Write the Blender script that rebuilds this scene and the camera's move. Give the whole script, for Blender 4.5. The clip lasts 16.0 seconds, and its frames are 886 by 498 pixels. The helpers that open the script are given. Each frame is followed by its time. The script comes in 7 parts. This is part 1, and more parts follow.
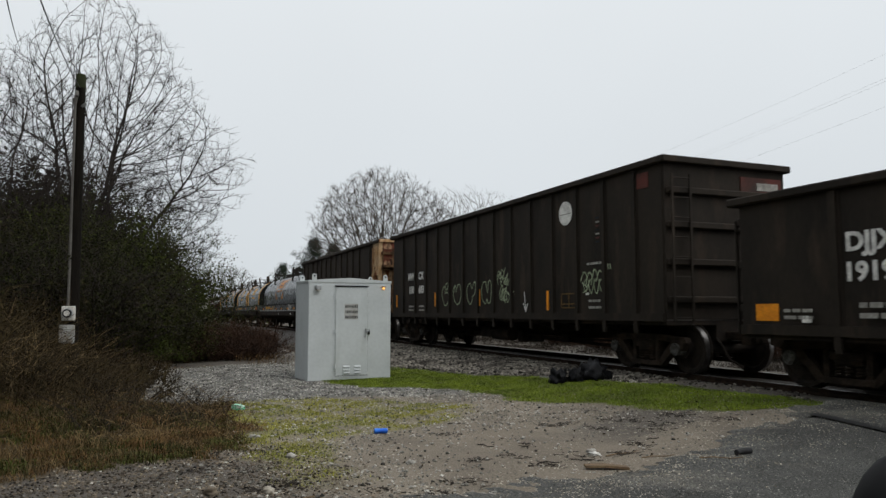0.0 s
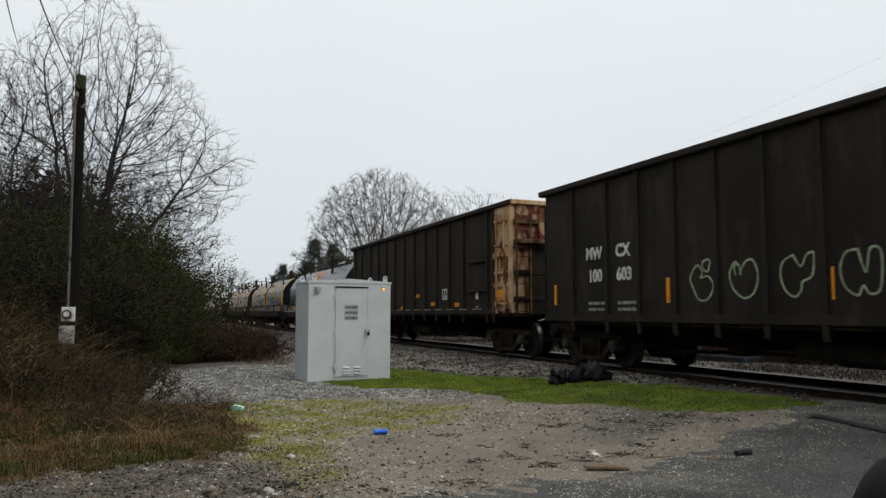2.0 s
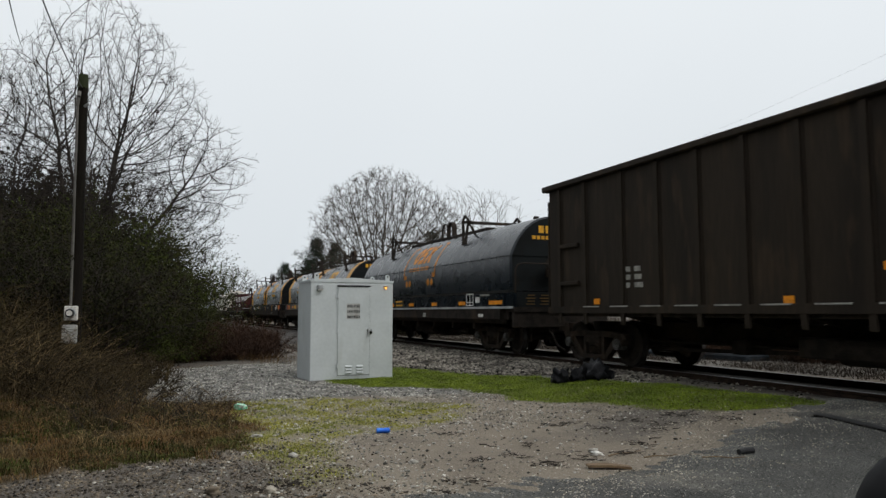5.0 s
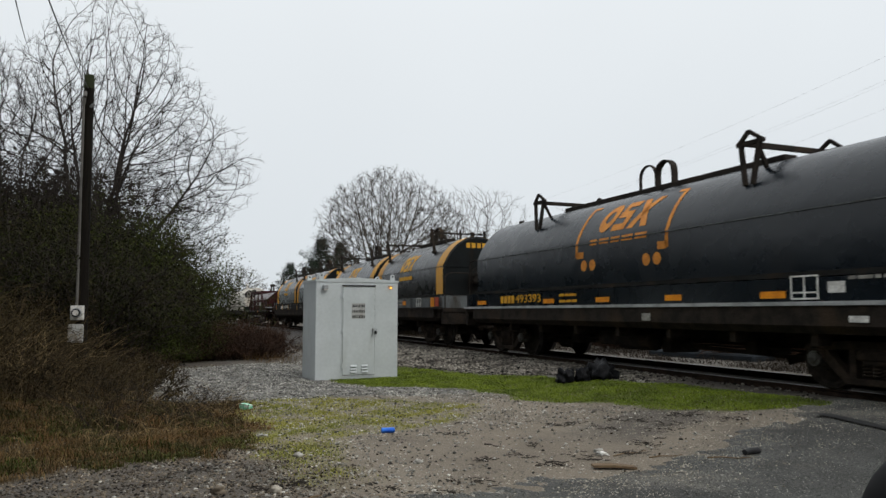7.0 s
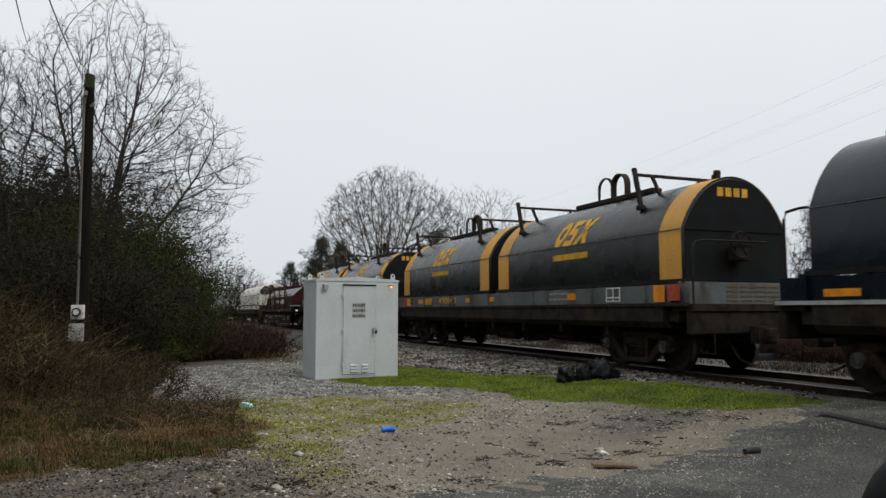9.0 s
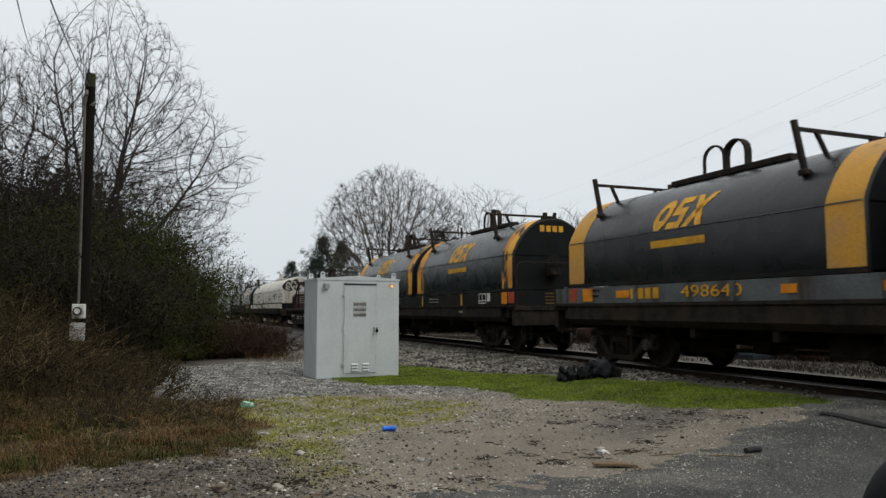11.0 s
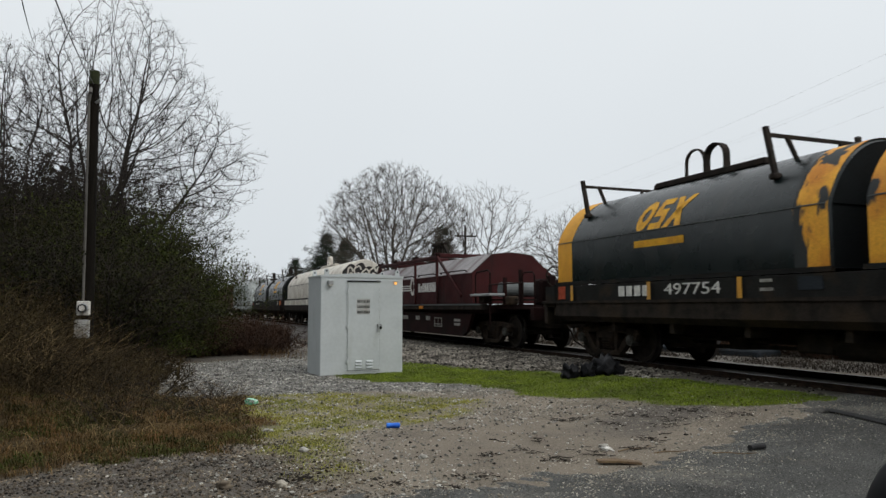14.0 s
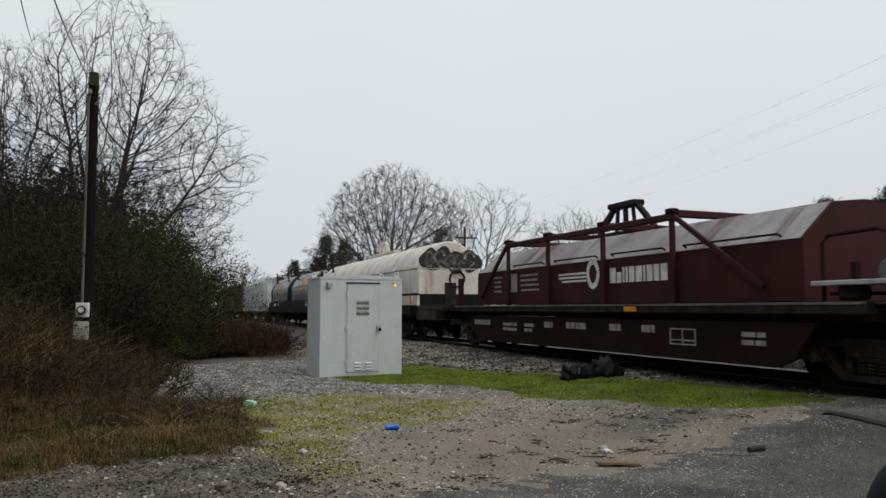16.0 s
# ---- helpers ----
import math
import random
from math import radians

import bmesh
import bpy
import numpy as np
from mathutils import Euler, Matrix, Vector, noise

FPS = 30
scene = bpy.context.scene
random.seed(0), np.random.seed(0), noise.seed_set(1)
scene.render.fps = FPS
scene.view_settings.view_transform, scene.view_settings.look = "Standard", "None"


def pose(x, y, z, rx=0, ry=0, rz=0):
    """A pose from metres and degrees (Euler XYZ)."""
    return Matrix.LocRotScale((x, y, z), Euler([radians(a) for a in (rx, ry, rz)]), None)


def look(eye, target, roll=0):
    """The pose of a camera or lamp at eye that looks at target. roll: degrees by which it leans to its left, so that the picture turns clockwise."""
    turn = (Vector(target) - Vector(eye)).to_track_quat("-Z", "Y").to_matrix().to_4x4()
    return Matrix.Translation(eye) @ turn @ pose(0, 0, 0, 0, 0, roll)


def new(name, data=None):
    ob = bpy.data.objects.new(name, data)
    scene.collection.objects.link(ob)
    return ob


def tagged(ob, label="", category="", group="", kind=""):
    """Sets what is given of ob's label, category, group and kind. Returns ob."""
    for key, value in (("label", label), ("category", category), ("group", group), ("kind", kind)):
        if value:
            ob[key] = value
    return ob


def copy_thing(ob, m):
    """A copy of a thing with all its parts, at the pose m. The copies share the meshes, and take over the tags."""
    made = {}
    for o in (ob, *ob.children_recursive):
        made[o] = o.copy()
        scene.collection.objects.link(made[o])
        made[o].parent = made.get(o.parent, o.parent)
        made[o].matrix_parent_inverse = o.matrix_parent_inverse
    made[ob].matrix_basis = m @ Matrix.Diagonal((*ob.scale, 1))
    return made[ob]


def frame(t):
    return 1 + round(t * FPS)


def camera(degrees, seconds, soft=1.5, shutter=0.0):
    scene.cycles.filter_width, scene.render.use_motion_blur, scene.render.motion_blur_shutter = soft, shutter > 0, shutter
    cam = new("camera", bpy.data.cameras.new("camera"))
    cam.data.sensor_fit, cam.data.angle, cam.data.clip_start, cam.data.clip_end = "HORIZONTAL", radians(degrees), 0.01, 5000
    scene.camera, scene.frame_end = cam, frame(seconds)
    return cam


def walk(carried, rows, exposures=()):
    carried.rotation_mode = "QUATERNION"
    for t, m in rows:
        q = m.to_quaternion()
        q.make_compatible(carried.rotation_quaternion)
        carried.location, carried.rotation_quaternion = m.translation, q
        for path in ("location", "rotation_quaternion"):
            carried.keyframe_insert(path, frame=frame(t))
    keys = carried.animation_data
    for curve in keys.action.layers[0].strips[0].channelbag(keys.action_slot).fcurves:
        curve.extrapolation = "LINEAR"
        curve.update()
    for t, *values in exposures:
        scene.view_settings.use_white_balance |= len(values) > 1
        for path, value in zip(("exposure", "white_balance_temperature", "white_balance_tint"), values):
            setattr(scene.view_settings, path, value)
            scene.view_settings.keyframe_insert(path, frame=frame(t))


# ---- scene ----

# ================= camera =================
cam = camera(62.38, 16.0, soft=1.45, shutter=0.2)
EYE = (0.0, 0.0, 1.5)
# seconds, pitch up, heading (degrees)
TURNS = [(0.0, 4.943, 157.894), (0.5, 4.889, 157.894), (1.0, 5.010, 157.827), (1.5, 4.943, 157.841), (2.0, 5.011, 157.881),
         (2.5, 5.105, 157.757), (3.0, 5.078, 157.827), (3.5, 5.010, 157.785), (4.0, 4.943, 157.894), (6.3, 4.740, 158.336),
         (6.5, 4.538, 158.357), (7.0, 4.902, 158.439), (7.5, 4.969, 158.534), (8.0, 4.915, 158.493), (8.5, 4.982, 158.601),
         (9.0, 4.848, 158.465), (11.5, 4.726, 158.601), (12.0, 4.685, 158.682), (12.5, 4.685, 158.601), (13.0, 4.618, 158.601),
         (13.5, 4.551, 158.682), (14.0, 4.550, 158.818), (14.5, 4.481, 158.804), (15.0, 4.481, 158.804), (15.5, 4.522, 158.872),
         (16.0, 4.685, 158.764)]
walk(cam, [(t, pose(*EYE, 90 + p, 0, h - 90)) for t, p, h in TURNS], exposures=[(0.0, -0.08), (0.5, 0.0), (9.0, 0.0), (11.5, -0.04), (14.5, -0.05), (15.0, -0.1), (15.5, -0.14), (16.0, -0.11)])

# ================= light =================
SUN_EL, SUN_AZ = radians(50), radians(55)
world = bpy.data.worlds.new("overcast")
scene.world = world
world.use_nodes = True
wn, wl = world.node_tree.nodes, world.node_tree.links
wn.clear()
w_out = wn.new("ShaderNodeOutputWorld")
w_bg = wn.new("ShaderNodeBackground")
w_sky = wn.new("ShaderNodeTexSky")
w_sky.sky_type, w_sky.sun_disc, w_sky.sun_elevation, w_sky.sun_rotation = "NISHITA", False, SUN_EL, SUN_AZ
w_hsv = wn.new("ShaderNodeHueSaturation")
w_hsv.inputs["Saturation"].default_value, w_hsv.inputs["Value"].default_value = 0.25, 1.0
w_co = wn.new("ShaderNodeTexCoord")
w_sep = wn.new("ShaderNodeSeparateXYZ")
w_ramp = wn.new("ShaderNodeValToRGB")
w_ramp.color_ramp.elements[0].position, w_ramp.color_ramp.elements[0].color = 0.0, (7.35, 7.88, 8.3, 1)
w_ramp.color_ramp.elements[1].position, w_ramp.color_ramp.elements[1].color = 1.0, (12.6, 13.1, 13.6, 1)
mid = w_ramp.color_ramp.elements.new(0.38)
mid.color = (8.85, 9.33, 9.68, 1)
w_mix = wn.new("ShaderNodeMixRGB")
w_mix.inputs[0].default_value = 0.93
w_noise = wn.new("ShaderNodeTexNoise")
w_noise.inputs["Scale"].default_value, w_noise.inputs["Detail"].default_value = 1.6, 3.0
w_mul = wn.new("ShaderNodeMixRGB")
w_mul.blend_type = "MULTIPLY"
w_mul.inputs[0].default_value = 0.1
w_bg.inputs["Strength"].default_value = 0.1
wl.new(w_co.outputs["Generated"], w_sep.inputs[0])
wl.new(w_co.outputs["Generated"], w_noise.inputs["Vector"])
wl.new(w_sep.outputs["Z"], w_ramp.inputs[0])
wl.new(w_sky.outputs[0], w_hsv.inputs["Color"])
wl.new(w_hsv.outputs[0], w_mix.inputs[1])
wl.new(w_ramp.outputs[0], w_mix.inputs[2])
wl.new(w_mix.outputs[0], w_mul.inputs[1])
wl.new(w_noise.outputs["Fac"], w_mul.inputs[2])
wl.new(w_mul.outputs[0], w_bg.inputs["Color"])
wl.new(w_bg.outputs[0], w_out.inputs["Surface"])

sun_data = bpy.data.lights.new("sun", "SUN")
sun_data.energy, sun_data.angle, sun_data.color = 1.4, radians(40), (1.0, 0.97, 0.93)
sun = new("sun", sun_data)
sun.matrix_world = look((0, 0, 30), (0 - 12 * math.sin(SUN_AZ), 0 - 12 * math.cos(SUN_AZ), 30 - 12 * math.tan(SUN_EL)))


# ================= materials =================
def mat(name, col, col2=None, rough=0.7, metal=0.0, scale=3.0, lo=0.42, hi=0.62, fine=40.0, fine_amt=0.25, bump=0.15, stretch=(1, 1, 1),
        stain=None, stain_scale=1.2, stain_lo=0.55, stain_hi=0.7, stain_stretch=(1, 1, 1), island=0.0, objrand=0.0, spec=0.25, emit=0.0, rough2=None):
    """Two-scale procedural surface: patches of col and col2, fine grain, optional stains."""
    m = bpy.data.materials.new(name)
    m.use_nodes = True
    n, l = m.node_tree.nodes, m.node_tree.links
    b = n["Principled BSDF"]
    b.inputs["Roughness"].default_value, b.inputs["Metallic"].default_value = rough, metal
    b.inputs["Specular IOR Level"].default_value = spec
    co = n.new("ShaderNodeTexCoord")

    def noise_at(s, st, detail=5.0):
        mp = n.new("ShaderNodeMapping")
        mp.inputs["Scale"].default_value = st
        tx = n.new("ShaderNodeTexNoise")
        tx.inputs["Scale"].default_value, tx.inputs["Detail"].default_value = s, detail
        l.new(co.outputs["Object"], mp.inputs["Vector"])
        l.new(mp.outputs[0], tx.inputs["Vector"])
        return tx.outputs["Fac"]

    def span(f, a, z):
        r = n.new("ShaderNodeMapRange")
        r.inputs["From Min"].default_value, r.inputs["From Max"].default_value = a, z
        l.new(f, r.inputs["Value"])
        return r.outputs[0]

    def mix(f, a, z, kind="MIX"):
        x = n.new("ShaderNodeMixRGB")
        x.blend_type = kind
        for sock, v in zip(x.inputs, (f, a, z)):
            if isinstance(v, (int, float)):
                sock.default_value = v
            elif isinstance(v, tuple):
                sock.default_value = (*v, 1)
            else:
                l.new(v, sock)
        return x.outputs[0]

    c = mix(span(noise_at(scale, stretch), lo, hi), col, col2 or tuple(0.75 * v for v in col))
    if stain:
        c = mix(span(noise_at(stain_scale, stain_stretch, 8.0), stain_lo, stain_hi), c, stain)
    fn = noise_at(fine, stretch, 3.0)
    g = n.new("ShaderNodeMapRange")
    g.inputs["From Min"].default_value, g.inputs["From Max"].default_value = 0.3, 0.7
    g.inputs["To Min"].default_value, g.inputs["To Max"].default_value = 1 - fine_amt, 1 + fine_amt
    l.new(fn, g.inputs["Value"])
    c = mix(1.0, c, g.outputs[0], "MULTIPLY")
    for amount, node, out in ((island, "ShaderNodeNewGeometry", "Random Per Island"), (objrand, "ShaderNodeObjectInfo", "Random")):
        if amount:
            gi = n.new(node)
            gr = n.new("ShaderNodeMapRange")
            gr.inputs["To Min"].default_value, gr.inputs["To Max"].default_value = 1 - amount, 1 + amount
            l.new(gi.outputs[out], gr.inputs["Value"])
            c = mix(1.0, c, gr.outputs[0], "MULTIPLY")
    l.new(c, b.inputs["Base Color"])
    if rough2 is not None:
        rr = n.new("ShaderNodeMapRange")
        rr.inputs["From Min"].default_value, rr.inputs["From Max"].default_value = 0.35, 0.65
        rr.inputs["To Min"].default_value, rr.inputs["To Max"].default_value = rough, rough2
        l.new(noise_at(scale * 1.7, stretch), rr.inputs["Value"])
        l.new(rr.outputs[0], b.inputs["Roughness"])
    if bump:
        bp = n.new("ShaderNodeBump")
        bp.inputs["Strength"].default_value, bp.inputs["Distance"].default_value = bump, 0.02
        l.new(fn, bp.inputs["Height"])
        l.new(bp.outputs[0], b.inputs["Normal"])
    if emit:
        b.inputs["Emission Color"].default_value, b.inputs["Emission Strength"].default_value = (*col, 1), emit
    return m


M = {}
DOWN = (1, 1, 0.12)   # streaks that run down a side
M["gon_dark"] = mat("dark_car_paint", (0.0228, 0.0176, 0.0128), (0.0142, 0.0112, 0.0084), 0.8, scale=1.1, stretch=(1, 1, 0.5), stain=(0.036, 0.026, 0.0175), stain_scale=1.8, stain_stretch=(1.5, 1, 0.4), fine=18.0, fine_amt=0.12, bump=0.1, spec=0.17)
M["gon_grey"] = mat("grey_brown_car_paint", (0.0248, 0.0182, 0.0122), (0.0152, 0.0113, 0.008), 0.8, scale=1.3, stretch=DOWN, stain=(0.04, 0.027, 0.016), stain_scale=2.0, stain_stretch=(1.5, 1, 0.35), fine=18.0, fine_amt=0.14, bump=0.1, spec=0.17)
M["gon_red"] = mat("dull_red_car_paint", (0.10, 0.025, 0.018), (0.05, 0.02, 0.015), 0.75, scale=1.4, stain=(0.03, 0.022, 0.018), stain_scale=2.0)
M["rust_cream"] = mat("cream_paint_with_rust", (0.5, 0.36, 0.215), (0.4, 0.245, 0.12), 0.8, scale=2.2, stain=(0.15, 0.048, 0.017), stain_scale=3.2, stain_stretch=(1.8, 1.8, 0.35), stain_lo=0.47, stain_hi=0.58, fine_amt=0.2, spec=0.15)
M["rust_red"] = mat("flaking_red_rust", (0.13, 0.036, 0.02), (0.36, 0.22, 0.13), 0.85, scale=3.0, lo=0.5, hi=0.58, stain=(0.02, 0.012, 0.008), stain_scale=2.2, stain_stretch=(1, 1, 0.5), stain_lo=0.5, stain_hi=0.6, fine_amt=0.4, spec=0.2)
M["rust_dirty"] = mat("grimy_rusted_beams", (0.15, 0.085, 0.042), (0.06, 0.034, 0.02), 0.85, scale=3.0, stain=(0.025, 0.016, 0.011), stain_scale=2.5, stain_stretch=(1, 1, 0.4), stain_lo=0.48, stain_hi=0.6, fine_amt=0.4, spec=0.12)
# field grass darkened: the dim light under the cars is in its colour
M["field_straw"] = mat("dimmed_field_grass", (0.028, 0.0215, 0.0155), (0.017, 0.0135, 0.010), 0.9, scale=0.5, fine_amt=0.2, bump=0, island=0.3, spec=0.05)
M["under"] = mat("grimy_underframe", (0.028, 0.0225, 0.0185), (0.016, 0.0135, 0.0115), 0.9, scale=5.0, stain=(0.042, 0.03, 0.02), fine_amt=0.3, spec=0.1)
M["truck"] = mat("grimy_cast_steel", (0.033, 0.0245, 0.018), (0.018, 0.014, 0.011), 0.9, scale=6.0, stain=(0.055, 0.036, 0.022), fine_amt=0.3, spec=0.1)
M["wheel_face"] = mat("oily_wheel_steel", (0.024, 0.019, 0.015), (0.014, 0.0115, 0.0095), 0.8, scale=8.0, spec=0.12)
M["bearing"] = mat("greasy_bearing_cap", (0.085, 0.085, 0.078), (0.03, 0.027, 0.023), 0.6, scale=9.0, stain=(0.02, 0.016, 0.012), stain_scale=6.0, spec=0.3)
M["tread"] = mat("worn_wheel_tread", (0.16, 0.155, 0.15), (0.09, 0.085, 0.08), rough=0.42, metal=1.0, scale=5.0)
M["rail_top"] = mat("polished_rail_head", (0.2, 0.198, 0.195), rough=0.42, metal=1.0, scale=3.0)
M["rail_web"] = mat("rusty_rail_steel", (0.03, 0.02, 0.014), (0.018, 0.0125, 0.01), 0.9, scale=6.0, spec=0.1)
M["hood_navy"] = mat("blue_black_hood_paint", (0.003, 0.0062, 0.0098), (0.004, 0.007, 0.0102), 0.24, scale=1.2, stain=(0.0045, 0.007, 0.0095), stain_scale=1.5, stain_stretch=(1, 1, 0.4), fine=2.4, fine_amt=0.15, bump=0.45, rough2=0.32, spec=0.36)
M["hood_green"] = mat("green_black_hood_paint", (0.003, 0.007, 0.0072), (0.0042, 0.0085, 0.0082), 0.24, scale=1.2, stain=(0.010, 0.0115, 0.010), stain_scale=1.7, stain_stretch=(1, 1, 0.4), fine=2.4, fine_amt=0.15, bump=0.45, rough2=0.32, spec=0.36)
M["hood_grey"] = mat("charcoal_hood_paint", (0.0045, 0.0056, 0.006), (0.0066, 0.0074, 0.0078), 0.24, scale=1.2, stain=(0.012, 0.011, 0.009), stain_scale=2.2, stain_stretch=(1, 1, 0.5), fine=2.4, fine_amt=0.15, bump=0.45, rough2=0.32, spec=0.36)
M["hood_end"] = mat("grimy_matt_end_paint", (0.0115, 0.0135, 0.014), (0.009, 0.0098, 0.0098), 0.85, scale=1.5, stain=(0.016, 0.012, 0.009), stain_scale=2.0, stain_stretch=(1, 1, 0.4), fine_amt=0.25, bump=0.05, spec=0.07)
M["band_yellow"] = mat("yellow_band_paint", (0.56, 0.28, 0.04), (0.46, 0.25, 0.075), 0.65, scale=1.4, stain=(0.16, 0.07, 0.02), stain_scale=3.0, stain_lo=0.64, stain_hi=0.77, stain_stretch=(1, 1, 0.3), fine_amt=0.15)
M["band_orange"] = mat("orange_yellow_band_paint", (0.68, 0.33, 0.024), (0.58, 0.27, 0.024), 0.6, scale=1.6, stain=(0.2, 0.085, 0.02), stain_scale=3.2, stain_lo=0.62, stain_hi=0.74, stain_stretch=(1, 1, 0.3), fine_amt=0.12)
M["band_worn"] = mat("worn_yellow_band_paint", (0.68, 0.33, 0.03), (0.5, 0.19, 0.02), 0.6, scale=2.0, stain=(0.022, 0.025, 0.025), stain_scale=2.6, stain_lo=0.53, stain_hi=0.56, stain_stretch=(1, 1, 0.35), fine_amt=0.15)
M["mark_yellow"] = mat("yellow_lettering_paint", (0.66, 0.34, 0.02), (0.52, 0.25, 0.02), 0.6, scale=6.0, fine_amt=0.2)
M["mark_orange"] = mat("orange_lettering_paint", (0.62, 0.24, 0.035), (0.50, 0.18, 0.03), 0.6, scale=6.0, fine_amt=0.2)
M["reflector"] = mat("orange_reflective_tape", (0.75, 0.27, 0.01), (0.6, 0.2, 0.01), 0.5, scale=6.0, fine_amt=0.2)
M["red_plate"] = mat("red_placard", (0.40, 0.07, 0.03), (0.3, 0.05, 0.02), 0.6, scale=9.0)
M["mark_white"] = mat("white_lettering_paint", (0.68, 0.67, 0.63), (0.5, 0.49, 0.46), 0.7, scale=7.0, fine_amt=0.25)
M["mark_dull"] = mat("dulled_white_lettering", (0.30, 0.29, 0.26), (0.2, 0.19, 0.17), 0.8, scale=7.0, fine_amt=0.3)
M["stencil_dim"] = mat("dim_ochre_stencil", (0.13, 0.075, 0.02), (0.07, 0.045, 0.015), 0.8, scale=7.0)
M["graffiti"] = mat("pale_green_spray_paint", (0.33, 0.385, 0.25), (0.19, 0.23, 0.14), 0.7, scale=7.0, fine_amt=0.3)
M["graffiti_black"] = mat("black_spray_paint", (0.025, 0.022, 0.02), rough=0.6, scale=7.0)
M["sill_grey"] = mat("grey_sill_paint", (0.105, 0.115, 0.115), (0.075, 0.08, 0.08), 0.7, scale=1.5, stain=(0.04, 0.032, 0.024), stain_scale=2.4, stain_stretch=(1, 1, 0.3), spec=0.3)
M["sill_dark"] = mat("dark_sill_paint", (0.017, 0.017, 0.0155), (0.012, 0.0115, 0.0105), 0.85, scale=1.5, stain=(0.03, 0.022, 0.015), stain_scale=2.0, spec=0.12)
M["trim_pale"] = mat("pale_edge_strip", (0.36, 0.37, 0.37), (0.25, 0.26, 0.26), 0.6, scale=4.0)
M["maroon"] = mat("maroon_car_paint", (0.044, 0.0075, 0.0075), (0.03, 0.006, 0.006), 0.65, scale=1.2, stain=(0.02, 0.009, 0.008), stain_scale=1.8, stain_stretch=(1, 1, 0.3), rough2=0.78, spec=0.18)
M["maroon_dark"] = mat("grimy_maroon_paint", (0.018, 0.0068, 0.006), (0.011, 0.005, 0.0045), 0.85, scale=1.6, stain=(0.010, 0.0075, 0.0065), stain_scale=2.0, spec=0.1)
M["hood_silver"] = mat("weathered_grey_hood_top", (0.26, 0.245, 0.245), (0.18, 0.165, 0.165), 0.55, scale=1.4, stain=(0.07, 0.035, 0.034), stain_scale=1.1, stain_stretch=(2.0, 0.4, 0.4), stain_lo=0.54, stain_hi=0.68)
M["hood_white"] = mat("dirty_white_hood_paint", (0.60, 0.57, 0.50), (0.48, 0.44, 0.38), 0.65, scale=1.3, stain=(0.27, 0.2, 0.14), stain_scale=2.2, stain_stretch=(1, 1, 0.3), stain_lo=0.58, stain_hi=0.75)
M["hopper_grey"] = mat("pale_grey_hopper_paint", (0.42, 0.45, 0.44), (0.32, 0.34, 0.33), 0.7, scale=0.8, stain=(0.2, 0.19, 0.17), stain_scale=1.5)
M["box_brown"] = mat("brown_boxcar_paint", (0.10, 0.05, 0.035), (0.07, 0.035, 0.028), 0.75, scale=0.8)
M["cabinet"] = mat("pale_grey_enamel", (0.50, 0.53, 0.53), (0.46, 0.49, 0.49), 0.5, scale=1.6, fine=14, fine_amt=0.04, bump=0.02, stain=(0.41, 0.43, 0.415), stain_scale=2.5, stain_stretch=(1, 1, 0.25), stain_lo=0.6, stain_hi=0.85)
M["cab_metal"] = mat("galvanised_steel", (0.42, 0.43, 0.43), (0.34, 0.35, 0.35), 0.45, metal=0.6, scale=9.0)
M["stencil_grey"] = mat("worn_black_stencil", (0.012, 0.013, 0.014), (0.03, 0.032, 0.033), 0.8, scale=14.0)
M["black"] = mat("black_plastic", (0.006, 0.006, 0.0065), rough=0.7, scale=6.0, fine_amt=0.1, bump=0.02, spec=0.15)
M["lamp_on"] = mat("lit_amber_lamp", (1.0, 0.42, 0.07), rough=0.4, scale=4.0, fine_amt=0.0, bump=0, emit=1.8)
M["pole_wood"] = mat("weathered_pole_wood", (0.0125, 0.0105, 0.008), (0.008, 0.0068, 0.0055), 0.9, scale=4.0, stretch=(6, 6, 0.3), fine_amt=0.3, bump=0.5, spec=0.06)
M["pole_moss"] = mat("mossy_pole_top", (0.028, 0.034, 0.013), (0.022, 0.024, 0.012), 0.95, scale=8.0)
M["conduit"] = mat("grey_conduit", (0.12, 0.112, 0.10), (0.085, 0.078, 0.07), 0.7, scale=5.0)
M["meter_box"] = mat("grey_meter_box", (0.40, 0.40, 0.38), (0.31, 0.31, 0.29), 0.6, scale=5.0, stain=(0.2, 0.17, 0.14), stain_scale=4)
M["bark"] = mat("grey_brown_bark", (0.04, 0.034, 0.028), (0.024, 0.02, 0.017), 0.95, scale=5.0, stretch=(4, 4, 0.6), fine_amt=0.35, bump=0.4, spec=0.15)
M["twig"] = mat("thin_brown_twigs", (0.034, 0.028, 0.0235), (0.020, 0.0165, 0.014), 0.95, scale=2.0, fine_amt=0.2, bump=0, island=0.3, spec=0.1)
# paler grey-brown than the near twigs
M["far_twig"] = mat("pale_far_twigs", (0.076, 0.066, 0.053), (0.044, 0.038, 0.031), 0.95, scale=0.8, fine_amt=0.2, bump=0, island=0.35, spec=0.1)
M["leaf_dark"] = mat("dull_evergreen_leaves", (0.019, 0.021, 0.0075), (0.022, 0.018, 0.0078), 0.9, scale=0.7, fine_amt=0.25, bump=0, island=0.65, spec=0.05)
M["leaf_green"] = mat("fresh_shrub_leaves", (0.04, 0.05, 0.011), (0.026, 0.026, 0.009), 0.85, scale=0.9, fine_amt=0.25, bump=0, island=0.6, spec=0.06)
M["leaf_brown"] = mat("withered_leaves", (0.044, 0.030, 0.016), (0.027, 0.019, 0.011), 0.9, scale=1.1, fine_amt=0.25, bump=0, island=0.6, spec=0.1)
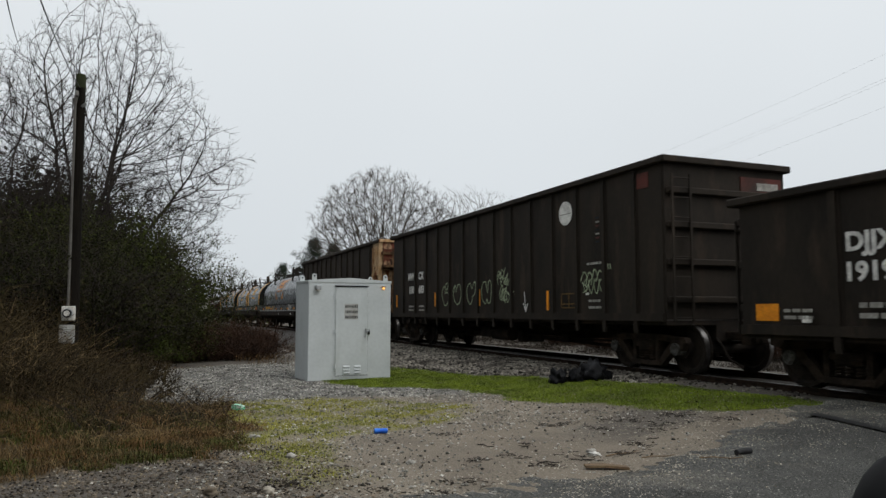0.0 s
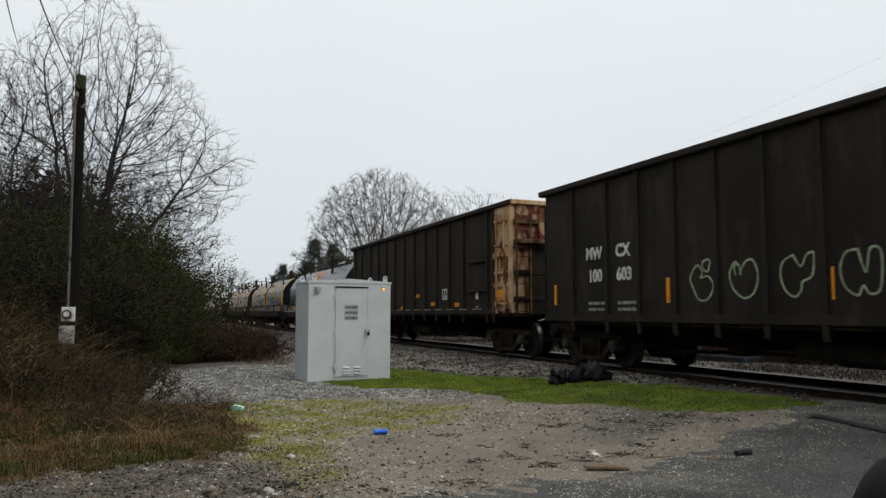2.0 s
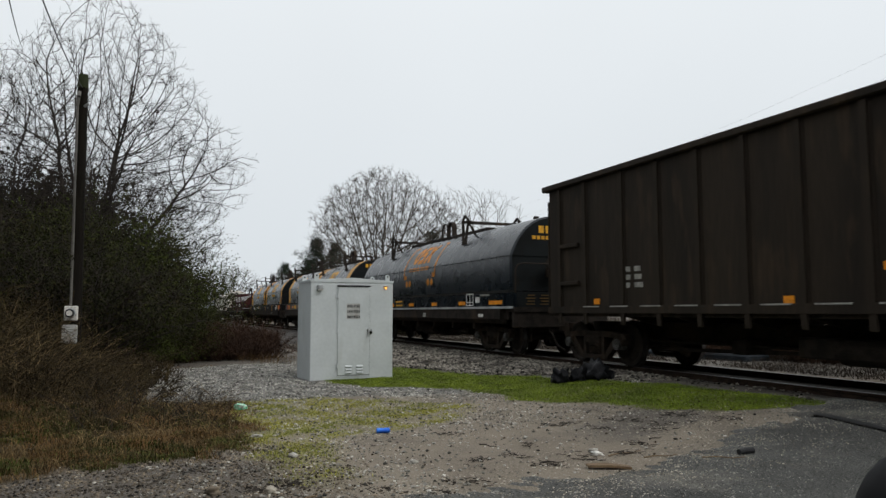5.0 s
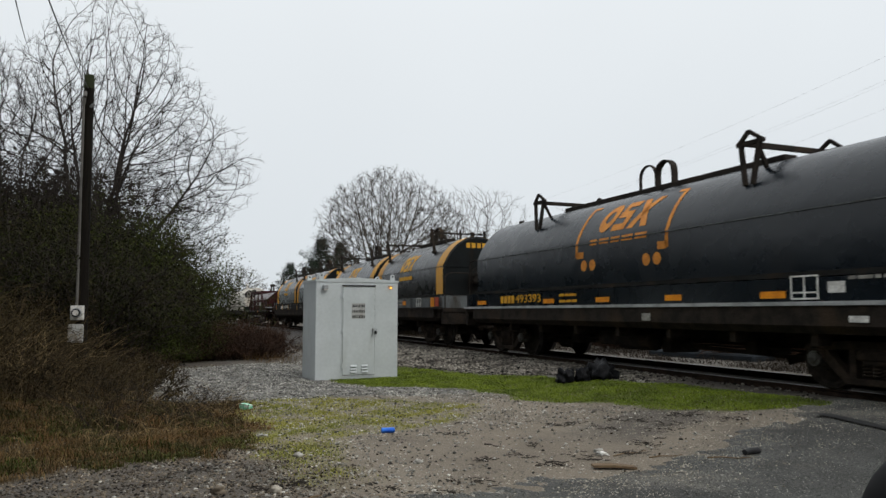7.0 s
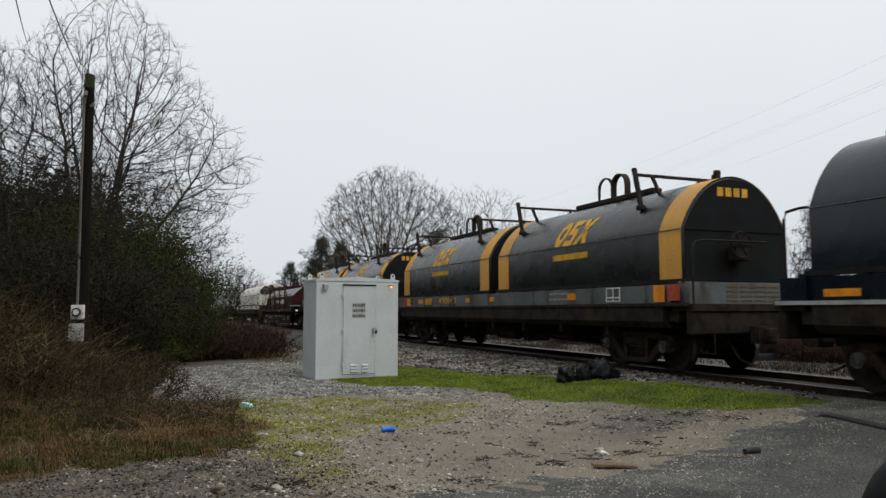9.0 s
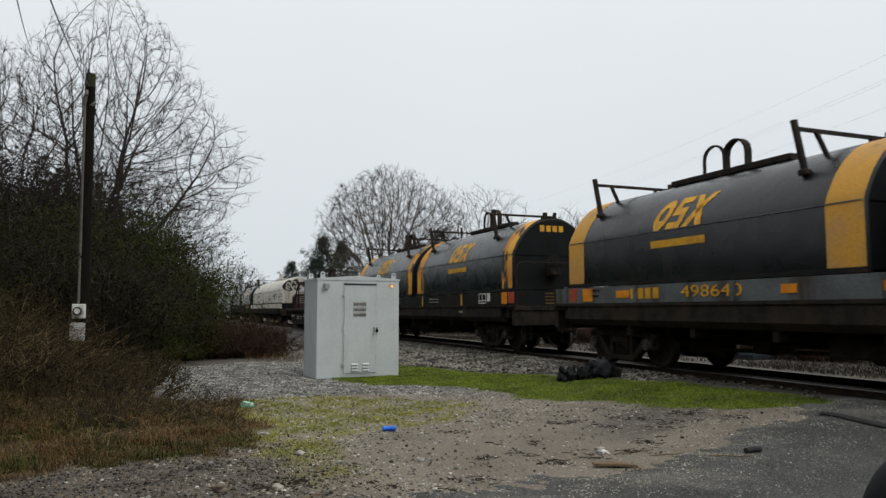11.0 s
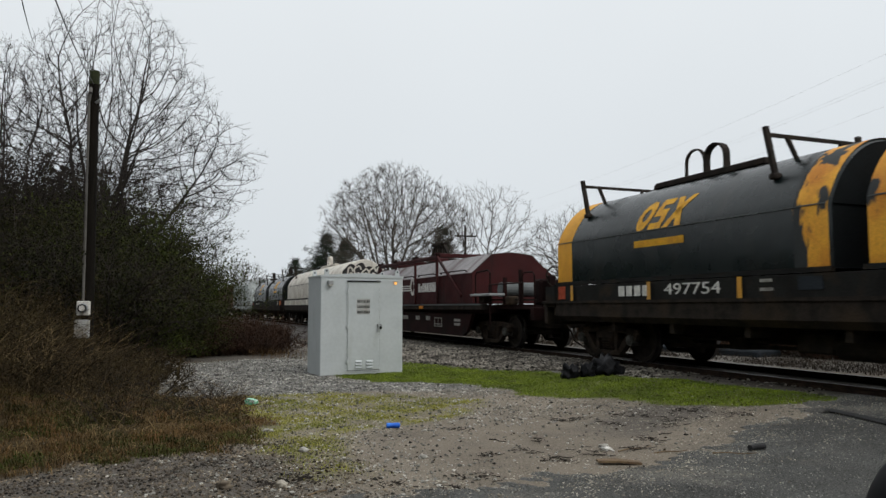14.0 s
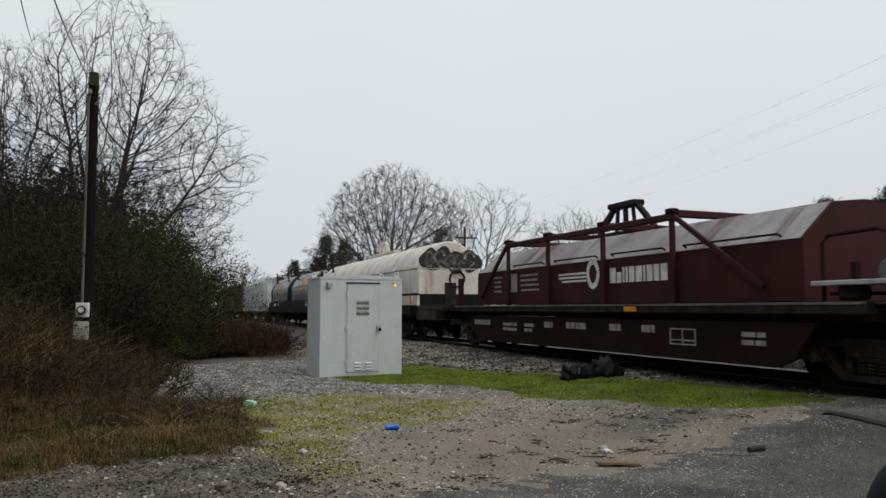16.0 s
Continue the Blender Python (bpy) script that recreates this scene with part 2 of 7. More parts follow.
M["pine"] = mat("pine_needles", (0.020, 0.030, 0.016), (0.013, 0.020, 0.012), 0.8, scale=0.7, fine_amt=0.25, bump=0, island=0.4, spec=0.15)
M["straw"] = mat("dead_straw_grass", (0.15, 0.108, 0.052), (0.05, 0.036, 0.018), 0.9, scale=0.9, fine_amt=0.2, bump=0, island=0.85, spec=0.08)
M["cane"] = mat("dark_bramble_canes", (0.022, 0.0165, 0.0098), (0.04, 0.029, 0.0155), 0.9, scale=0.9, fine_amt=0.2, bump=0, island=0.7, spec=0.06)
M["straw_red"] = mat("russet_dead_weeds", (0.054, 0.041, 0.019), (0.024, 0.0185, 0.0098), 0.9, scale=0.9, fine_amt=0.2, bump=0, island=0.65, spec=0.06)
M["weed_orange"] = mat("orange_brown_dead_weeds", (0.135, 0.08, 0.034), (0.06, 0.042, 0.017), 0.9, scale=1.2, fine_amt=0.25, bump=0, island=0.75, spec=0.06)
M["grass"] = mat("short_green_grass", (0.155, 0.205, 0.02), (0.085, 0.12, 0.016), 0.8, scale=1.6, fine_amt=0.3, bump=0, island=0.6, spec=0.12)
M["weed_green"] = mat("low_green_weeds", (0.066, 0.074, 0.018), (0.04, 0.040, 0.014), 0.85, scale=1.3, fine_amt=0.25, bump=0, island=0.7, spec=0.1)
M["russet_scrub"] = mat("dark_russet_scrub", (0.056, 0.032, 0.021), (0.03, 0.019, 0.014), 0.9, scale=1.0, fine_amt=0.2, bump=0, island=0.6, spec=0.08)
M["grass_olive"] = mat("olive_winter_grass", (0.26, 0.25, 0.045), (0.17, 0.18, 0.036), 0.8, scale=0.9, fine_amt=0.25, bump=0, island=0.5, spec=0.12)
M["stone"] = mat("pale_crushed_stone", (0.30, 0.29, 0.258), (0.13, 0.124, 0.108), 0.85, scale=2.5, fine_amt=0.25, bump=0.1, island=0.9, spec=0.12)
M["stone_dark"] = mat("mixed_gravel", (0.31, 0.285, 0.235), (0.2, 0.178, 0.142), 0.85, scale=2.5, fine_amt=0.25, bump=0.1, island=0.55, spec=0.12)
M["stone_black"] = mat("dark_wet_gravel", (0.135, 0.11, 0.08), (0.05, 0.04, 0.03), 0.8, scale=2.5, fine_amt=0.25, bump=0.1, island=1.0, spec=0.15)
M["ballast"] = mat("grey_track_ballast", (0.165, 0.15, 0.126), (0.062, 0.055, 0.046), 0.85, scale=1.5, fine_amt=0.25, bump=0.1, island=0.95, spec=0.1)
M["asphalt"] = mat("worn_wet_asphalt", (0.074, 0.0745, 0.069), (0.05, 0.0498, 0.046), 0.65, scale=0.9, fine=60.0, fine_amt=0.7, bump=0.9, stain=(0.12, 0.113, 0.098), stain_scale=0.8, rough2=0.8, spec=0.15)
M["chips"] = mat("exposed_aggregate", (0.21, 0.205, 0.183), (0.085, 0.083, 0.075), 0.8, scale=2.0, fine_amt=0.2, bump=0, island=0.85, spec=0.15)
M["wire_dark"] = mat("dark_service_wire", (0.05, 0.05, 0.052), rough=0.7, scale=1.0, bump=0)
M["tar"] = mat("black_tar_crack", (0.02, 0.02, 0.02), rough=0.6, scale=8.0)
M["tie"] = mat("creosoted_tie", (0.045, 0.036, 0.03), (0.03, 0.024, 0.02), 0.9, scale=4.0, stretch=(4, 0.4, 4))
M["can_blue"] = mat("blue_drink_can", (0.03, 0.17, 0.62), (0.02, 0.10, 0.5), 0.3, metal=0.3, scale=9.0, fine_amt=0.1)
M["can_green"] = mat("green_and_white_litter", (0.10, 0.5, 0.27), (0.65, 0.7, 0.66), 0.4, scale=22.0, fine_amt=0.1)
M["litter_white"] = mat("white_paper_litter", (0.62, 0.6, 0.56), (0.5, 0.48, 0.44), 0.8, scale=8.0)
M["board"] = mat("weathered_wood_board", (0.16, 0.11, 0.062), (0.10, 0.066, 0.04), 0.85, scale=5.0, stretch=(1, 6, 6))
M["bag"] = mat("black_rubbish_bag_plastic", (0.006, 0.0062, 0.007), (0.009, 0.0092, 0.0105), 0.4, scale=4.0, fine_amt=0.1, bump=0.4, spec=0.1)
M["rubber"] = mat("black_rubber_scrap", (0.025, 0.025, 0.026), rough=0.6, scale=9.0)
M["slab"] = mat("bluish_weathered_concrete", (0.026, 0.031, 0.036), (0.018, 0.021, 0.024), 0.9, scale=1.6, stain=(0.014, 0.013, 0.012), stain_scale=2.0, spec=0.06)
# pale so that the far lines fade into the sky, haze put into colour
M["wire"] = mat("haze_faded_wire", (0.6, 0.61, 0.62), rough=0.7, scale=1.0, bump=0)
M["dark_glass"] = mat("dark_window_glass", (0.02, 0.022, 0.025), rough=0.15, scale=1.0, bump=0)


# ================= building blocks =================
class Shape:
    """Collects corners and faces for one mesh."""

    def __init__(self):
        self.v, self.f = [], []

    def add(self, vs, fs):
        k = len(self.v)
        self.v += [tuple(p) for p in vs]
        self.f += [tuple(i + k for i in q) for q in fs]
        return self

    def box(self, x0, x1, y0, y1, z0, z1, c=0.0):
        if not c:
            vs = [(x, y, z) for x in (x0, x1) for y in (y0, y1) for z in (z0, z1)]
            return self.add(vs, [(0, 1, 3, 2), (4, 6, 7, 5), (0, 4, 5, 1), (2, 3, 7, 6), (0, 2, 6, 4), (1, 5, 7, 3)])
        prof = [(y0 + c, z0), (y1 - c, z0), (y1, z0 + c), (y1, z1 - c), (y1 - c, z1), (y0 + c, z1), (y0, z1 - c), (y0, z0 + c)]
        ins = [(y0 + 2 * c, z0 + c), (y1 - 2 * c, z0 + c), (y1 - c, z0 + 2 * c), (y1 - c, z1 - 2 * c), (y1 - 2 * c, z1 - c), (y0 + 2 * c, z1 - c), (y0 + c, z1 - 2 * c), (y0 + c, z0 + 2 * c)]
        return self.loft([[(x0, *p) for p in ins], [(x0 + c, *p) for p in prof], [(x1 - c, *p) for p in prof], [(x1, *p) for p in ins]])

    def loft(self, rings, closed=True, caps=True):
        n = len(rings[0])
        vs = [p for r in rings for p in r]
        fs = []
        for i in range(len(rings) - 1):
            for j in range(n if closed else n - 1):
                a, b = i * n + j, i * n + (j + 1) % n
                fs.append((a, b, b + n, a + n))
        if caps and closed:
            fs.append(tuple(range(n))[::-1])
            fs.append(tuple(range((len(rings) - 1) * n, len(rings) * n)))
        return self.add(vs, fs)

    def prism_x(self, prof, x0, x1):
        return self.loft([[(x0, *p) for p in prof], [(x1, *p) for p in prof]])

    def prism_y(self, prof, y0, y1):
        return self.loft([[(x, y0, z) for x, z in prof], [(x, y1, z) for x, z in prof]])

    def tube(self, pts, r, n=6, r1=None, caps=True):
        pts = [Vector(p) for p in pts]
        rings = []
        for i, p in enumerate(pts):
            d = (pts[min(i + 1, len(pts) - 1)] - pts[max(i - 1, 0)]).normalized()
            u = d.orthogonal().normalized() if abs(d.z) > 0.95 else d.cross(Vector((0, 0, 1))).normalized()
            w = d.cross(u)
            q = r if r1 is None else r + (r1 - r) * i / max(1, len(pts) - 1)
            rings.append([tuple(p + q * (math.cos(2 * math.pi * k / n) * u + math.sin(2 * math.pi * k / n) * w)) for k in range(n)])
        return self.loft(rings, caps=caps)

    def bar(self, a, b, w, h=None):
        """A square bar from a to b."""
        a, b = Vector(a), Vector(b)
        h = h or w
        d = (b - a).normalized()
        u = Vector((0, 1, 0)) if abs(d.y) < 0.9 else Vector((1, 0, 0))
        u = (u - d * u.dot(d)).normalized()
        t = d.cross(u)
        return self.loft([[tuple(p + sx * u * w / 2 + sy * t * h / 2) for sx, sy in ((-1, -1), (1, -1), (1, 1), (-1, 1))] for p in (a, b)])

    def disc_y(self, x, z, r, y0, y1, n=24):
        return self.prism_y([(x + r * math.cos(2 * math.pi * k / n), z + r * math.sin(2 * math.pi * k / n)) for k in range(n)], y0, y1)

    def mesh(self, name, material, smooth=False):
        me = bpy.data.meshes.new(name)
        me.from_pydata(self.v, [], self.f)
        me.materials.append(material)
        bm = bmesh.new()
        bm.from_mesh(me)
        bmesh.ops.recalc_face_normals(bm, faces=bm.faces)
        bm.to_mesh(me)
        bm.free()
        if smooth:
            me.polygons.foreach_set("use_smooth", [True] * len(me.polygons))
            me.set_sharp_from_angle(angle=radians(35))
        return me


def part(name, shape, material, parent=None, label="", m=None, smooth=False):
    data = shape.mesh(name, M[material], smooth) if isinstance(shape, Shape) else shape
    ob = new(name, data)
    ob.parent = parent
    if m is not None:
        ob.matrix_basis = m
    if label:
        ob["label"] = label
    return ob


def thing(name, label, category, m=None, group="", kind=""):
    ob = new(name)
    ob.empty_display_size = 0.2
    if m is not None:
        ob.matrix_basis = m
    return tagged(ob, label, category, group, kind)


def sheet_mesh(name, verts, faces, material, smooth=False):
    """A mesh straight from number arrays."""
    me = bpy.data.meshes.new(name)
    me.from_pydata(verts.tolist() if isinstance(verts, np.ndarray) else verts, [], faces.tolist() if isinstance(faces, np.ndarray) else faces)
    me.materials.append(M[material] if isinstance(material, str) else material)
    if smooth:
        me.polygons.foreach_set("use_smooth", [True] * len(me.polygons))
    return me


def text_mesh(words, size, material, squeeze=1.0, thick=0.004, bold=0.0):
    cu = bpy.data.curves.new("lettering", "FONT")
    cu.body, cu.size, cu.extrude, cu.align_x, cu.align_y = words, size / 0.73, thick, "CENTER", "CENTER"
    cu.offset = bold
    cu.resolution_u = 3
    ob = bpy.data.objects.new("lettering", cu)
    scene.collection.objects.link(ob)
    bpy.context.view_layer.update()
    me = bpy.data.meshes.new_from_object(ob.evaluated_get(bpy.context.evaluated_depsgraph_get()))
    bpy.data.objects.remove(ob)
    me.transform(Matrix.Diagonal((squeeze, 1, 1, 1)))
    me.materials.clear()
    me.materials.append(M[material])
    return me


def wob(x, y, s=1.0, seed=0.0):
    """Smooth unevenness between -1 and 1 for arrays."""
    x, y = x * s, y * s
    return (np.sin(1.7 * x + 0.9 * y + seed) + np.sin(-1.1 * x + 2.3 * y + 1.3 + 2 * seed) + np.sin(3.1 * x + 2.7 * y + 4.1 + seed) * 0.6 + np.sin(5.3 * x - 4.1 * y + 0.7 - seed) * 0.4) / 3.0


def smooth_step(a, b, v):
    k = np.clip((v - a) / (b - a), 0, 1)
    return k * k * (3 - 2 * k)


# ================= ground =================
TRACK_Y, RAIL_Z = 10.4, 0.34


def height(x, y):
    x, y = np.asarray(x, float), np.asarray(y, float)
    z = 0.22 * smooth_step(5.2, 8.7, y) * (1 - smooth_step(12.2, 15.0, y))
    z = z + 0.012 * wob(x, y, 1.3) * (1 - smooth_step(8.3, 8.8, y))
    z = z + 0.45 * smooth_step(0.8, -2.5, y) * smooth_step(-8.5, -11.0, x)      # weedy bank
    z = z - 1.2 * smooth_step(18, 60, y)
    return z


def road_edge(y):
    return np.interp(y, [-30, 0.0, 2.1, 3.0, 4.3, 5.0, 6.2, 7.3, 8.1, 9.4], [6.4, -4.9, -5.6, -5.72, -5.85, -6.12, -6.6, -6.85, -7.3, -8.0])


def zones(x, y):
    """Weights of bright grass, olive grass, pale gravel, dead thatch and ballast."""
    n1, n2 = wob(x, y, 0.9), wob(x, y, 3.1, 2.0)
    edge = 0.28 * n1 + 0.16 * n2
    low = np.interp(x, [-40, -18, -16.2, -15.7, -14.4, -14.0, -13, -12, -11.2, -10.4, -9.8, -8.8, -8.0, -7.6, -7.0], [5.0, 5.0, 3.65, 3.55, 4.0, 5.1, 5.75, 5.9, 5.7, 6.2, 6.65, 6.75, 7.25, 8.3, 9.0])
    top = np.interp(x, [-40, -22, -18, -14.6, -13.5, -11.3, -10.8, -8.4], [5.2, 5.6, 6.3, 7.0, 7.7, 8.3, 8.75, 9.0])
    bright = smooth_step(-0.12, 0.12, y - low + edge * 0.6) * smooth_step(-0.12, 0.12, top - y + edge * 0.5) * smooth_step(-21, -17, x)
    ballast = smooth_step(-0.1, 0.15, y - top + edge * 0.4) * smooth_step(11.9, 11.4, y) * (1 - 0.92 * smooth_step(-13.0, -11.2, x + edge) * smooth_step(9.9, 9.5, y))
    # olive patch: a broad band near the gravel and a tongue towards the road
    hi = np.interp(x, [-12.9, -12.0, -10.9, -9.6, -8.9, -8.7, -7.5, -6.6], [3.2, 3.9, 4.9, 4.2, 2.75, 2.2, 1.9, 1.6])
    a = smooth_step(-13.1, -12.6, x + edge) * smooth_step(-6.3, -7.0, x + edge) * smooth_step(0.95, 1.35, y + edge * 0.8) * smooth_step(0.25, -0.25, y - hi + edge)
    bald = smooth_step(0.05, 0.4, wob(x, y, 2.4, 9.0) + 0.5 * wob(x, y, 6.1, 4.0))
    olive = np.clip(a * (0.85 + 0.5 * n2) * (1 - 0.75 * bald), 0, 1) * (1 - bright)
    pale = smooth_step(-12.4, -12.9, x + edge) * smooth_step(-0.6, 0.2, y + edge) * smooth_step(-21.6, -20.4, x + 0.3 * y + edge) * (1 - bright) * (1 - ballast)
    pale = np.maximum(pale, 0.55 * smooth_step(-11.9, -12.5, x + edge) * smooth_step(4.0, 5.0, y) * (1 - bright) * (1 - ballast))
    edge2 = edge + 0.2 * wob(x, y, 5.3, 3.0) + 0.12 * wob(x, y, 11.0, 1.0)
    dead = smooth_step(1.5, 0.85, y + edge2 * 0.9 + 0.11 * (x + 10)) * smooth_step(-7.7, -8.3, x + edge2 * 1.2 + 0.35 * y) * (1 - pale)
    dead = dead * (1 - smooth_step(-20.4, -21.4, x + 0.3 * y + edge) * smooth_step(5.2, 4.4, y))
    far = 0.35 * smooth_step(11.4, 11.9, y)
    dead = np.maximum(dead, far)
    return bright, olive, pale, dead, ballast


def soil(x, y):
    """Dark damp soil: before the thicket, and in a drift along the road edge. Beyond the track: painted shade."""
    n = 0.5 * wob(x, y, 1.9, 7.0) + 0.3 * wob(x, y, 5.0, 1.0)
    a = smooth_step(-8.6, -7.6, x + 0.5 * n) * smooth_step(1.9, 0.7, y + 0.6 * n)
    b = smooth_step(0.9, 0.3, np.abs(x + 8.1 + 0.42 * (y - 5.8)) + 0.5 * n) * smooth_step(4.4, 5.6, y)
    b = np.maximum(b, smooth_step(-12.6, -11.4, x + 0.6 * n) * smooth_step(8.2, 8.7, y + 0.3 * n))
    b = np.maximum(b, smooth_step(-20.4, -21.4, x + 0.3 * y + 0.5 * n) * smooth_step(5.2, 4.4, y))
    # shade under the cars, put into the ground colour beyond the track
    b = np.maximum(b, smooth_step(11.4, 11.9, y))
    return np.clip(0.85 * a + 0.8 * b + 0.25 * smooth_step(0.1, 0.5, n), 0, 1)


def ground_material():
    m = bpy.data.materials.new("mixed_ground")
    m.use_nodes = True
    n, l = m.node_tree.nodes, m.node_tree.links
    b = n["Principled BSDF"]
    b.inputs["Roughness"].default_value, b.inputs["Specular IOR Level"].default_value = 0.85, 0.1
    co = n.new("ShaderNodeTexCoord")

    def tex(scale, detail=6.0):
        t = n.new("ShaderNodeTexNoise")
        t.inputs["Scale"].default_value, t.inputs["Detail"].default_value = scale, detail
        l.new(co.outputs["Object"], t.inputs["Vector"])
        return t.outputs["Fac"]

    def ramp(f, a, z, ca, cz):
        r = n.new("ShaderNodeValToRGB")
        r.color_ramp.elements[0].position, r.color_ramp.elements[0].color = a, (*ca, 1)
        r.color_ramp.elements[1].position, r.color_ramp.elements[1].color = z, (*cz, 1)
        l.new(f, r.inputs[0])
        return r.outputs[0]

    def mix(f, a, z, kind="MIX"):
        x = n.new("ShaderNodeMixRGB")
        x.blend_type = kind
        for sock, v in zip(x.inputs, (f, a, z)):
            if isinstance(v, (int, float)):
                sock.default_value = v
            else:
                l.new(v, sock)
        return x.outputs[0]

    big, mid_, fine = tex(0.8), tex(9.0), tex(70.0, 3.0)
    vor = n.new("ShaderNodeTexVoronoi")
    vor.inputs["Scale"].default_value = 42.0
    l.new(co.outputs["Object"], vor.inputs["Vector"])
    dirt = mix(0.4, ramp(big, 0.35, 0.65, (0.126, 0.101, 0.076), (0.236, 0.197, 0.15)), ramp(fine, 0.32, 0.68, (0.05, 0.042, 0.032), (0.29, 0.264, 0.222)))
    palec = mix(0.6, ramp(mid_, 0.3, 0.7, (0.12, 0.115, 0.104), (0.19, 0.183, 0.168)), ramp(vor.outputs["Distance"], 0.1, 0.7, (0.24, 0.236, 0.228), (0.05, 0.048, 0.045)))
    deadc = mix(0.4, ramp(mid_, 0.3, 0.7, (0.045, 0.030, 0.016), (0.095, 0.060, 0.030)), ramp(big, 0.4, 0.6, (0.026, 0.029, 0.010), (0.06, 0.035, 0.018)))
    greenc = ramp(mid_, 0.3, 0.7, (0.06, 0.068, 0.014), (0.10, 0.118, 0.019))
    olivec = ramp(mid_, 0.35, 0.65, (0.19, 0.165, 0.078), (0.175, 0.18, 0.04))
    ballc = mix(0.6, ramp(mid_, 0.3, 0.7, (0.04, 0.036, 0.032), (0.085, 0.078, 0.07)), ramp(vor.outputs["Distance"], 0.1, 0.7, (0.16, 0.15, 0.14), (0.03, 0.027, 0.025)))
    za, zb = n.new("ShaderNodeVertexColor"), n.new("ShaderNodeVertexColor")
    za.layer_name, zb.layer_name = "cover_a", "cover_b"
    sa, sb = n.new("ShaderNodeSeparateColor"), n.new("ShaderNodeSeparateColor")
    l.new(za.outputs["Color"], sa.inputs[0])
    l.new(zb.outputs["Color"], sb.inputs[0])
    # damp soil colour; it also carries the shade painted beyond the track
    damp = mix(0.45, ramp(mid_, 0.35, 0.65, (0.042, 0.036, 0.03), (0.085, 0.075, 0.064)), ramp(fine, 0.35, 0.7, (0.03, 0.026, 0.022), (0.2, 0.187, 0.17)))
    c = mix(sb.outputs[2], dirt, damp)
    c = mix(sa.outputs[2], c, palec)
    c = mix(sa.outputs[1], c, olivec)
    c = mix(sb.outputs[0], c, deadc)
    c = mix(sb.outputs[1], c, ballc)
    c = mix(sa.outputs[0], c, greenc)
    l.new(c, b.inputs["Base Color"])
    bp = n.new("ShaderNodeBump")
    bp.inputs["Strength"].default_value, bp.inputs["Distance"].default_value = 0.7, 0.02
    add = n.new("ShaderNodeMath")
    l.new(fine, add.inputs[0])
    l.new(mid_, add.inputs[1])
    l.new(add.outputs[0], bp.inputs["Height"])
    l.new(bp.outputs[0], b.inputs["Normal"])
    return m


def grid_sheet(name, xs, ys, material, zadd=0.0):
    gx, gy = np.meshgrid(xs, ys, indexing="ij")
    gz = height(gx, gy) + zadd
    verts = np.stack([gx, gy, gz], -1).reshape(-1, 3)
    i, j = np.meshgrid(np.arange(len(xs) - 1), np.arange(len(ys) - 1), indexing="ij")
    a = (i * len(ys) + j).ravel()
    faces = np.stack([a, a + len(ys), a + len(ys) + 1, a + 1], -1)
    return sheet_mesh(name, verts, faces, material, True), verts


def build_ground():
    xs = np.concatenate([[-1500, -700, -300, -150, -90, -60, -45, -36], np.arange(-30, -3.9, 0.12), [-3, -1, 2, 6, 14, 30, 80, 300, 1500]])
    ys = np.concatenate([[-1500, -600, -200, -80, -40, -22, -14, -10, -8, -6.5], np.arange(-5.5, 9.4, 0.12), [9.8, 10.4, 11, 12, 12.8, 13.4, 14, 15, 16.5, 19, 23, 28, 36, 48, 60, 90, 180, 400, 1500]])
    me, v = grid_sheet("ground", xs, ys, ground_material())
    br, ol, pa, de, ba = zones(v[:, 0], v[:, 1])
    for nm, cols in (("cover_a", (br, ol, pa)), ("cover_b", (de, ba, soil(v[:, 0], v[:, 1])))):
        at = me.color_attributes.new(nm, "FLOAT_COLOR", "POINT")
        at.data.foreach_set("color", np.stack([*cols, np.ones(len(v))], -1).astype(np.float32).ravel())
    tagged(new("ground", me), "packed dirt ground with gravel, grass and dead weeds", "ground", kind="structure")


def road_lift(x, y):
    """How far the asphalt stands over the dirt; below zero it is buried."""
    x, y = np.asarray(x, float), np.asarray(y, float)
    n = 0.34 * wob(x, y, 1.5, 2.0) + 0.22 * wob(x, y, 4.3, 1.0) + 0.14 * wob(x, y, 10.0, 5.0)
    return -0.035 + 0.09 * smooth_step(-0.6, 0.5, x - road_edge(y) + n)


def build_road():
    ys = np.concatenate([np.arange(-30, 0.9, 0.6), np.arange(1.0, 9.31, 0.06)])
    us = np.concatenate([np.arange(-0.7, 1.3, 0.07), np.arange(1.4, 7.4, 0.4)])
    rows = len(us)
    gy, gu = np.meshgrid(ys, us, indexing="ij")
    gx = road_edge(gy) + gu
    verts = np.stack([gx, gy, height(gx, gy) + road_lift(gx, gy)], -1).reshape(-1, 3)
    faces = []
    for i in range(len(ys) - 1):
        for k in range(rows - 1):
            a = i * rows + k
            faces.append((a, a + rows, a + rows + 1, a + 1))
    road = tagged(new("road", sheet_mesh("road", verts, faces, "asphalt", True)), "worn grey asphalt road with ragged crumbling edge", "road", kind="structure")
    s = Shape()
    pts = [(-6.86 + 0.42 * k, 7.76 - 0.09 * k + 0.03 * math.sin(3 * k)) for k in range(8)]
    for (xa, ya), (xb, yb) in zip(pts, pts[1:]):
        za, zb = float(height(xa, ya)) + 0.064, float(height(xb, yb)) + 0.064
        s.add([(xa, ya - 0.11, za), (xa, ya + 0.1, za), (xb, yb + 0.1, zb), (xb, yb - 0.11, zb)], [(0, 1, 2, 3)])
    part("tar_seam", s, "tar", road, "black tar-filled crack")


build_ground()
build_road()


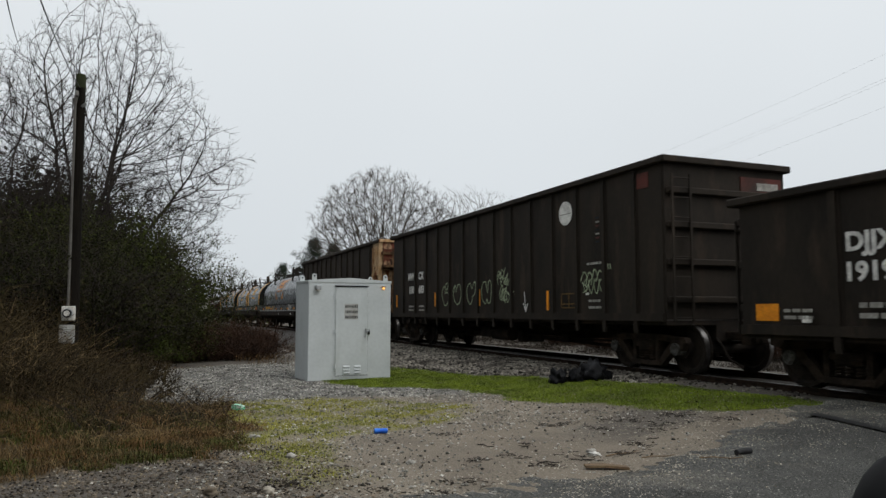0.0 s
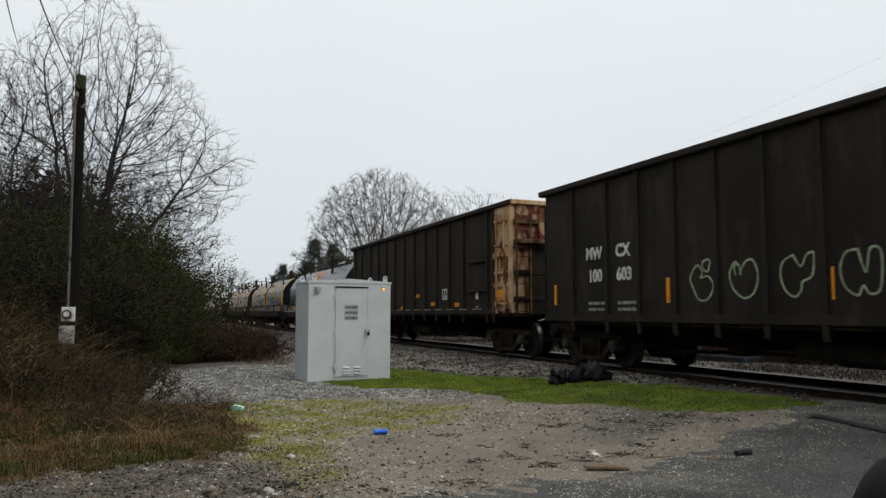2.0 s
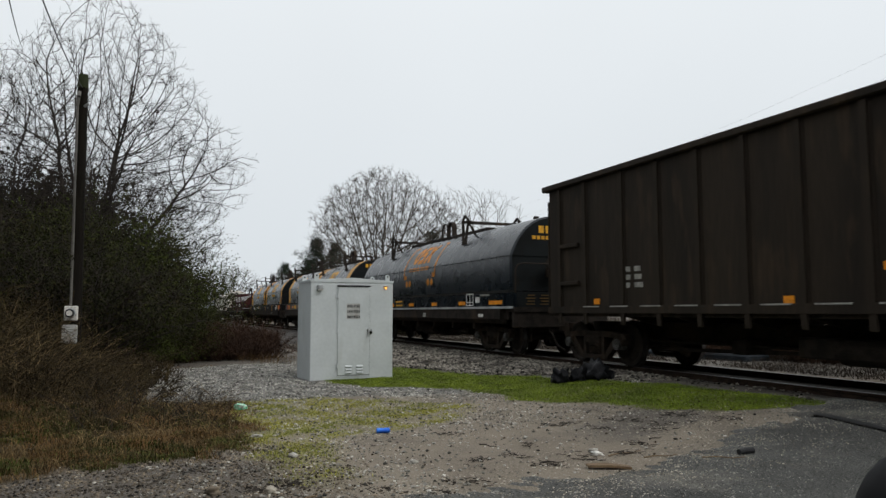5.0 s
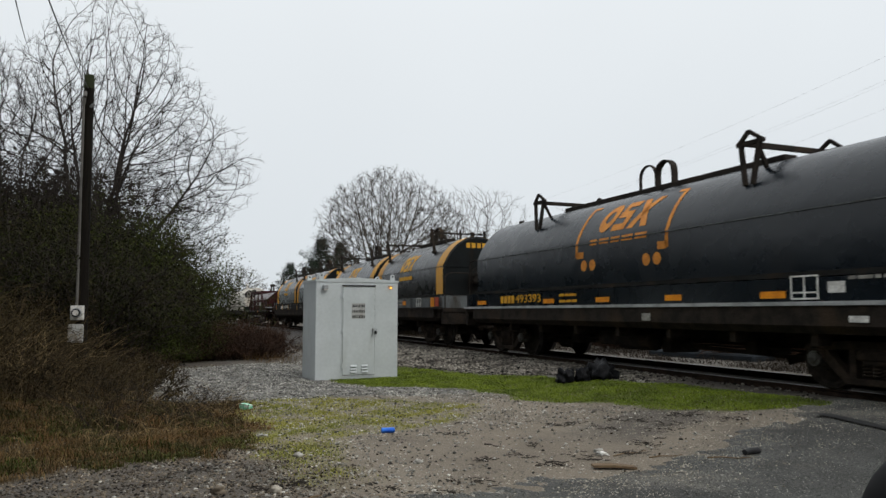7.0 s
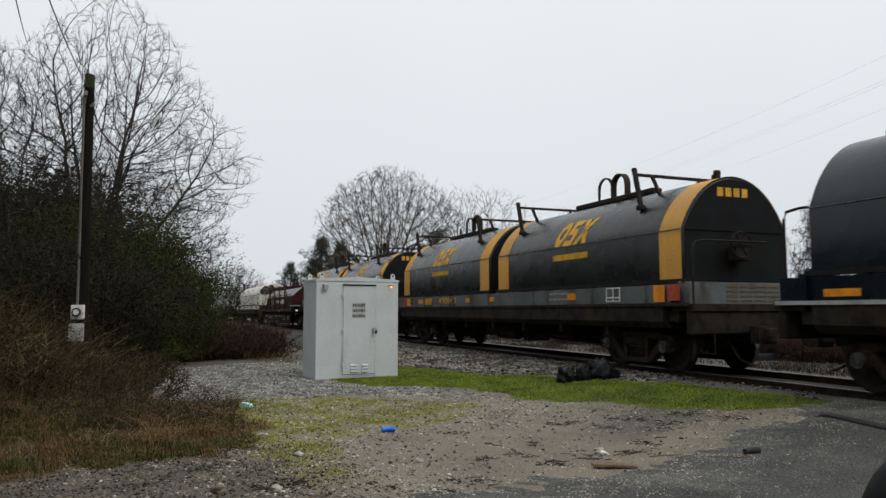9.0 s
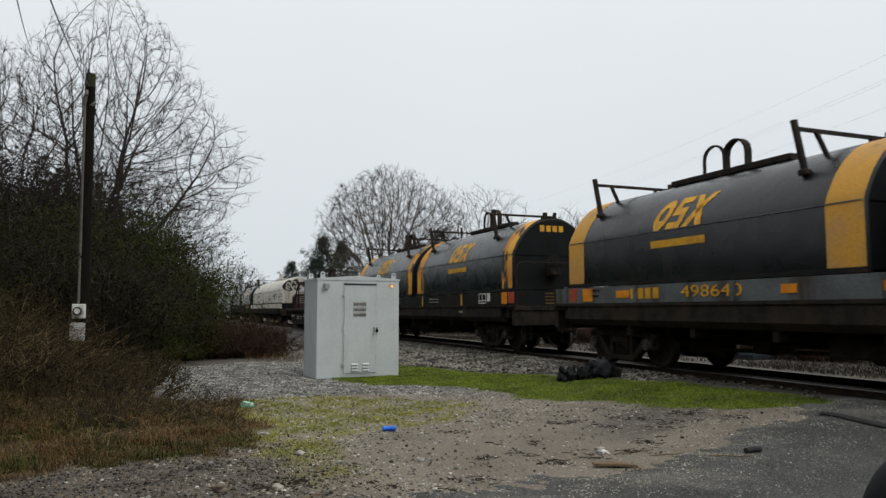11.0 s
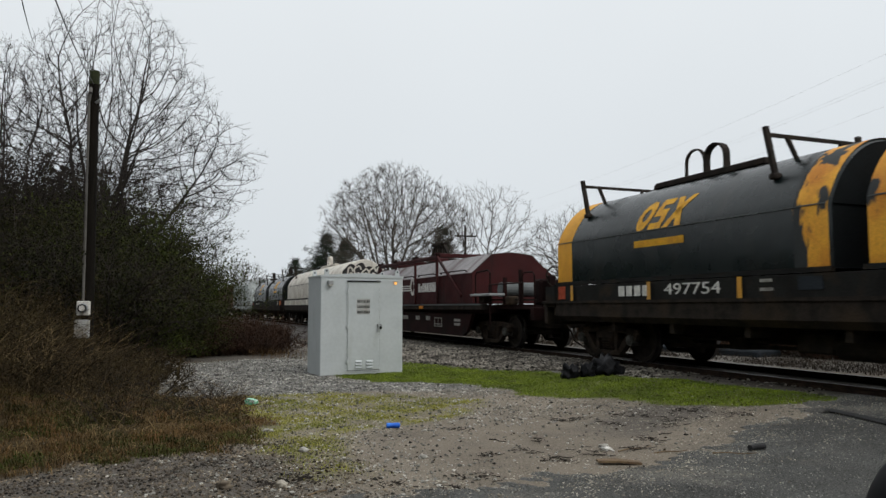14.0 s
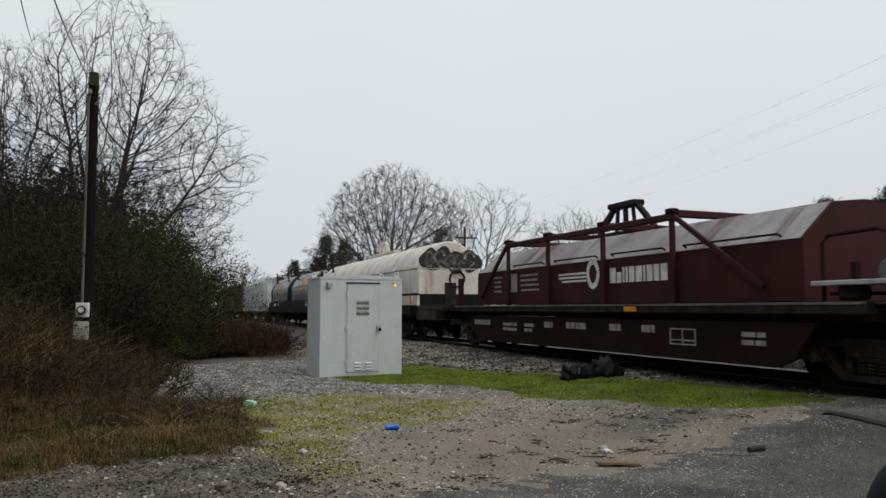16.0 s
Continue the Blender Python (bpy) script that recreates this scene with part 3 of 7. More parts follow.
# ================= track =================
def build_track():
    track = thing("railway_track", "steel rails on dark timber ties in grey ballast", "railway track", kind="structure")
    prof = [(-0.07, 0.17), (0.07, 0.17), (0.07, 0.185), (0.012, 0.2), (0.012, 0.29), (0.036, 0.305), (0.036, 0.335), (-0.036, 0.335), (-0.036, 0.305), (-0.012, 0.29), (-0.012, 0.2), (-0.07, 0.185)]
    for y in (TRACK_Y - 0.753, TRACK_Y + 0.753):
        rail = part("rail", Shape().prism_x([(y + a, b) for a, b in prof], -260, 60), "rail_web", track)
        part("rail_head", Shape().box(-260, 60, y - 0.03, y + 0.03, 0.336, RAIL_Z), "rail_top", rail, "polished running surface")
    tie = Shape().box(-0.115, 0.115, -1.3, 1.3, 0.02, 0.185, 0.012).mesh("tie", M["tie"])
    for k in range(150):
        part("tie", tie, "", track, m=pose(3 - 0.53 * k, TRACK_Y, 0.015 * random.random(), 0, 0, random.uniform(-1, 1)))


build_track()

# ================= train =================
SIDE = 1.6      # half width of the cars
TRAIN, WHEELS = [], []
WHEEL_R, AXLE = 0.465, 0.95


def wheelset_mesh():
    s, tread, caps = Shape(), [], []
    prof = [(0.10, 0.55), (0.17, 0.55), (0.17, 0.68), (0.36, 0.70), (0.40, 0.67), (0.455, 0.67), (0.465, 0.68), (0.468, 0.78), (0.495, 0.795), (0.495, 0.815), (0.40, 0.815), (0.36, 0.77), (0.17, 0.78), (0.10, 0.80)]
    n = 32
    for side in (-1, 1):
        k0 = len(s.f)
        rings = [[(r * math.cos(2 * math.pi * k / n), side * (1.5 - y), r * math.sin(2 * math.pi * k / n)) for k in range(n)] for r, y in [(a, b) for a, b in prof]]
        s.loft(rings, caps=True)
        for i in (6,):
            tread += range(k0 + i * n, k0 + (i + 1) * n)
        k1 = len(s.f)
        s.disc_y(0, 0, 0.115, side * 0.95, side * 1.17, 16)
        s.disc_y(0, 0, 0.07, side * 1.16, side * 1.185, 12)
        for k in range(3):
            a = 2 * math.pi * k / 3
            s.disc_y(0.06 * math.cos(a), 0.06 * math.sin(a), 0.02, side * 1.17, side * 1.2, 6)
        caps += range(k1, len(s.f))
    s.disc_y(0, 0, 0.085, -1.0, 1.0, 12)
    me = s.mesh("wheelset", M["wheel_face"], True)
    me.materials.append(M["tread"])
    for i in tread:
        me.polygons[i].material_index = 1
    me.materials.append(M["bearing"])
    for i in caps:
        me.polygons[i].material_index = 2
    return me


def side_frame_mesh():
    s = Shape()
    y0, y1 = -0.07, 0.07
    s.prism_y([(-1.2, 0.93), (-1.15, 1.02), (-0.5, 1.08), (0.5, 1.08), (1.15, 1.02), (1.2, 0.93), (0.7, 0.94), (0.4, 0.96), (-0.4, 0.96), (-0.7, 0.94)], y0, y1)
    s.prism_y([(-0.44, 0.47), (0.44, 0.47), (0.47, 0.56), (-0.47, 0.56)], y0 - 0.02, y1 + 0.02)
    for k in (-1, 1):
        s.prism_y([(k * 0.78, 0.95), (k * 0.95, 0.88), (k * 0.46, 0.46), (k * 0.34, 0.5)], y0, y1)
        s.prism_y([(k * 0.3, 0.52), (k * 0.4, 0.52), (k * 0.4, 0.98), (k * 0.3, 0.98)], y0, y1)
        s.box(k * 0.95 - 0.15, k * 0.95 + 0.15, y0 - 0.03, y1 + 0.03, 0.78, 0.97, 0.03)
    return s.mesh("side_frame", M["truck"])


def spring_mesh():
    s = Shape()
    for x in (-0.17, 0.0, 0.17):
        s.tube([(x + 0.065 * math.cos(a * 0.9), 0.065 * math.sin(a * 0.9), 0.56 + 0.26 * a / 36) for a in range(37)], 0.018, 4)
    s.box(-0.28, 0.28, -0.1, 0.1, 0.81, 0.95, 0.02)
    return s.mesh("spring_nest", M["truck"])


MESH = {"wheelset": wheelset_mesh(), "side_frame": side_frame_mesh(), "spring": spring_mesh()}
MESH["bolster"] = Shape().box(-0.22, 0.22, -1.1, 1.1, 0.74, 1.0, 0.03).disc_y(0, 1.0, 0.2, -0.2, 0.2, 12).mesh("truck", M["truck"])


def add_truck(car, x):
    truck = part("truck", MESH["bolster"], "", car, m=pose(x, 0, 0))
    for y in (-1.02, 1.02):
        part("side_frame", MESH["side_frame"], "", truck, m=pose(0, y, 0))
        part("spring_nest", MESH["spring"], "", truck, m=pose(0, y, 0))
    for dx in (-AXLE, AXLE):
        ws = part("wheelset", MESH["wheelset"], "", truck, "steel wheels with a bright worn tread", m=pose(dx, 0, RAIL_Z + WHEEL_R))
        WHEELS.append((ws, dx, random.uniform(0, 360)))


def coupler_mesh():
    s = Shape()
    s.box(-0.1, 0.62, -0.09, 0.09, 0.98, 1.14, 0.02)
    s.prism_x([(-0.17, 0.9), (0.17, 0.9), (0.17, 1.22), (-0.17, 1.22)], 0.58, 0.80)
    s.box(0.78, 0.92, -0.05, 0.17, 0.92, 1.2, 0.03)
    return s.mesh("coupler", M["truck"])


MESH["coupler"] = coupler_mesh()


def hose_mesh():
    s = Shape()
    s.tube([(0, -0.35, 1.0), (0.12, -0.36, 0.92), (0.28, -0.3, 0.62), (0.5, -0.2, 0.5)], 0.025, 6)
    return s.mesh("air_hose", M["under"])


MESH["hose"] = hose_mesh()


def make_car(name, back, front, label, category, truck_in):
    """A car whose body reaches from back to front along the track at the start."""
    mid_x, half = (back + front) / 2, (front - back) / 2
    car = thing(name, label, category, pose(mid_x, TRACK_Y, 0), group="cars of the freight train")
    TRAIN.append((car, mid_x))
    for k in (-1, 1):
        add_truck(car, k * (half - truck_in))
        turn = 0 if k > 0 else 180
        part("coupler", MESH["coupler"], "", car, m=pose(k * (half - 0.12), 0, 0, 0, 0, turn))
        part("air_hose", MESH["hose"], "", car, m=pose(k * (half + 0.02), 0, 0, 0, 0, turn))
    s = Shape().box(-half, half, -0.32, 0.32, 0.95, 1.28)
    part("centre_sill", s, "under", car)
    s = Shape().tube([(-0.6, -0.75, 0.9), (0.5, -0.75, 0.9)], 0.2, 12).box(-1.3, -0.6, -0.95, -0.6, 0.78, 1.1, 0.03).tube([(-half + 2, -0.5, 0.9), (half - 2, -0.55, 0.86)], 0.022, 5)
    part("air_reservoir", s, "under", car)
    gear = Shape().box(-half + truck_in + 1.8, half - truck_in - 1.8, -0.2, 0.2, 0.88, 0.96)
    for x, w, d, z in ((-0.36, 0.4, 0.3, 0.74), (-0.12, 0.7, 0.24, 0.78), (0.1, 0.3, 0.36, 0.68), (0.4, 0.3, 0.4, 0.76)):
        gear.box(x * half - w / 2, x * half + w / 2, -d - 0.35, d - 0.35, z, 1.0, 0.03)
    for k in (-1, 1):
        gear.bar((k * (half - truck_in - 1.2), -0.4, 0.72), (k * 0.8, -0.5, 0.84), 0.05, 0.07)
        gear.bar((k * (half - truck_in - 1.3), -0.3, 0.98), (k * (half - truck_in - 2.2), -0.3, 0.66), 0.09, 0.12)
    part("brake_gear", gear, "under", car, "grimy brake cylinders, levers and rods")
    return car, half


def mark(car, name, x, z, w, h, material, y=-SIDE, label="", slant=0.0):
    """A thin painted or stuck-on plate on the side that faces the road."""
    s = Shape().prism_y([(x - w / 2, z - h / 2), (x + w / 2, z - h / 2), (x + w / 2 + slant, z + h / 2), (x - w / 2 + slant, z + h / 2)], y - 0.007, y + 0.004)
    return part(name, s, material, car, label)


def bars(car, name, x, z, w, rows, pitch, material, y=-SIDE, h=0.05):
    """Rows of unreadable small writing as plain bars."""
    s = Shape()
    rr = random.Random(int(abs(x) * 97 + abs(z) * 31))
    for r in range(rows):
        x0 = x - w / 2
        while x0 < x + w / 2 - 0.06:
            ww = rr.uniform(0.08, 0.3)
            x1 = min(x0 + ww, x + w / 2)
            s.box(x0, x1, y - 0.007, y + 0.003, z - r * pitch, z - r * pitch + h)
            x0 = x1 + 0.04
    return tagged(part(name, s, material, car), kind="stuff")


def frame_mark(car, name, x, z, w, h, material, y=-SIDE, t=0.025):
    s = Shape()
    for x0, x1, z0, z1 in ((-w / 2, w / 2, -h / 2, -h / 2 + t), (-w / 2, w / 2, h / 2 - t, h / 2), (-w / 2, -w / 2 + t, -h / 2 + t, h / 2 - t), (w / 2 - t, w / 2, -h / 2 + t, h / 2 - t), (-t / 2, t / 2, -h / 2 + t, h / 2 - t), (-w / 2 + t, w / 2 - t, -h * 0.25, -h * 0.25 + t)):
        s.box(x + x0, x + x1, y - 0.008, y + 0.003, z + z0, z + z1)
    return part(name, s, material, car)


def letters(car, words, x, z, size, material, y=-SIDE, squeeze=1.0, bold=0.0, name="lettering", width=0.0):
    me = text_mesh(words, size, material, squeeze, 0.004, bold)
    if width:
        xs = [v.co.x for v in me.vertices]
        me.transform(Matrix.Diagonal((width / (max(xs) - min(xs)), 1, 1, 1)))
    return part(name, me, "", car, m=pose(x, y - 0.005, z, 90, 0, 0))


def code_bars(car, x, z, w, h, material, y):
    """Four plain bars in place of the owner's letters."""
    s = Shape()
    for k in range(4):
        s.box(x - w / 2 + k * w / 4, x - w / 2 + (k + 0.72) * w / 4, y - 0.008, y + 0.002, z - h / 2, z + h / 2)
    return tagged(part("reporting_bars", s, material, car), kind="stuff")


def stroke(car, loops, width, material, y=-SIDE, name="graffiti", m=None):
    """Sprayed lines along smooth paths of (x, z)."""
    for pts in loops:
        s = Shape()
        for (xa, za), (xb, zb) in zip(pts, pts[1:]):
            dx, dz = xb - xa, zb - za
            d = math.hypot(dx, dz) or 1
            nx, nz = -dz / d * width / 2, dx / d * width / 2
            ex, ez = dx / d * width * 0.3, dz / d * width * 0.3
            s.add([(xa + nx - ex, y - 0.006, za + nz - ez), (xa - nx - ex, y - 0.006, za - nz - ez), (xb - nx + ex, y - 0.006, zb - nz + ez), (xb + nx + ex, y - 0.006, zb + nz + ez)], [(0, 1, 2, 3)])
        part(name, s, material, car, m=m)


def blob_loop(x, z, w, h, seed, a0=0.0, a1=6.5):
    rr = random.Random(seed)
    p1, p2 = rr.uniform(0, 6), rr.uniform(0, 6)
    n = 26
    return [(x + w / 2 * math.cos(a) * (1 + 0.16 * math.sin(2 * a + p1) + 0.1 * math.sin(3 * a + p2)), z + h / 2 * math.sin(a) * (1 + 0.12 * math.sin(3 * a + p2))) for a in [a0 + (a1 - a0) * k / n for k in range(n + 1)]]


def soft_line(pts, n=6):
    """A smooth curve through a few points."""
    out = []
    for i in range(len(pts) - 1):
        a, b, c, d = pts[max(i - 1, 0)], pts[i], pts[i + 1], pts[min(i + 2, len(pts) - 1)]
        for k in range(n):
            t = k / n
            out.append(tuple(0.5 * (2 * b[q] + (c[q] - a[q]) * t + (2 * a[q] - 5 * b[q] + 4 * c[q] - d[q]) * t * t + (3 * b[q] - a[q] - 3 * c[q] + d[q]) * t ** 3) for q in (0, 1)))
    return out + [pts[-1]]


def ladder(car, x, y, z0, z1, w, along, material):
    s = Shape()
    n = max(2, round((z1 - z0) / 0.38))
    ax = Vector((1, 0, 0)) if along == "x" else Vector((0, 1, 0))
    c = Vector((x, y, 0))
    for k in (-1, 1):
        a = c + ax * k * w / 2
        s.bar((a.x, a.y, z0), (a.x, a.y, z1), 0.05, 0.03)
    for i in range(n + 1):
        z = z0 + 0.08 + (z1 - z0 - 0.16) * i / n
        a, b = c - ax * w / 2, c + ax * w / 2
        s.tube([(a.x, a.y, z), (b.x, b.y, z)], 0.013, 5)
    return part("ladder", s, material, car)


GON_FACE = SIDE - 0.11 + 0.024


def gondola(back, front, z0, z1, ribs, label, paint, truck_in, end_paint=None, corner=0.0):
    car, half = make_car("gondola_car", back, front, label, "freight car", truck_in)
    end_paint = end_paint or paint
    y = SIDE - 0.11
    for k in (-1, 1):
        part("side_wall", Shape().box(-half + 0.02, half - 0.02 - corner, k * y - 0.02, k * y + 0.02, z0 - 0.02, z1 - 0.06), paint, car)
        part("top_chord", Shape().box(-half - 0.2, half + 0.12, k * (y + 0.03) - 0.09, k * (y + 0.03) + 0.09, z1 - 0.13, z1, 0.02), paint, car)
        part("side_sill", Shape().box(-half, half, k * (y + 0.03) - 0.05, k * (y + 0.03) + 0.05, z0 - 0.09, z0 + 0.06), paint, car)
    rib = Shape()
    rib.prism_x([(-0.052, z1 - 0.14), (0, z1 - 0.14), (0, z0 - 0.32), (-0.04, z0 - 0.32), (-0.052, z0 - 0.12)], -0.055, 0.055)
    rib.box(-0.1, 0.1, -0.012, 0.0, z0 - 0.05, z1 - 0.14)
    near = rib.mesh("rib", M[paint])
    for r in ribs:
        for k, turn in ((-1, 0), (1, 180)):
            part("rib", near, "", car, m=pose(-half + r, k * (y + 0.021), 0, 0, 0, turn))
    for k in (-1, 1):
        part("end_wall", Shape().box(k * half - 0.025, k * half + 0.025, -y, y, z0 - 0.05, z1 - 0.02), end_paint if k > 0 else paint, car)
        for z in (z0 + 0.25, z0 + 0.95, z0 + 1.65, z0 + 2.3):
            if z < z1 - 0.3:
                part("end_beam", Shape().box(*sorted((k * (half + 0.02), k * (half + 0.13))), -y + 0.03, y - 0.03, z, z + 0.13, 0.02), ("rust_dirty" if z > z1 - 1.3 else "gon_dark") if end_paint == "rust_cream" and k > 0 else (end_paint if k > 0 else paint), car)
        part("end_chord", Shape().box(*sorted((k * (half - 0.06), k * (half + 0.14) if k > 0 else k * (half + 0.22))), -y - 0.1, y + 0.1, z1 - 0.13, z1 + 0.004, 0.02), end_paint if k > 0 else paint, car)
        ladder(car, k * (half + 0.17), -y + 0.28, z0 - 0.1, z1 - 0.35, 0.42, "y", ("rust_dirty" if end_paint == "rust_cream" else end_paint) if k > 0 else paint)
    part("floor", Shape().box(-half, half, -y, y, z0 - 0.16, z0 - 0.08), "under", car)
    bearer = Shape().prism_x([(-y, z0 - 0.1), (y, z0 - 0.1), (0.4, z0 - 0.36), (-0.4, z0 - 0.36)], -0.05, 0.05).mesh("cross_bearer", M["under"])
    for k in range(8):
        part("cross_bearer", bearer, "", car, m=pose(-half + 2.6 + k * (2 * half - 5.2) / 7, 0, 0))
    return car, half


def build_gondolas():
    # leading car with the white number
    car, half = gondola(-9.1, 6.6, 1.25, 3.34, [1.75 + 1.25 * k for k in range(11)], "dark brown steel gondola car with white lettering", "gon_dark", 1.5)
    x0 = -half
    letters(car, "DJJX", x0 + 2.28, 2.45, 0.26, "mark_white", bold=0.012, width=0.76, y=-GON_FACE)
    letters(car, "1919", x0 + 2.24, 2.04, 0.26, "mark_white", bold=0.012, width=0.7, y=-GON_FACE)
    mark(car, "reflector", x0 + 0.5, 1.5, 0.44, 0.26, "reflector", y=-GON_FACE)
    bars(car, "stencil", x0 + 1.15, 1.5, 0.5, 2, 0.1, "mark_dull")
    mark(car, "placard", x0 + 1.3, 1.40, 0.16, 0.1, "mark_white")
    bars(car, "stencil", x0 + 2.5, 1.56, 0.7, 2, 0.14, "mark_dull", h=0.07)
    # tall car with round white mark and sprayed writing
    car, half = gondola(-26.95, -11.0, 1.42, 4.43, [1.2, 2.5] + [3.56 + 1.05 * k for k in range(12)], "tall dark brown steel gondola car with sprayed graffiti", "gon_dark", 1.15)
    x0 = -half + 0.2
    letters(car, "MW", x0 + 1.82, 2.76, 0.26, "mark_white", squeeze=0.92, bold=0.012, y=-GON_FACE)
    letters(car, "CX", x0 + 2.84, 2.76, 0.26, "mark_white", squeeze=0.92, bold=0.012, y=-GON_FACE)
    letters(car, "100", x0 + 1.86, 2.28, 0.26, "mark_white", squeeze=0.95, bold=0.012, y=-GON_FACE)
    letters(car, "603", x0 + 2.88, 2.28, 0.26, "mark_white", squeeze=0.95, bold=0.012, y=-GON_FACE)
    part("round_mark", Shape().disc_y(x0 + 12.35, 3.76, 0.275, -GON_FACE - 0.008, -GON_FACE + 0.004, 32), "mark_white", car, "white disc with a thin dark line")
    mark(car, "round_mark_line", x0 + 12.35, 3.74, 0.44, 0.022, "mark_dull", y=-GON_FACE - 0.004, slant=0.02)
    for x in (0.22, 4.2, 7.65, 11.5):
        mark(car, "reflector", x0 + x, 1.78 if x > 11 else 1.92, 0.1, 0.46, "reflector", y=-GON_FACE)
    # sprayed rounded shapes, then two thin scrawls
    shapes = (((0.1, 0.35), (0.0, 0.6), (0.3, 0.95), (0.55, 0.75), (0.45, 0.6), (0.8, 0.62), (1.0, 0.35), (0.75, 0.0), (0.35, 0.0), (0.1, 0.35)),
              ((0.38, 0.8), (0.2, 0.95), (0.0, 0.65), (0.12, 0.25), (0.5, 0.0), (0.85, 0.15), (1.0, 0.55), (0.85, 0.95), (0.6, 0.95), (0.4, 0.72)),
              ((0.4, 1.0), (0.08, 0.85), (0.0, 0.5), (0.15, 0.15), (0.42, 0.0), (0.6, 0.15), (0.66, 0.35), (0.95, 0.5), (1.0, 1.0), (0.8, 0.97), (0.62, 0.72), (0.4, 1.0)),
              ((0.45, 1.0), (0.15, 0.95), (0.0, 0.6), (0.1, 0.2), (0.4, 0.0), (0.55, 0.2), (0.7, 0.03), (0.95, 0.15), (1.0, 0.9), (0.75, 1.0), (0.62, 0.5), (0.45, 1.0)))
    for k, (x, w, pts) in enumerate(zip((5.08, 6.04, 7.08, 8.12), (0.56, 0.6, 0.6, 0.62), shapes)):
        loops = [soft_line([(x0 + x + (u - 0.5) * w, 1.74 + 0.62 * v) for u, v in pts])]
        if k == 0:
            loops.append(blob_loop(x0 + x + 0.12, 2.32, 0.2, 0.2, 23))
        if k == 1:
            loops.append(soft_line([(x0 + x - 0.17, 2.12), (x0 + x - 0.2, 2.26), (x0 + x - 0.1, 2.28), (x0 + x - 0.06, 2.12)]))
        stroke(car, loops, 0.034, "graffiti", y=-GON_FACE)
    rr = random.Random(5)
    for row, z in ((0, 2.24), (1, 1.8)):
        loops, u = [], x0 + 8.86 + 0.14 * row
        for k in range(4):
            w, t = 0.15, rr.uniform(0.3, 0.4)
            loops.append(blob_loop(u + 0.08, z + 0.5 * t, 0.2, t + 0.04, 90 + k + 7 * row, 0.8 * k, 0.8 * k + 4.2))
            loops.append(soft_line([(u - 0.02, z + rr.uniform(0, 0.3)), (u + w, z + rr.uniform(0.1, 0.4)), (u + 0.4 * w, z + rr.uniform(0, 0.2)), (u + 1.5 * w, z + rr.uniform(0, 0.25))]))
            u += w + 0.035
        stroke(car, loops, 0.028, "graffiti", y=-GON_FACE)
    loops, u = [], x0 + 13.0
    for k in range(4):
        w = 0.2
        loops.append(soft_line([(u - 0.05, 2.1 + rr.uniform(-0.05, 0.1)), (u + w * 0.4, 2.42 + rr.uniform(-0.08, 0.04)), (u + w, 2.25), (u + w * 0.3, 2.12), (u + w * 0.8, 1.95 + rr.uniform(-0.05, 0.08)), (u + w * 1.4, 2.2)]))
        u += w
    loops.append(soft_line([(x0 + 13.0, 2.15), (x0 + 13.2, 2.02), (x0 + 13.05, 1.93)]))
    loops.append(soft_line([(x0 + 13.98, 2.5), (x0 + 14.0, 2.4)]))
    loops.append(soft_line([(x0 + 14.06, 2.5), (x0 + 14.08, 2.4)]))
    stroke(car, loops, 0.028, "graffiti", y=-GON_FACE)
    for k in range(7):
        mark(car, "faded_tick", x0 + 13.62, 3.0 + 0.085 * k, 0.13, 0.035, ("slab", "gon_red", "mark_dull")[k % 3], y=-GON_FACE)
    mark(car, "placard", x0 + 13.2, 1.9, 0.12, 0.05, "mark_white", y=-GON_FACE)
    stroke(car, [[(x0 + 10.35, 2.0), (x0 + 10.42, 1.55)], [(x0 + 10.3, 1.72), (x0 + 10.42, 1.52), (x0 + 10.52, 1.72)]], 0.036, "mark_white", y=-GON_FACE)
    frame_mark(car, "stencil_box", x0 + 12.45, 1.76, 0.66, 0.34, "stencil_dim", y=-GON_FACE)
    bars(car, "stencil", x0 + 13.5, 2.52, 0.6, 1, 0.1, "mark_dull", y=-GON_FACE)
    bars(car, "stencil", x0 + 3.0, 1.68, 0.7, 2, 0.13, "mark_dull", y=-GON_FACE, h=0.06)
    bars(car, "stencil", x0 + 1.9, 1.68, 0.6, 2, 0.13, "mark_dull", y=-GON_FACE, h=0.06)
    bars(car, "stencil", x0 + 13.5, 1.72, 0.5, 2, 0.14, "mark_dull", y=-GON_FACE)
    mark(car, "red_corner", x0 + 15.1, 4.05, 0.5, 0.3, "gon_red", y=-GON_FACE)
    part("end_patch", Shape().box(half + 0.03, half + 0.05, 0.35, 1.4, 3.75, 4.15), "gon_red", car, "faded red paint patch")
    part("end_plate", Shape().box(half + 0.052, half + 0.062, 0.75, 1.3, 3.9, 4.05), "mark_dull", car)
    # rusty-ended car
    ribs = [0.5, 1.55, 2.9] + [4.02 + 1.09 * k for k in range(9)] + [14.42, 14.85]
    car, half = gondola(-44.6, -28.8, 1.56, 4.5, [r for r in ribs if r < 15.0], "grey-brown steel gondola car with rusty cream-painted end", "gon_grey", 1.15, end_paint="rust_cream", corner=0.95)
    x0 = -half
    y = SIDE - 0.11
    part("corner_panel", Shape().box(half - 0.96, half + 0.02, -y - 0.045, -y + 0.02, 1.5, 4.4), "rust_cream", car, "cream corner panel streaked with rust")
    for zz, hh in ((2.98, 0.16), (2.18, 0.14)):
        part("corner_band", Shape().box(half - 0.955, half + 0.015, -y - 0.085, -y - 0.04, zz, zz + hh, 0.012), "rust_cream", car)
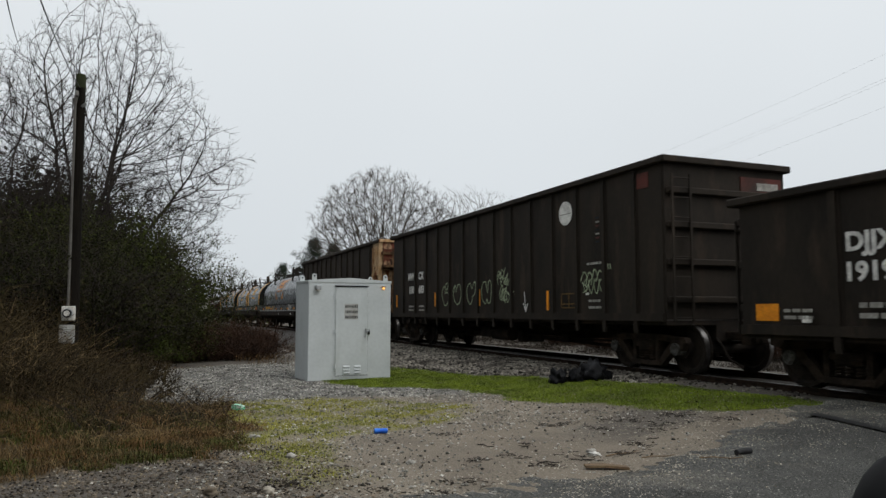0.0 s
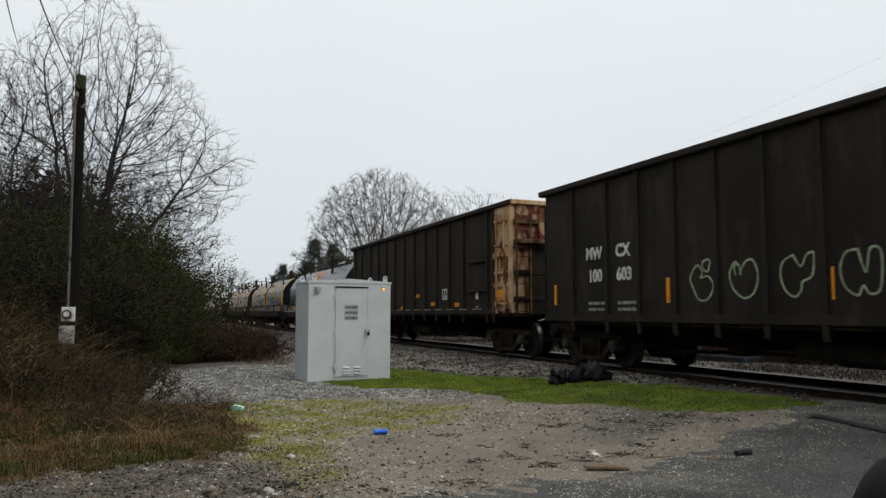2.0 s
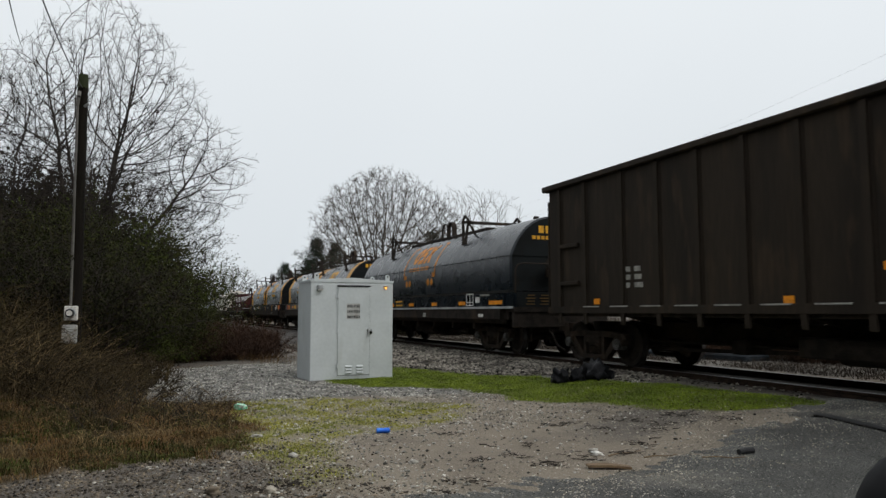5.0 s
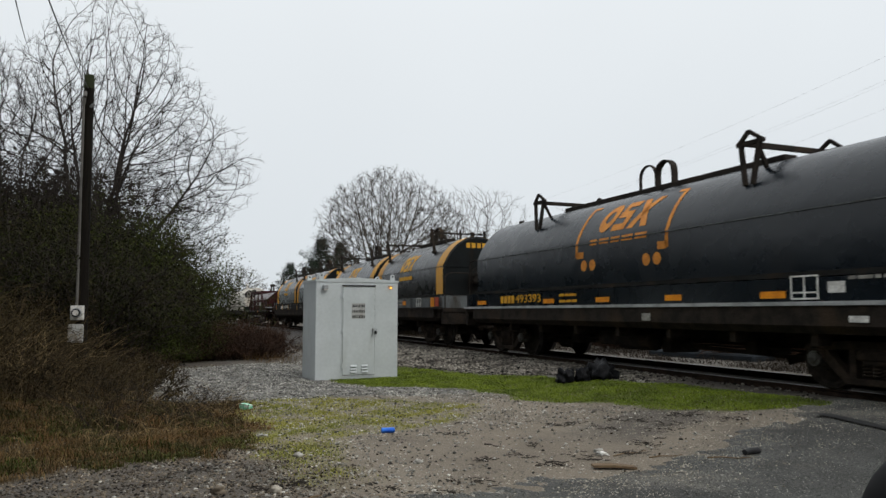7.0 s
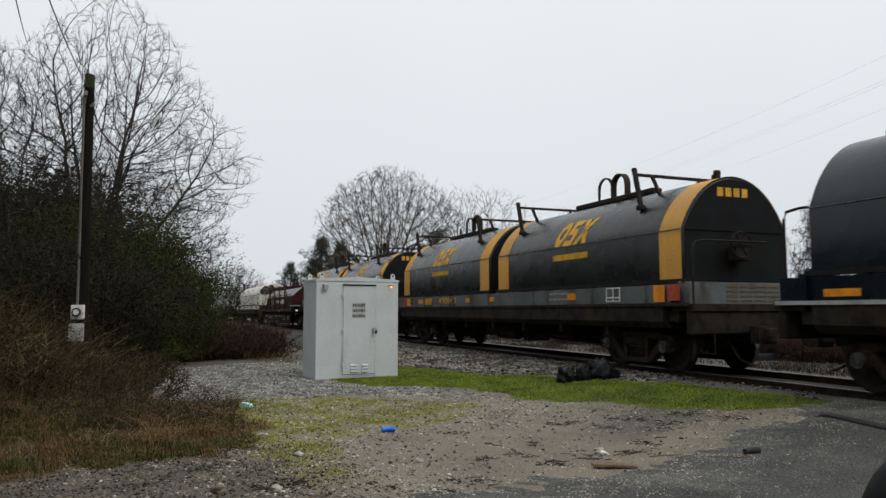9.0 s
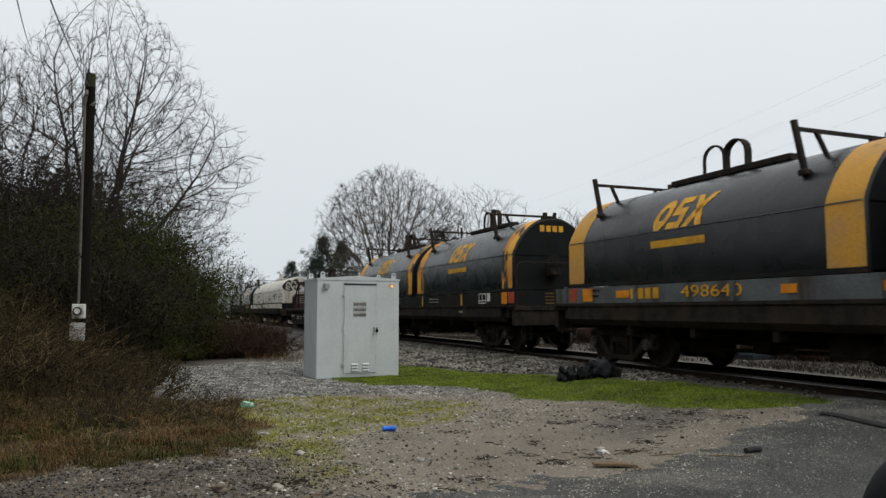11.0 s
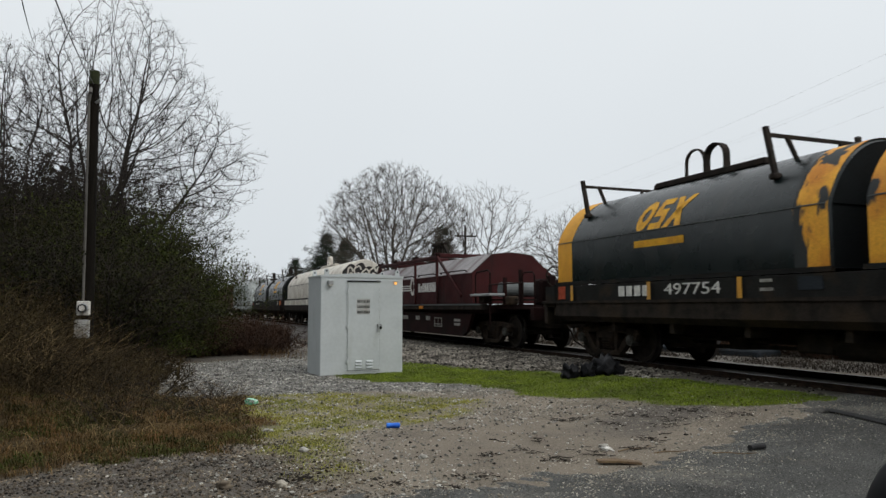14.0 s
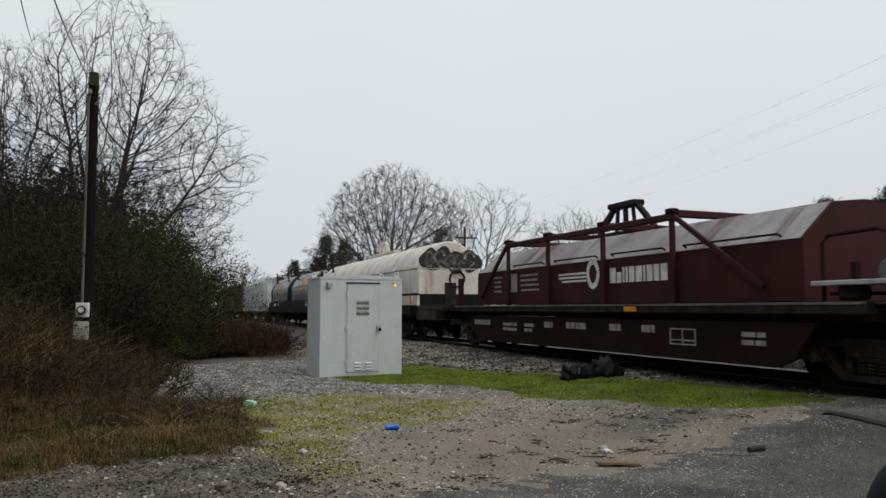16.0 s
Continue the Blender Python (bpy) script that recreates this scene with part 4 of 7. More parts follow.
    part("corner_post", Shape().box(half - 1.02, half - 0.93, -y - 0.085, -y + 0.01, 1.5, 4.41, 0.012), "rust_dirty", car)
    part("corner_post", Shape().box(half - 0.06, half + 0.06, -y - 0.07, -y + 0.04, 1.5, 4.41, 0.012), "rust_cream", car)
    part("corner_panel", Shape().box(half - 0.96, half + 0.02, y - 0.02, y + 0.045, 1.5, 4.4), "rust_cream", car)
    for z in (1.72, 2.2, 2.55, 3.0, 3.3, 3.95):
        part("corner_step", Shape().box(half - 0.86, half - 0.08, -y - 0.1, -y - 0.045, z, z + 0.07, 0.01), "rust_cream", car)
    ladder(car, half - 0.42, -y - 0.12, 1.5, 4.2, 0.46, "x", "rust_cream")
    mark(car, "reflector", half - 0.4, 1.98, 0.5, 0.26, "reflector", y=-y - 0.1)
    part("end_rust_panel", Shape().box(half + 0.02, half + 0.06, -y + 0.1, y - 0.05, 3.45, 4.37), "rust_red", car, "flaking red and cream upper end panel")
    for yy in (-0.62, 0.1, 0.85):
        part("end_post", Shape().box(half + 0.055, half + 0.15, yy - 0.09, yy + 0.09, 3.42, 4.3), "rust_red", car)
    part("end_shelf", Shape().box(half + 0.02, half + 0.3, -y + 0.05, y - 0.05, 3.32, 3.44, 0.02), "rust_dirty", car)
    part("end_lower_panel", Shape().box(half + 0.02, half + 0.11, -y + 0.5, y - 0.05, 1.5, 3.31), "gon_dark", car, "dark brown lower end panel")
    for xa, xb in ((13.15, 14.4), (0.55, 1.3)):
        for z in (2.1, 2.95):
            part("door_rail", Shape().box(x0 + xa, x0 + xb, -y - 0.09, -y - 0.02, z, z + 0.09, 0.01), "gon_grey", car)
    for x, z, w in ((12.22, 1.76, 0.36), (10.2, 1.80, 0.34), (8.72, 2.10, 0.34), (7.0, 1.68, 0.2), (1.95, 1.72, 0.2)):
        mark(car, "reflector", x0 + x, z, w, 0.12, "reflector", y=-GON_FACE)
    frame_mark(car, "stencil_box", x0 + 11.22, 2.1, 0.4, 0.34, "mark_white", y=-GON_FACE, t=0.04)
    mark(car, "placard", x0 + 13.68, 2.02, 0.16, 0.24, "mark_white", y=-GON_FACE)
    mark(car, "placard", x0 + 13.7, 1.68, 0.18, 0.06, "mark_dull", y=-GON_FACE)
    for x in (3.0, 3.4):
        bars(car, "stencil", x0 + x, 2.3, 0.26, 3, 0.16, "mark_dull", y=-GON_FACE, h=0.1)
    for k in range(13):
        part("sill_edge", Shape().box(x0 + 1.5 + k, x0 + 2.1 + k, -y - 0.087, -y - 0.06, 1.6, 1.625), "mark_dull", car, "worn pale sill edge")


build_gondolas()


# ---- coil cars ----
class Hood:
    """The round steel hood of a coil car, from x0 to x1 in the car's space."""

    def __init__(self, x0, x1, z0=2.07, zk=3.04, zt=4.1, w=1.28, kind="round"):
        self.x0, self.x1, self.z0, self.zk, self.zt, self.w, self.kind = x0, x1, z0, zk, zt, w, kind

    def at(self, q, out=0.0):
        """The point (y, z) on the road side of the hood at q metres up from the knee."""
        if q <= 0:
            return -self.w - out, self.zk + q
        lean = 0.45     # the round top springs from the side with a slight fold
        a = lean + min(1.0, q / 1.86) * (math.pi / 2 - lean)
        k = (math.sin(a) - math.sin(lean)) / (1 - math.sin(lean))
        return -(self.w + out) * math.cos(a) / math.cos(lean), self.zk + (self.zt - self.zk + out) * k

    def profile(self, out=0.0, n=12):
        left = [(-self.w - out, self.z0)] + [self.at(1.86 * k / n, out) for k in range(n + 1)]
        return left + [(-y, z) for y, z in left[-2::-1]]

    def body(self, car, material, label=""):
        s = Shape()
        r = 0.05
        ins = self.profile(-r)
        s.loft([[(self.x0, *p) for p in ins], [(self.x0 + r, *p) for p in self.profile()], [(self.x1 - r, *p) for p in self.profile()], [(self.x1, *p) for p in ins]])
        hood = part("hood", s, material, car, label, smooth=True)
        end = "hood_end" if material in ("hood_navy", "hood_green", "hood_grey") else material
        for xa, xb in ((self.x0 - 0.004, self.x0 + 0.02), (self.x1 - 0.02, self.x1 + 0.004)):
            part("end_plate", Shape().prism_x(self.profile(-r - 0.004), xa, xb), end, hood)
            part("end_seam", Shape().box(*((xa - 0.018, xa + 0.004) if xa < self.x0 else (xb - 0.004, xb + 0.018)), -self.w + 0.07, self.w - 0.07, self.zk - 0.014, self.zk + 0.01), end, hood)
        lip = Shape().box(self.x0 - 0.04, self.x1 + 0.04, -self.w - 0.06, -self.w + 0.02, self.z0 - 0.05, self.z0 + 0.03).box(self.x0 - 0.04, self.x1 + 0.04, self.w - 0.02, self.w + 0.06, self.z0 - 0.05, self.z0 + 0.03)
        part("hood_lip", lip, "sill_dark", hood)
        seam = Shape().box(self.x0 + 0.05, self.x1 - 0.05, -self.w - 0.016, -self.w + 0.01, self.zk - 0.012, self.zk + 0.008)
        part("hood_seam", seam, "sill_grey", hood)
        return hood

    def band(self, hood, xa, xb, material):
        s = Shape()
        pa = self.profile(0.006)
        s.loft([[(x, *p) for p in pa] for x in (xa, xb)], closed=False, caps=False)
        part("painted_band", s, material, hood, smooth=True)

    def paint(self, hood, polys, material, name="painted_mark"):
        """Flat shapes of (x, q) laid on the curved steel."""
        s = Shape()
        for poly in polys:
            s.add([(x, *self.at(q, 0.008)) for x, q in poly], [tuple(range(len(poly)))])
        part(name, s, material, hood)


def emblem(x, q, w, h):
    """Three slanted plain shapes: a ring, a notched block and a crossed pair of bars."""
    polys = []
    sl = 0.25
    def P(u, v):
        return (x + (u - 0.5) * w + sl * (v - 0.5) * h, q + (v - 0.5) * h)
    n = 16
    for k in range(n):
        a0, a1 = 2 * math.pi * k / n, 2 * math.pi * (k + 1) / n
        polys.append([P(0.16 + r * math.cos(a) * 0.16, 0.5 + (r if r == 1 else r * 1.1) * math.sin(a) * 0.5) for r, a in ((1, a0), (1, a1), (0.4, a1), (0.4, a0))])
    for u0, v0, u1, v1 in ((0.36, 0.78, 0.62, 1.0), (0.36, 0.5, 0.46, 0.78), (0.36, 0.40, 0.62, 0.62), (0.53, 0.2, 0.63, 0.42), (0.34, 0.0, 0.62, 0.2)):
        polys.append([P(u0, v0), P(u1, v0), P(u1, v1), P(u0, v1)])
    for (ua, ub) in ((0.66, 0.93), (0.93, 0.66)):
        for k in range(4):
            f0, f1 = k / 4, (k + 1) / 4
            polys.append([P(ua + (ub - ua) * f0, f0), P(ua + (ub - ua) * f0 + 0.12, f0), P(ua + (ub - ua) * f1 + 0.12, f1), P(ua + (ub - ua) * f1, f1)])
    return polys


def strip(x0, x1, q0, q1, n=5, slant=0.0):
    return [[(x0 + slant * a, q0 + (q1 - q0) * a), (x1 + slant * a, q0 + (q1 - q0) * a), (x1 + slant * b, q0 + (q1 - q0) * b), (x0 + slant * b, q0 + (q1 - q0) * b)] for a, b in [(k / n, (k + 1) / n) for k in range(n)]]


def lifting_arch(hood, x, zt, material="under"):
    for k in (-1, 1):
        s = Shape()
        pts = [(-0.3, 0.0), (-0.3, 0.36)] + [(0.3 * math.cos(math.pi - math.pi * a / 8), 0.36 + 0.26 * math.sin(math.pi * a / 8)) for a in range(1, 8)] + [(0.3, 0.36), (0.3, 0.0)]
        w = 0.075 if k > 0 else 0.03
        rings = []
        for a, b in pts:
            xo, zo = x + k * 0.31 + a, zt - 0.05 + b
            xi, zi = x + k * 0.31 + a * 0.87, zt - 0.05 + (b - 0.035 if b > 0.2 else b)
            rings.append([(xo, -w, zo), (xo, w, zo), (xi, w, zi), (xi, -w, zi)])
        s.loft(rings)
        part("lifting_arch", s, material, hood)


def stacking_post(hood, h, x, lean=-0.1):
    for k in (-1, 1):
        s = Shape().bar((x, k * 0.98, 3.68), (x + lean, k * 1.06, 4.5), 0.09, 0.07)
        s.box(x - 0.08, x + 0.08, *sorted((k * 0.9, k * 1.06)), 3.6, 3.7, 0.02)
        part("stacking_post", s, "under", hood)
    s = Shape().bar((x + lean * 0.8, -1.04, 4.36), (x + lean * 0.8, 1.04, 4.36), 0.06)
    for k in (-1, 1):
        s.bar((x + lean * 0.8, k * 0.62, 4.36), (x, k * 0.5, 3.98), 0.06)
    part("cross_bar", s, "under", hood)


def a_frame(hood, x):
    s = Shape()
    for k in (-1, 1):
        for d in (-0.28, 0.28):
            s.bar((x + d * 0.3, k * 0.98, 3.66), (x + d * 0.8, k * 0.92, 4.45), 0.07)
        s.bar((x - 0.3, k * 0.92, 4.4), (x + 0.3, k * 0.92, 4.4), 0.07)
        s.bar((x, k * 0.95, 4.6), (x - 0.28, k * 0.92, 4.4), 0.06)
        s.bar((x, k * 0.95, 4.6), (x + 0.28, k * 0.92, 4.4), 0.06)
        s.bar((x, k * 0.55, 3.95), (x + 0.1, k * 0.85, 4.35), 0.06)
    s.bar((x - 0.1, -0.95, 4.4), (x - 0.1, 0.95, 4.4), 0.09)
    part("a_frame", s, "under", hood)


COIL = 1.5


def coil_frame(car, half, sill, deck_z=1.62, beam_z=2.0, ribs=8, stripe=None, posts=None):
    """Side beams, deck and end platforms of a coil car."""
    for k in (-1, 1):
        part("side_beam", Shape().box(-half - 0.35, half + 0.35, *sorted((k * (COIL - 0.06), k * (COIL - 0.16))), deck_z, beam_z), sill, car)
        part("side_sill", Shape().prism_x([(k * (COIL - 0.1), 1.18), (k * (COIL + 0.02), 1.3), (k * (COIL + 0.02), deck_z), (k * (COIL - 0.2), deck_z), (k * (COIL - 0.2), 1.18)], -half + 0.3, half - 0.3), "under", car)
        part("walkway_edge", Shape().box(-half - 0.35, half + 0.35, *sorted((k * (COIL - 0.05), k * (COIL + 0.05))), deck_z - 0.03, deck_z + 0.03), stripe or "under", car)
        for i in range(ribs + 1):
            x = -half + 0.15 + i * (2 * half - 0.3) / ribs
            part("beam_post", Shape().box(x - 0.04, x + 0.04, *sorted((k * (COIL - 0.07), k * COIL)), deck_z + 0.03, beam_z), posts or sill, car)
        part("end_platform", Shape().box(*sorted((k * (half - 0.1), k * (half + 0.45))), -COIL + 0.05, COIL - 0.05, deck_z - 0.12, deck_z + 0.01), "under", car)
        part("end_panel", Shape().box(*sorted((k * (half - 0.02), k * (half + 0.03))), -COIL + 0.1, COIL - 0.1, deck_z, beam_z + 0.05), sill if sill == "sill_grey" else "hood_end", car)
        part("end_sill", Shape().box(*sorted((k * (half + 0.25), k * (half + 0.42))), -1.45, 1.45, 1.08, 1.5, 0.02), "under", car)
        for yy in (-1.25, 1.25):
            s = Shape().tube([(k * (half + 0.4), yy, 1.3), (k * (half + 0.42), yy, 0.75), (k * (half + 0.42), yy + 0.3 * (1 if yy < 0 else -1), 0.72), (k * (half + 0.4), yy + 0.3 * (1 if yy < 0 else -1), 1.3)], 0.014, 5)
            part("end_step", s, "under", car)
    part("deck", Shape().box(-half, half, -COIL + 0.1, COIL - 0.1, 1.3, 1.5), "under", car)
    bearer = Shape().box(-0.06, 0.06, -1.35, 1.35, 1.0, 1.3).mesh("cross_bearer", M["under"])
    for k in range(7):
        part("cross_bearer", bearer, "", car, m=pose(-half + 2.4 + k * (2 * half - 4.8) / 6, 0, 0))


def end_rail(car, x, k, z0=1.62):
    s = Shape()
    s.tube([(x, -1.35, z0), (x, -1.35, z0 + 1.0), (x, -1.28, z0 + 1.14), (x, -1.1, z0 + 1.18), (x, 0.4, z0 + 1.18)], 0.022, 6)
    part("grab_rail", s, "under", car)
    s = Shape()
    n = 16
    cx, cz = x - 0.1 * k, 2.75
    s.tube([(cx, 0.25 * math.cos(2 * math.pi * a / n) - 0.1, cz + 0.25 * math.sin(2 * math.pi * a / n)) for a in range(n + 1)], 0.02, 5)
    for a in range(3):
        c, d = math.cos(math.pi * a / 3), math.sin(math.pi * a / 3)
        s.bar((cx, -0.1 - 0.25 * c, cz - 0.25 * d), (cx, -0.1 + 0.25 * c, cz + 0.25 * d), 0.03)
    s.box(*sorted((cx, cx - 0.22 * k)), -0.25, 0.1, cz - 0.3, cz - 0.02, 0.02)
    part("brake_wheel", s, "under", car)


def build_coil_long():
    car, half = make_car("coil_car", -62.0, -46.64, "blue-black coil car with one long round hood and orange marks", "freight car", 2.0)
    coil_frame(car, half - 0.35, "hood_navy", ribs=1, stripe="trim_pale")
    h = Hood(-half + 0.43, half - 0.43, zt=4.16, w=1.3)
    hood = h.body(car, "hood_navy", "smooth blue-black hood with orange marks")
    c = 0.0
    h.paint(hood, emblem(c, 0.55, 1.75, 0.72), "mark_orange", "emblem")
    for k in (-1, 1):
        xx = c + k * 1.6
        h.paint(hood, strip(xx - 0.05, xx + 0.05, -0.3, 1.0, 8), "mark_orange", "bracket_mark")
        h.paint(hood, strip(min(xx, xx - k * 0.28), max(xx, xx - k * 0.28), -0.33, -0.18, 1), "mark_orange", "bracket_foot")
        h.paint(hood, strip(min(xx, xx - k * 0.25), max(xx, xx - k * 0.25), 0.93, 1.02, 1), "mark_orange", "bracket_foot")
        for d in (-0.17, 0.17):
            n = 16
            h.paint(hood, [[(c + k * 1.13 + d + 0.125 * math.cos(2 * math.pi * a / n), -0.5 + 0.125 * math.sin(2 * math.pi * a / n)) for a in range(n)]], "mark_orange", "dot_mark")
    rr = random.Random(3)
    x = c - 1.05
    words = []
    while x < c + 1.05:
        w = rr.uniform(0.2, 0.5)
        words += strip(x, x + w, -0.06, 0.06, 1)
        x += w + 0.08
    h.paint(hood, words, "mark_orange", "slogan_bars")
    part("ridge_beam", Shape().box(-4.0, 3.4, -0.16, 0.16, 4.12, 4.27, 0.02), "under", hood)
    lifting_arch(hood, -0.3, 4.26)
    a_frame(hood, 3.4)
    a_frame(hood, -4.0)
    for x in (-half + 0.9, half - 1.3):
        part("stub", Shape().box(x - 0.06, x + 0.06, -0.06, 0.06, 4.1, 4.26), "under", hood)
    bb = -half
    letters(car, "493393", bb + 3.95, 1.83, 0.21, "mark_yellow", y=-1.445, bold=0.002, width=1.36)
    code_bars(car, bb + 2.8, 1.83, 0.86, 0.2, "mark_yellow", -1.445)
    for x, w in ((1.1, 0.6), (5.0, 0.5), (7.3, 0.5), (9.6, 0.46), (11.95, 0.5), (14.35, 0.95)):
        mark(car, "reflector", bb + x, 1.76, w, 0.11, "reflector", y=-1.445)
    bars(car, "stencil", bb + 5.9, 1.86, 0.8, 2, 0.14, "mark_yellow", y=-1.445, h=0.06)
    frame_mark(car, "stencil_box", bb + 12.55, 1.86, 0.5, 0.36, "mark_white", y=-1.445)
    mark(car, "placard", bb + 13.1, 1.85, 0.28, 0.16, "mark_white", y=-1.445)
    mark(car, "placard", bb + 13.5, 1.40, 0.3, 0.09, "mark_white", y=-1.53)
    mark(car, "placard", bb + 8.9, 1.40, 0.26, 0.14, "mark_dull", y=-1.53)
    mark(car, "notice", bb + 1.15, 2.35, 0.24, 0.26, "mark_yellow", y=-1.29)
    bars(car, "stencil", bb + 2.3, 2.4, 0.5, 2, 0.08, "mark_dull", y=-1.29, h=0.03)
    bars(car, "stencil", bb + 13.6, 1.95, 0.6, 1, 0.1, "mark_dull", y=-1.445)
    xe = half - 0.43 + 0.008
    s = Shape()
    for k in range(4):
        s.box(xe, xe + 0.006, -0.42 + k * 0.22, -0.26 + k * 0.22, 3.68, 3.88)
    part("end_mark", s, "mark_yellow", hood)
    s = Shape()
    for k in range(9):
        s.box(xe, xe + 0.006, -0.62 + k * 0.14, -0.52 + k * 0.14, 3.5, 3.6)
    part("end_number_bars", s, "mark_yellow", hood)
    s = Shape()
    for r in range(4):
        for k in range(4):
            s.box(half - 0.3, half - 0.294, -0.9 + k * 0.42 + 0.05 * (r % 2), -0.62 + k * 0.42, 1.7 + r * 0.08, 1.725 + r * 0.08)
    tagged(part("end_stencil", s, "stencil_dim", car), kind="stuff")
    end_rail(car, half - 0.05, 1)
    part("grab_rail", Shape().tube([(-half + 0.05, -1.36, 1.62), (-half + 0.05, -1.36, 2.9), (-half + 0.1, -1.36, 3.02), (-half + 0.3, -1.3, 3.06), (-half + 0.44, -1.27, 3.06)], 0.024, 6), "under", car)


def two_hood_car(back, front, label, paint, sill, band, number, num_mat, num, post_paint, grey_end):
    car, half = make_car("coil_car", back, front, label, "freight car", 1.75)
    coil_frame(car, half, sill, ribs=6 if grey_end else 1)
    bb = -half
    halves = (Hood(-half, -0.3), Hood(0.3, half))
    for i, h in enumerate(halves):
        hood = h.body(car, paint, "smooth dark hood with yellow end bands")
        L = h.x1 - h.x0
        mid_x = (h.x0 + h.x1) / 2
        for n, (xa, xb) in enumerate(((h.x0 + 0.02, h.x0 + 0.66), (h.x1 - 0.66, h.x1 - 0.02))):
            h.band(hood, xa, xb, "hood_end" if band is None else "band_worn" if n + 2 * i in band else "band_orange" if band else "band_yellow")
        h.paint(hood, emblem(mid_x - 0.08, 0.34, 1.42, 0.68), "mark_yellow", "emblem")
        h.paint(hood, strip(mid_x - 0.82, mid_x + 0.72, -0.33, -0.19, 1), "mark_yellow", "underline_mark")
        part("ridge_beam", Shape().box(mid_x - 1.6, mid_x + 1.6, -0.14, 0.14, 4.12, 4.25, 0.02), "under", hood)
        lifting_arch(hood, mid_x - 0.1, 4.24)
        stacking_post(hood, h, mid_x + (2.65, 2.3)[i])
        stacking_post(hood, h, mid_x - 3.0)
        if i == 1:
            s = Shape()
            for k in range(4):
                s.box(h.x1 + 0.002, h.x1 + 0.008, -0.42 + k * 0.2, -0.28 + k * 0.2, 3.7, 3.87)
            part("end_mark", s, "mark_yellow", hood)
            part("end_stub", Shape().box(h.x1 - 0.5, h.x1 - 0.4, -0.05, 0.05, 4.1, 4.3), "under", hood)
    letters(car, number, bb + num[0], 1.83, 0.22, num_mat, y=-1.445, width=num[1])
    code_bars(car, bb + num[2], 1.83, num[3], 0.21, num_mat, -1.445)
    mark(car, "reflector", half - num[4], 1.83, 0.32, 0.32, "reflector", y=-1.52)
    mark(car, "red_placard", half - num[4] + 0.42, 1.84, 0.34, 0.3, "red_plate", y=-1.52)
    mark(car, "red_placard", bb + 0.45, 1.84, 0.3, 0.3, "red_plate", y=-1.445)
    frame_mark(car, "stencil_box", half - num[5], 1.84, 0.5, 0.3, "mark_white", y=-1.445)
    s = Shape()
    for r in range(4):
        for k in range(4):
            s.box(half + 0.034, half + 0.04, -0.3 + k * 0.34, -0.02 + k * 0.34, 1.68 + r * 0.09, 1.71 + r * 0.09)
    tagged(part("end_stencil", s, "stencil_dim", car), kind="stuff")
    end_rail(car, half + 0.35, 1)
    return car, half


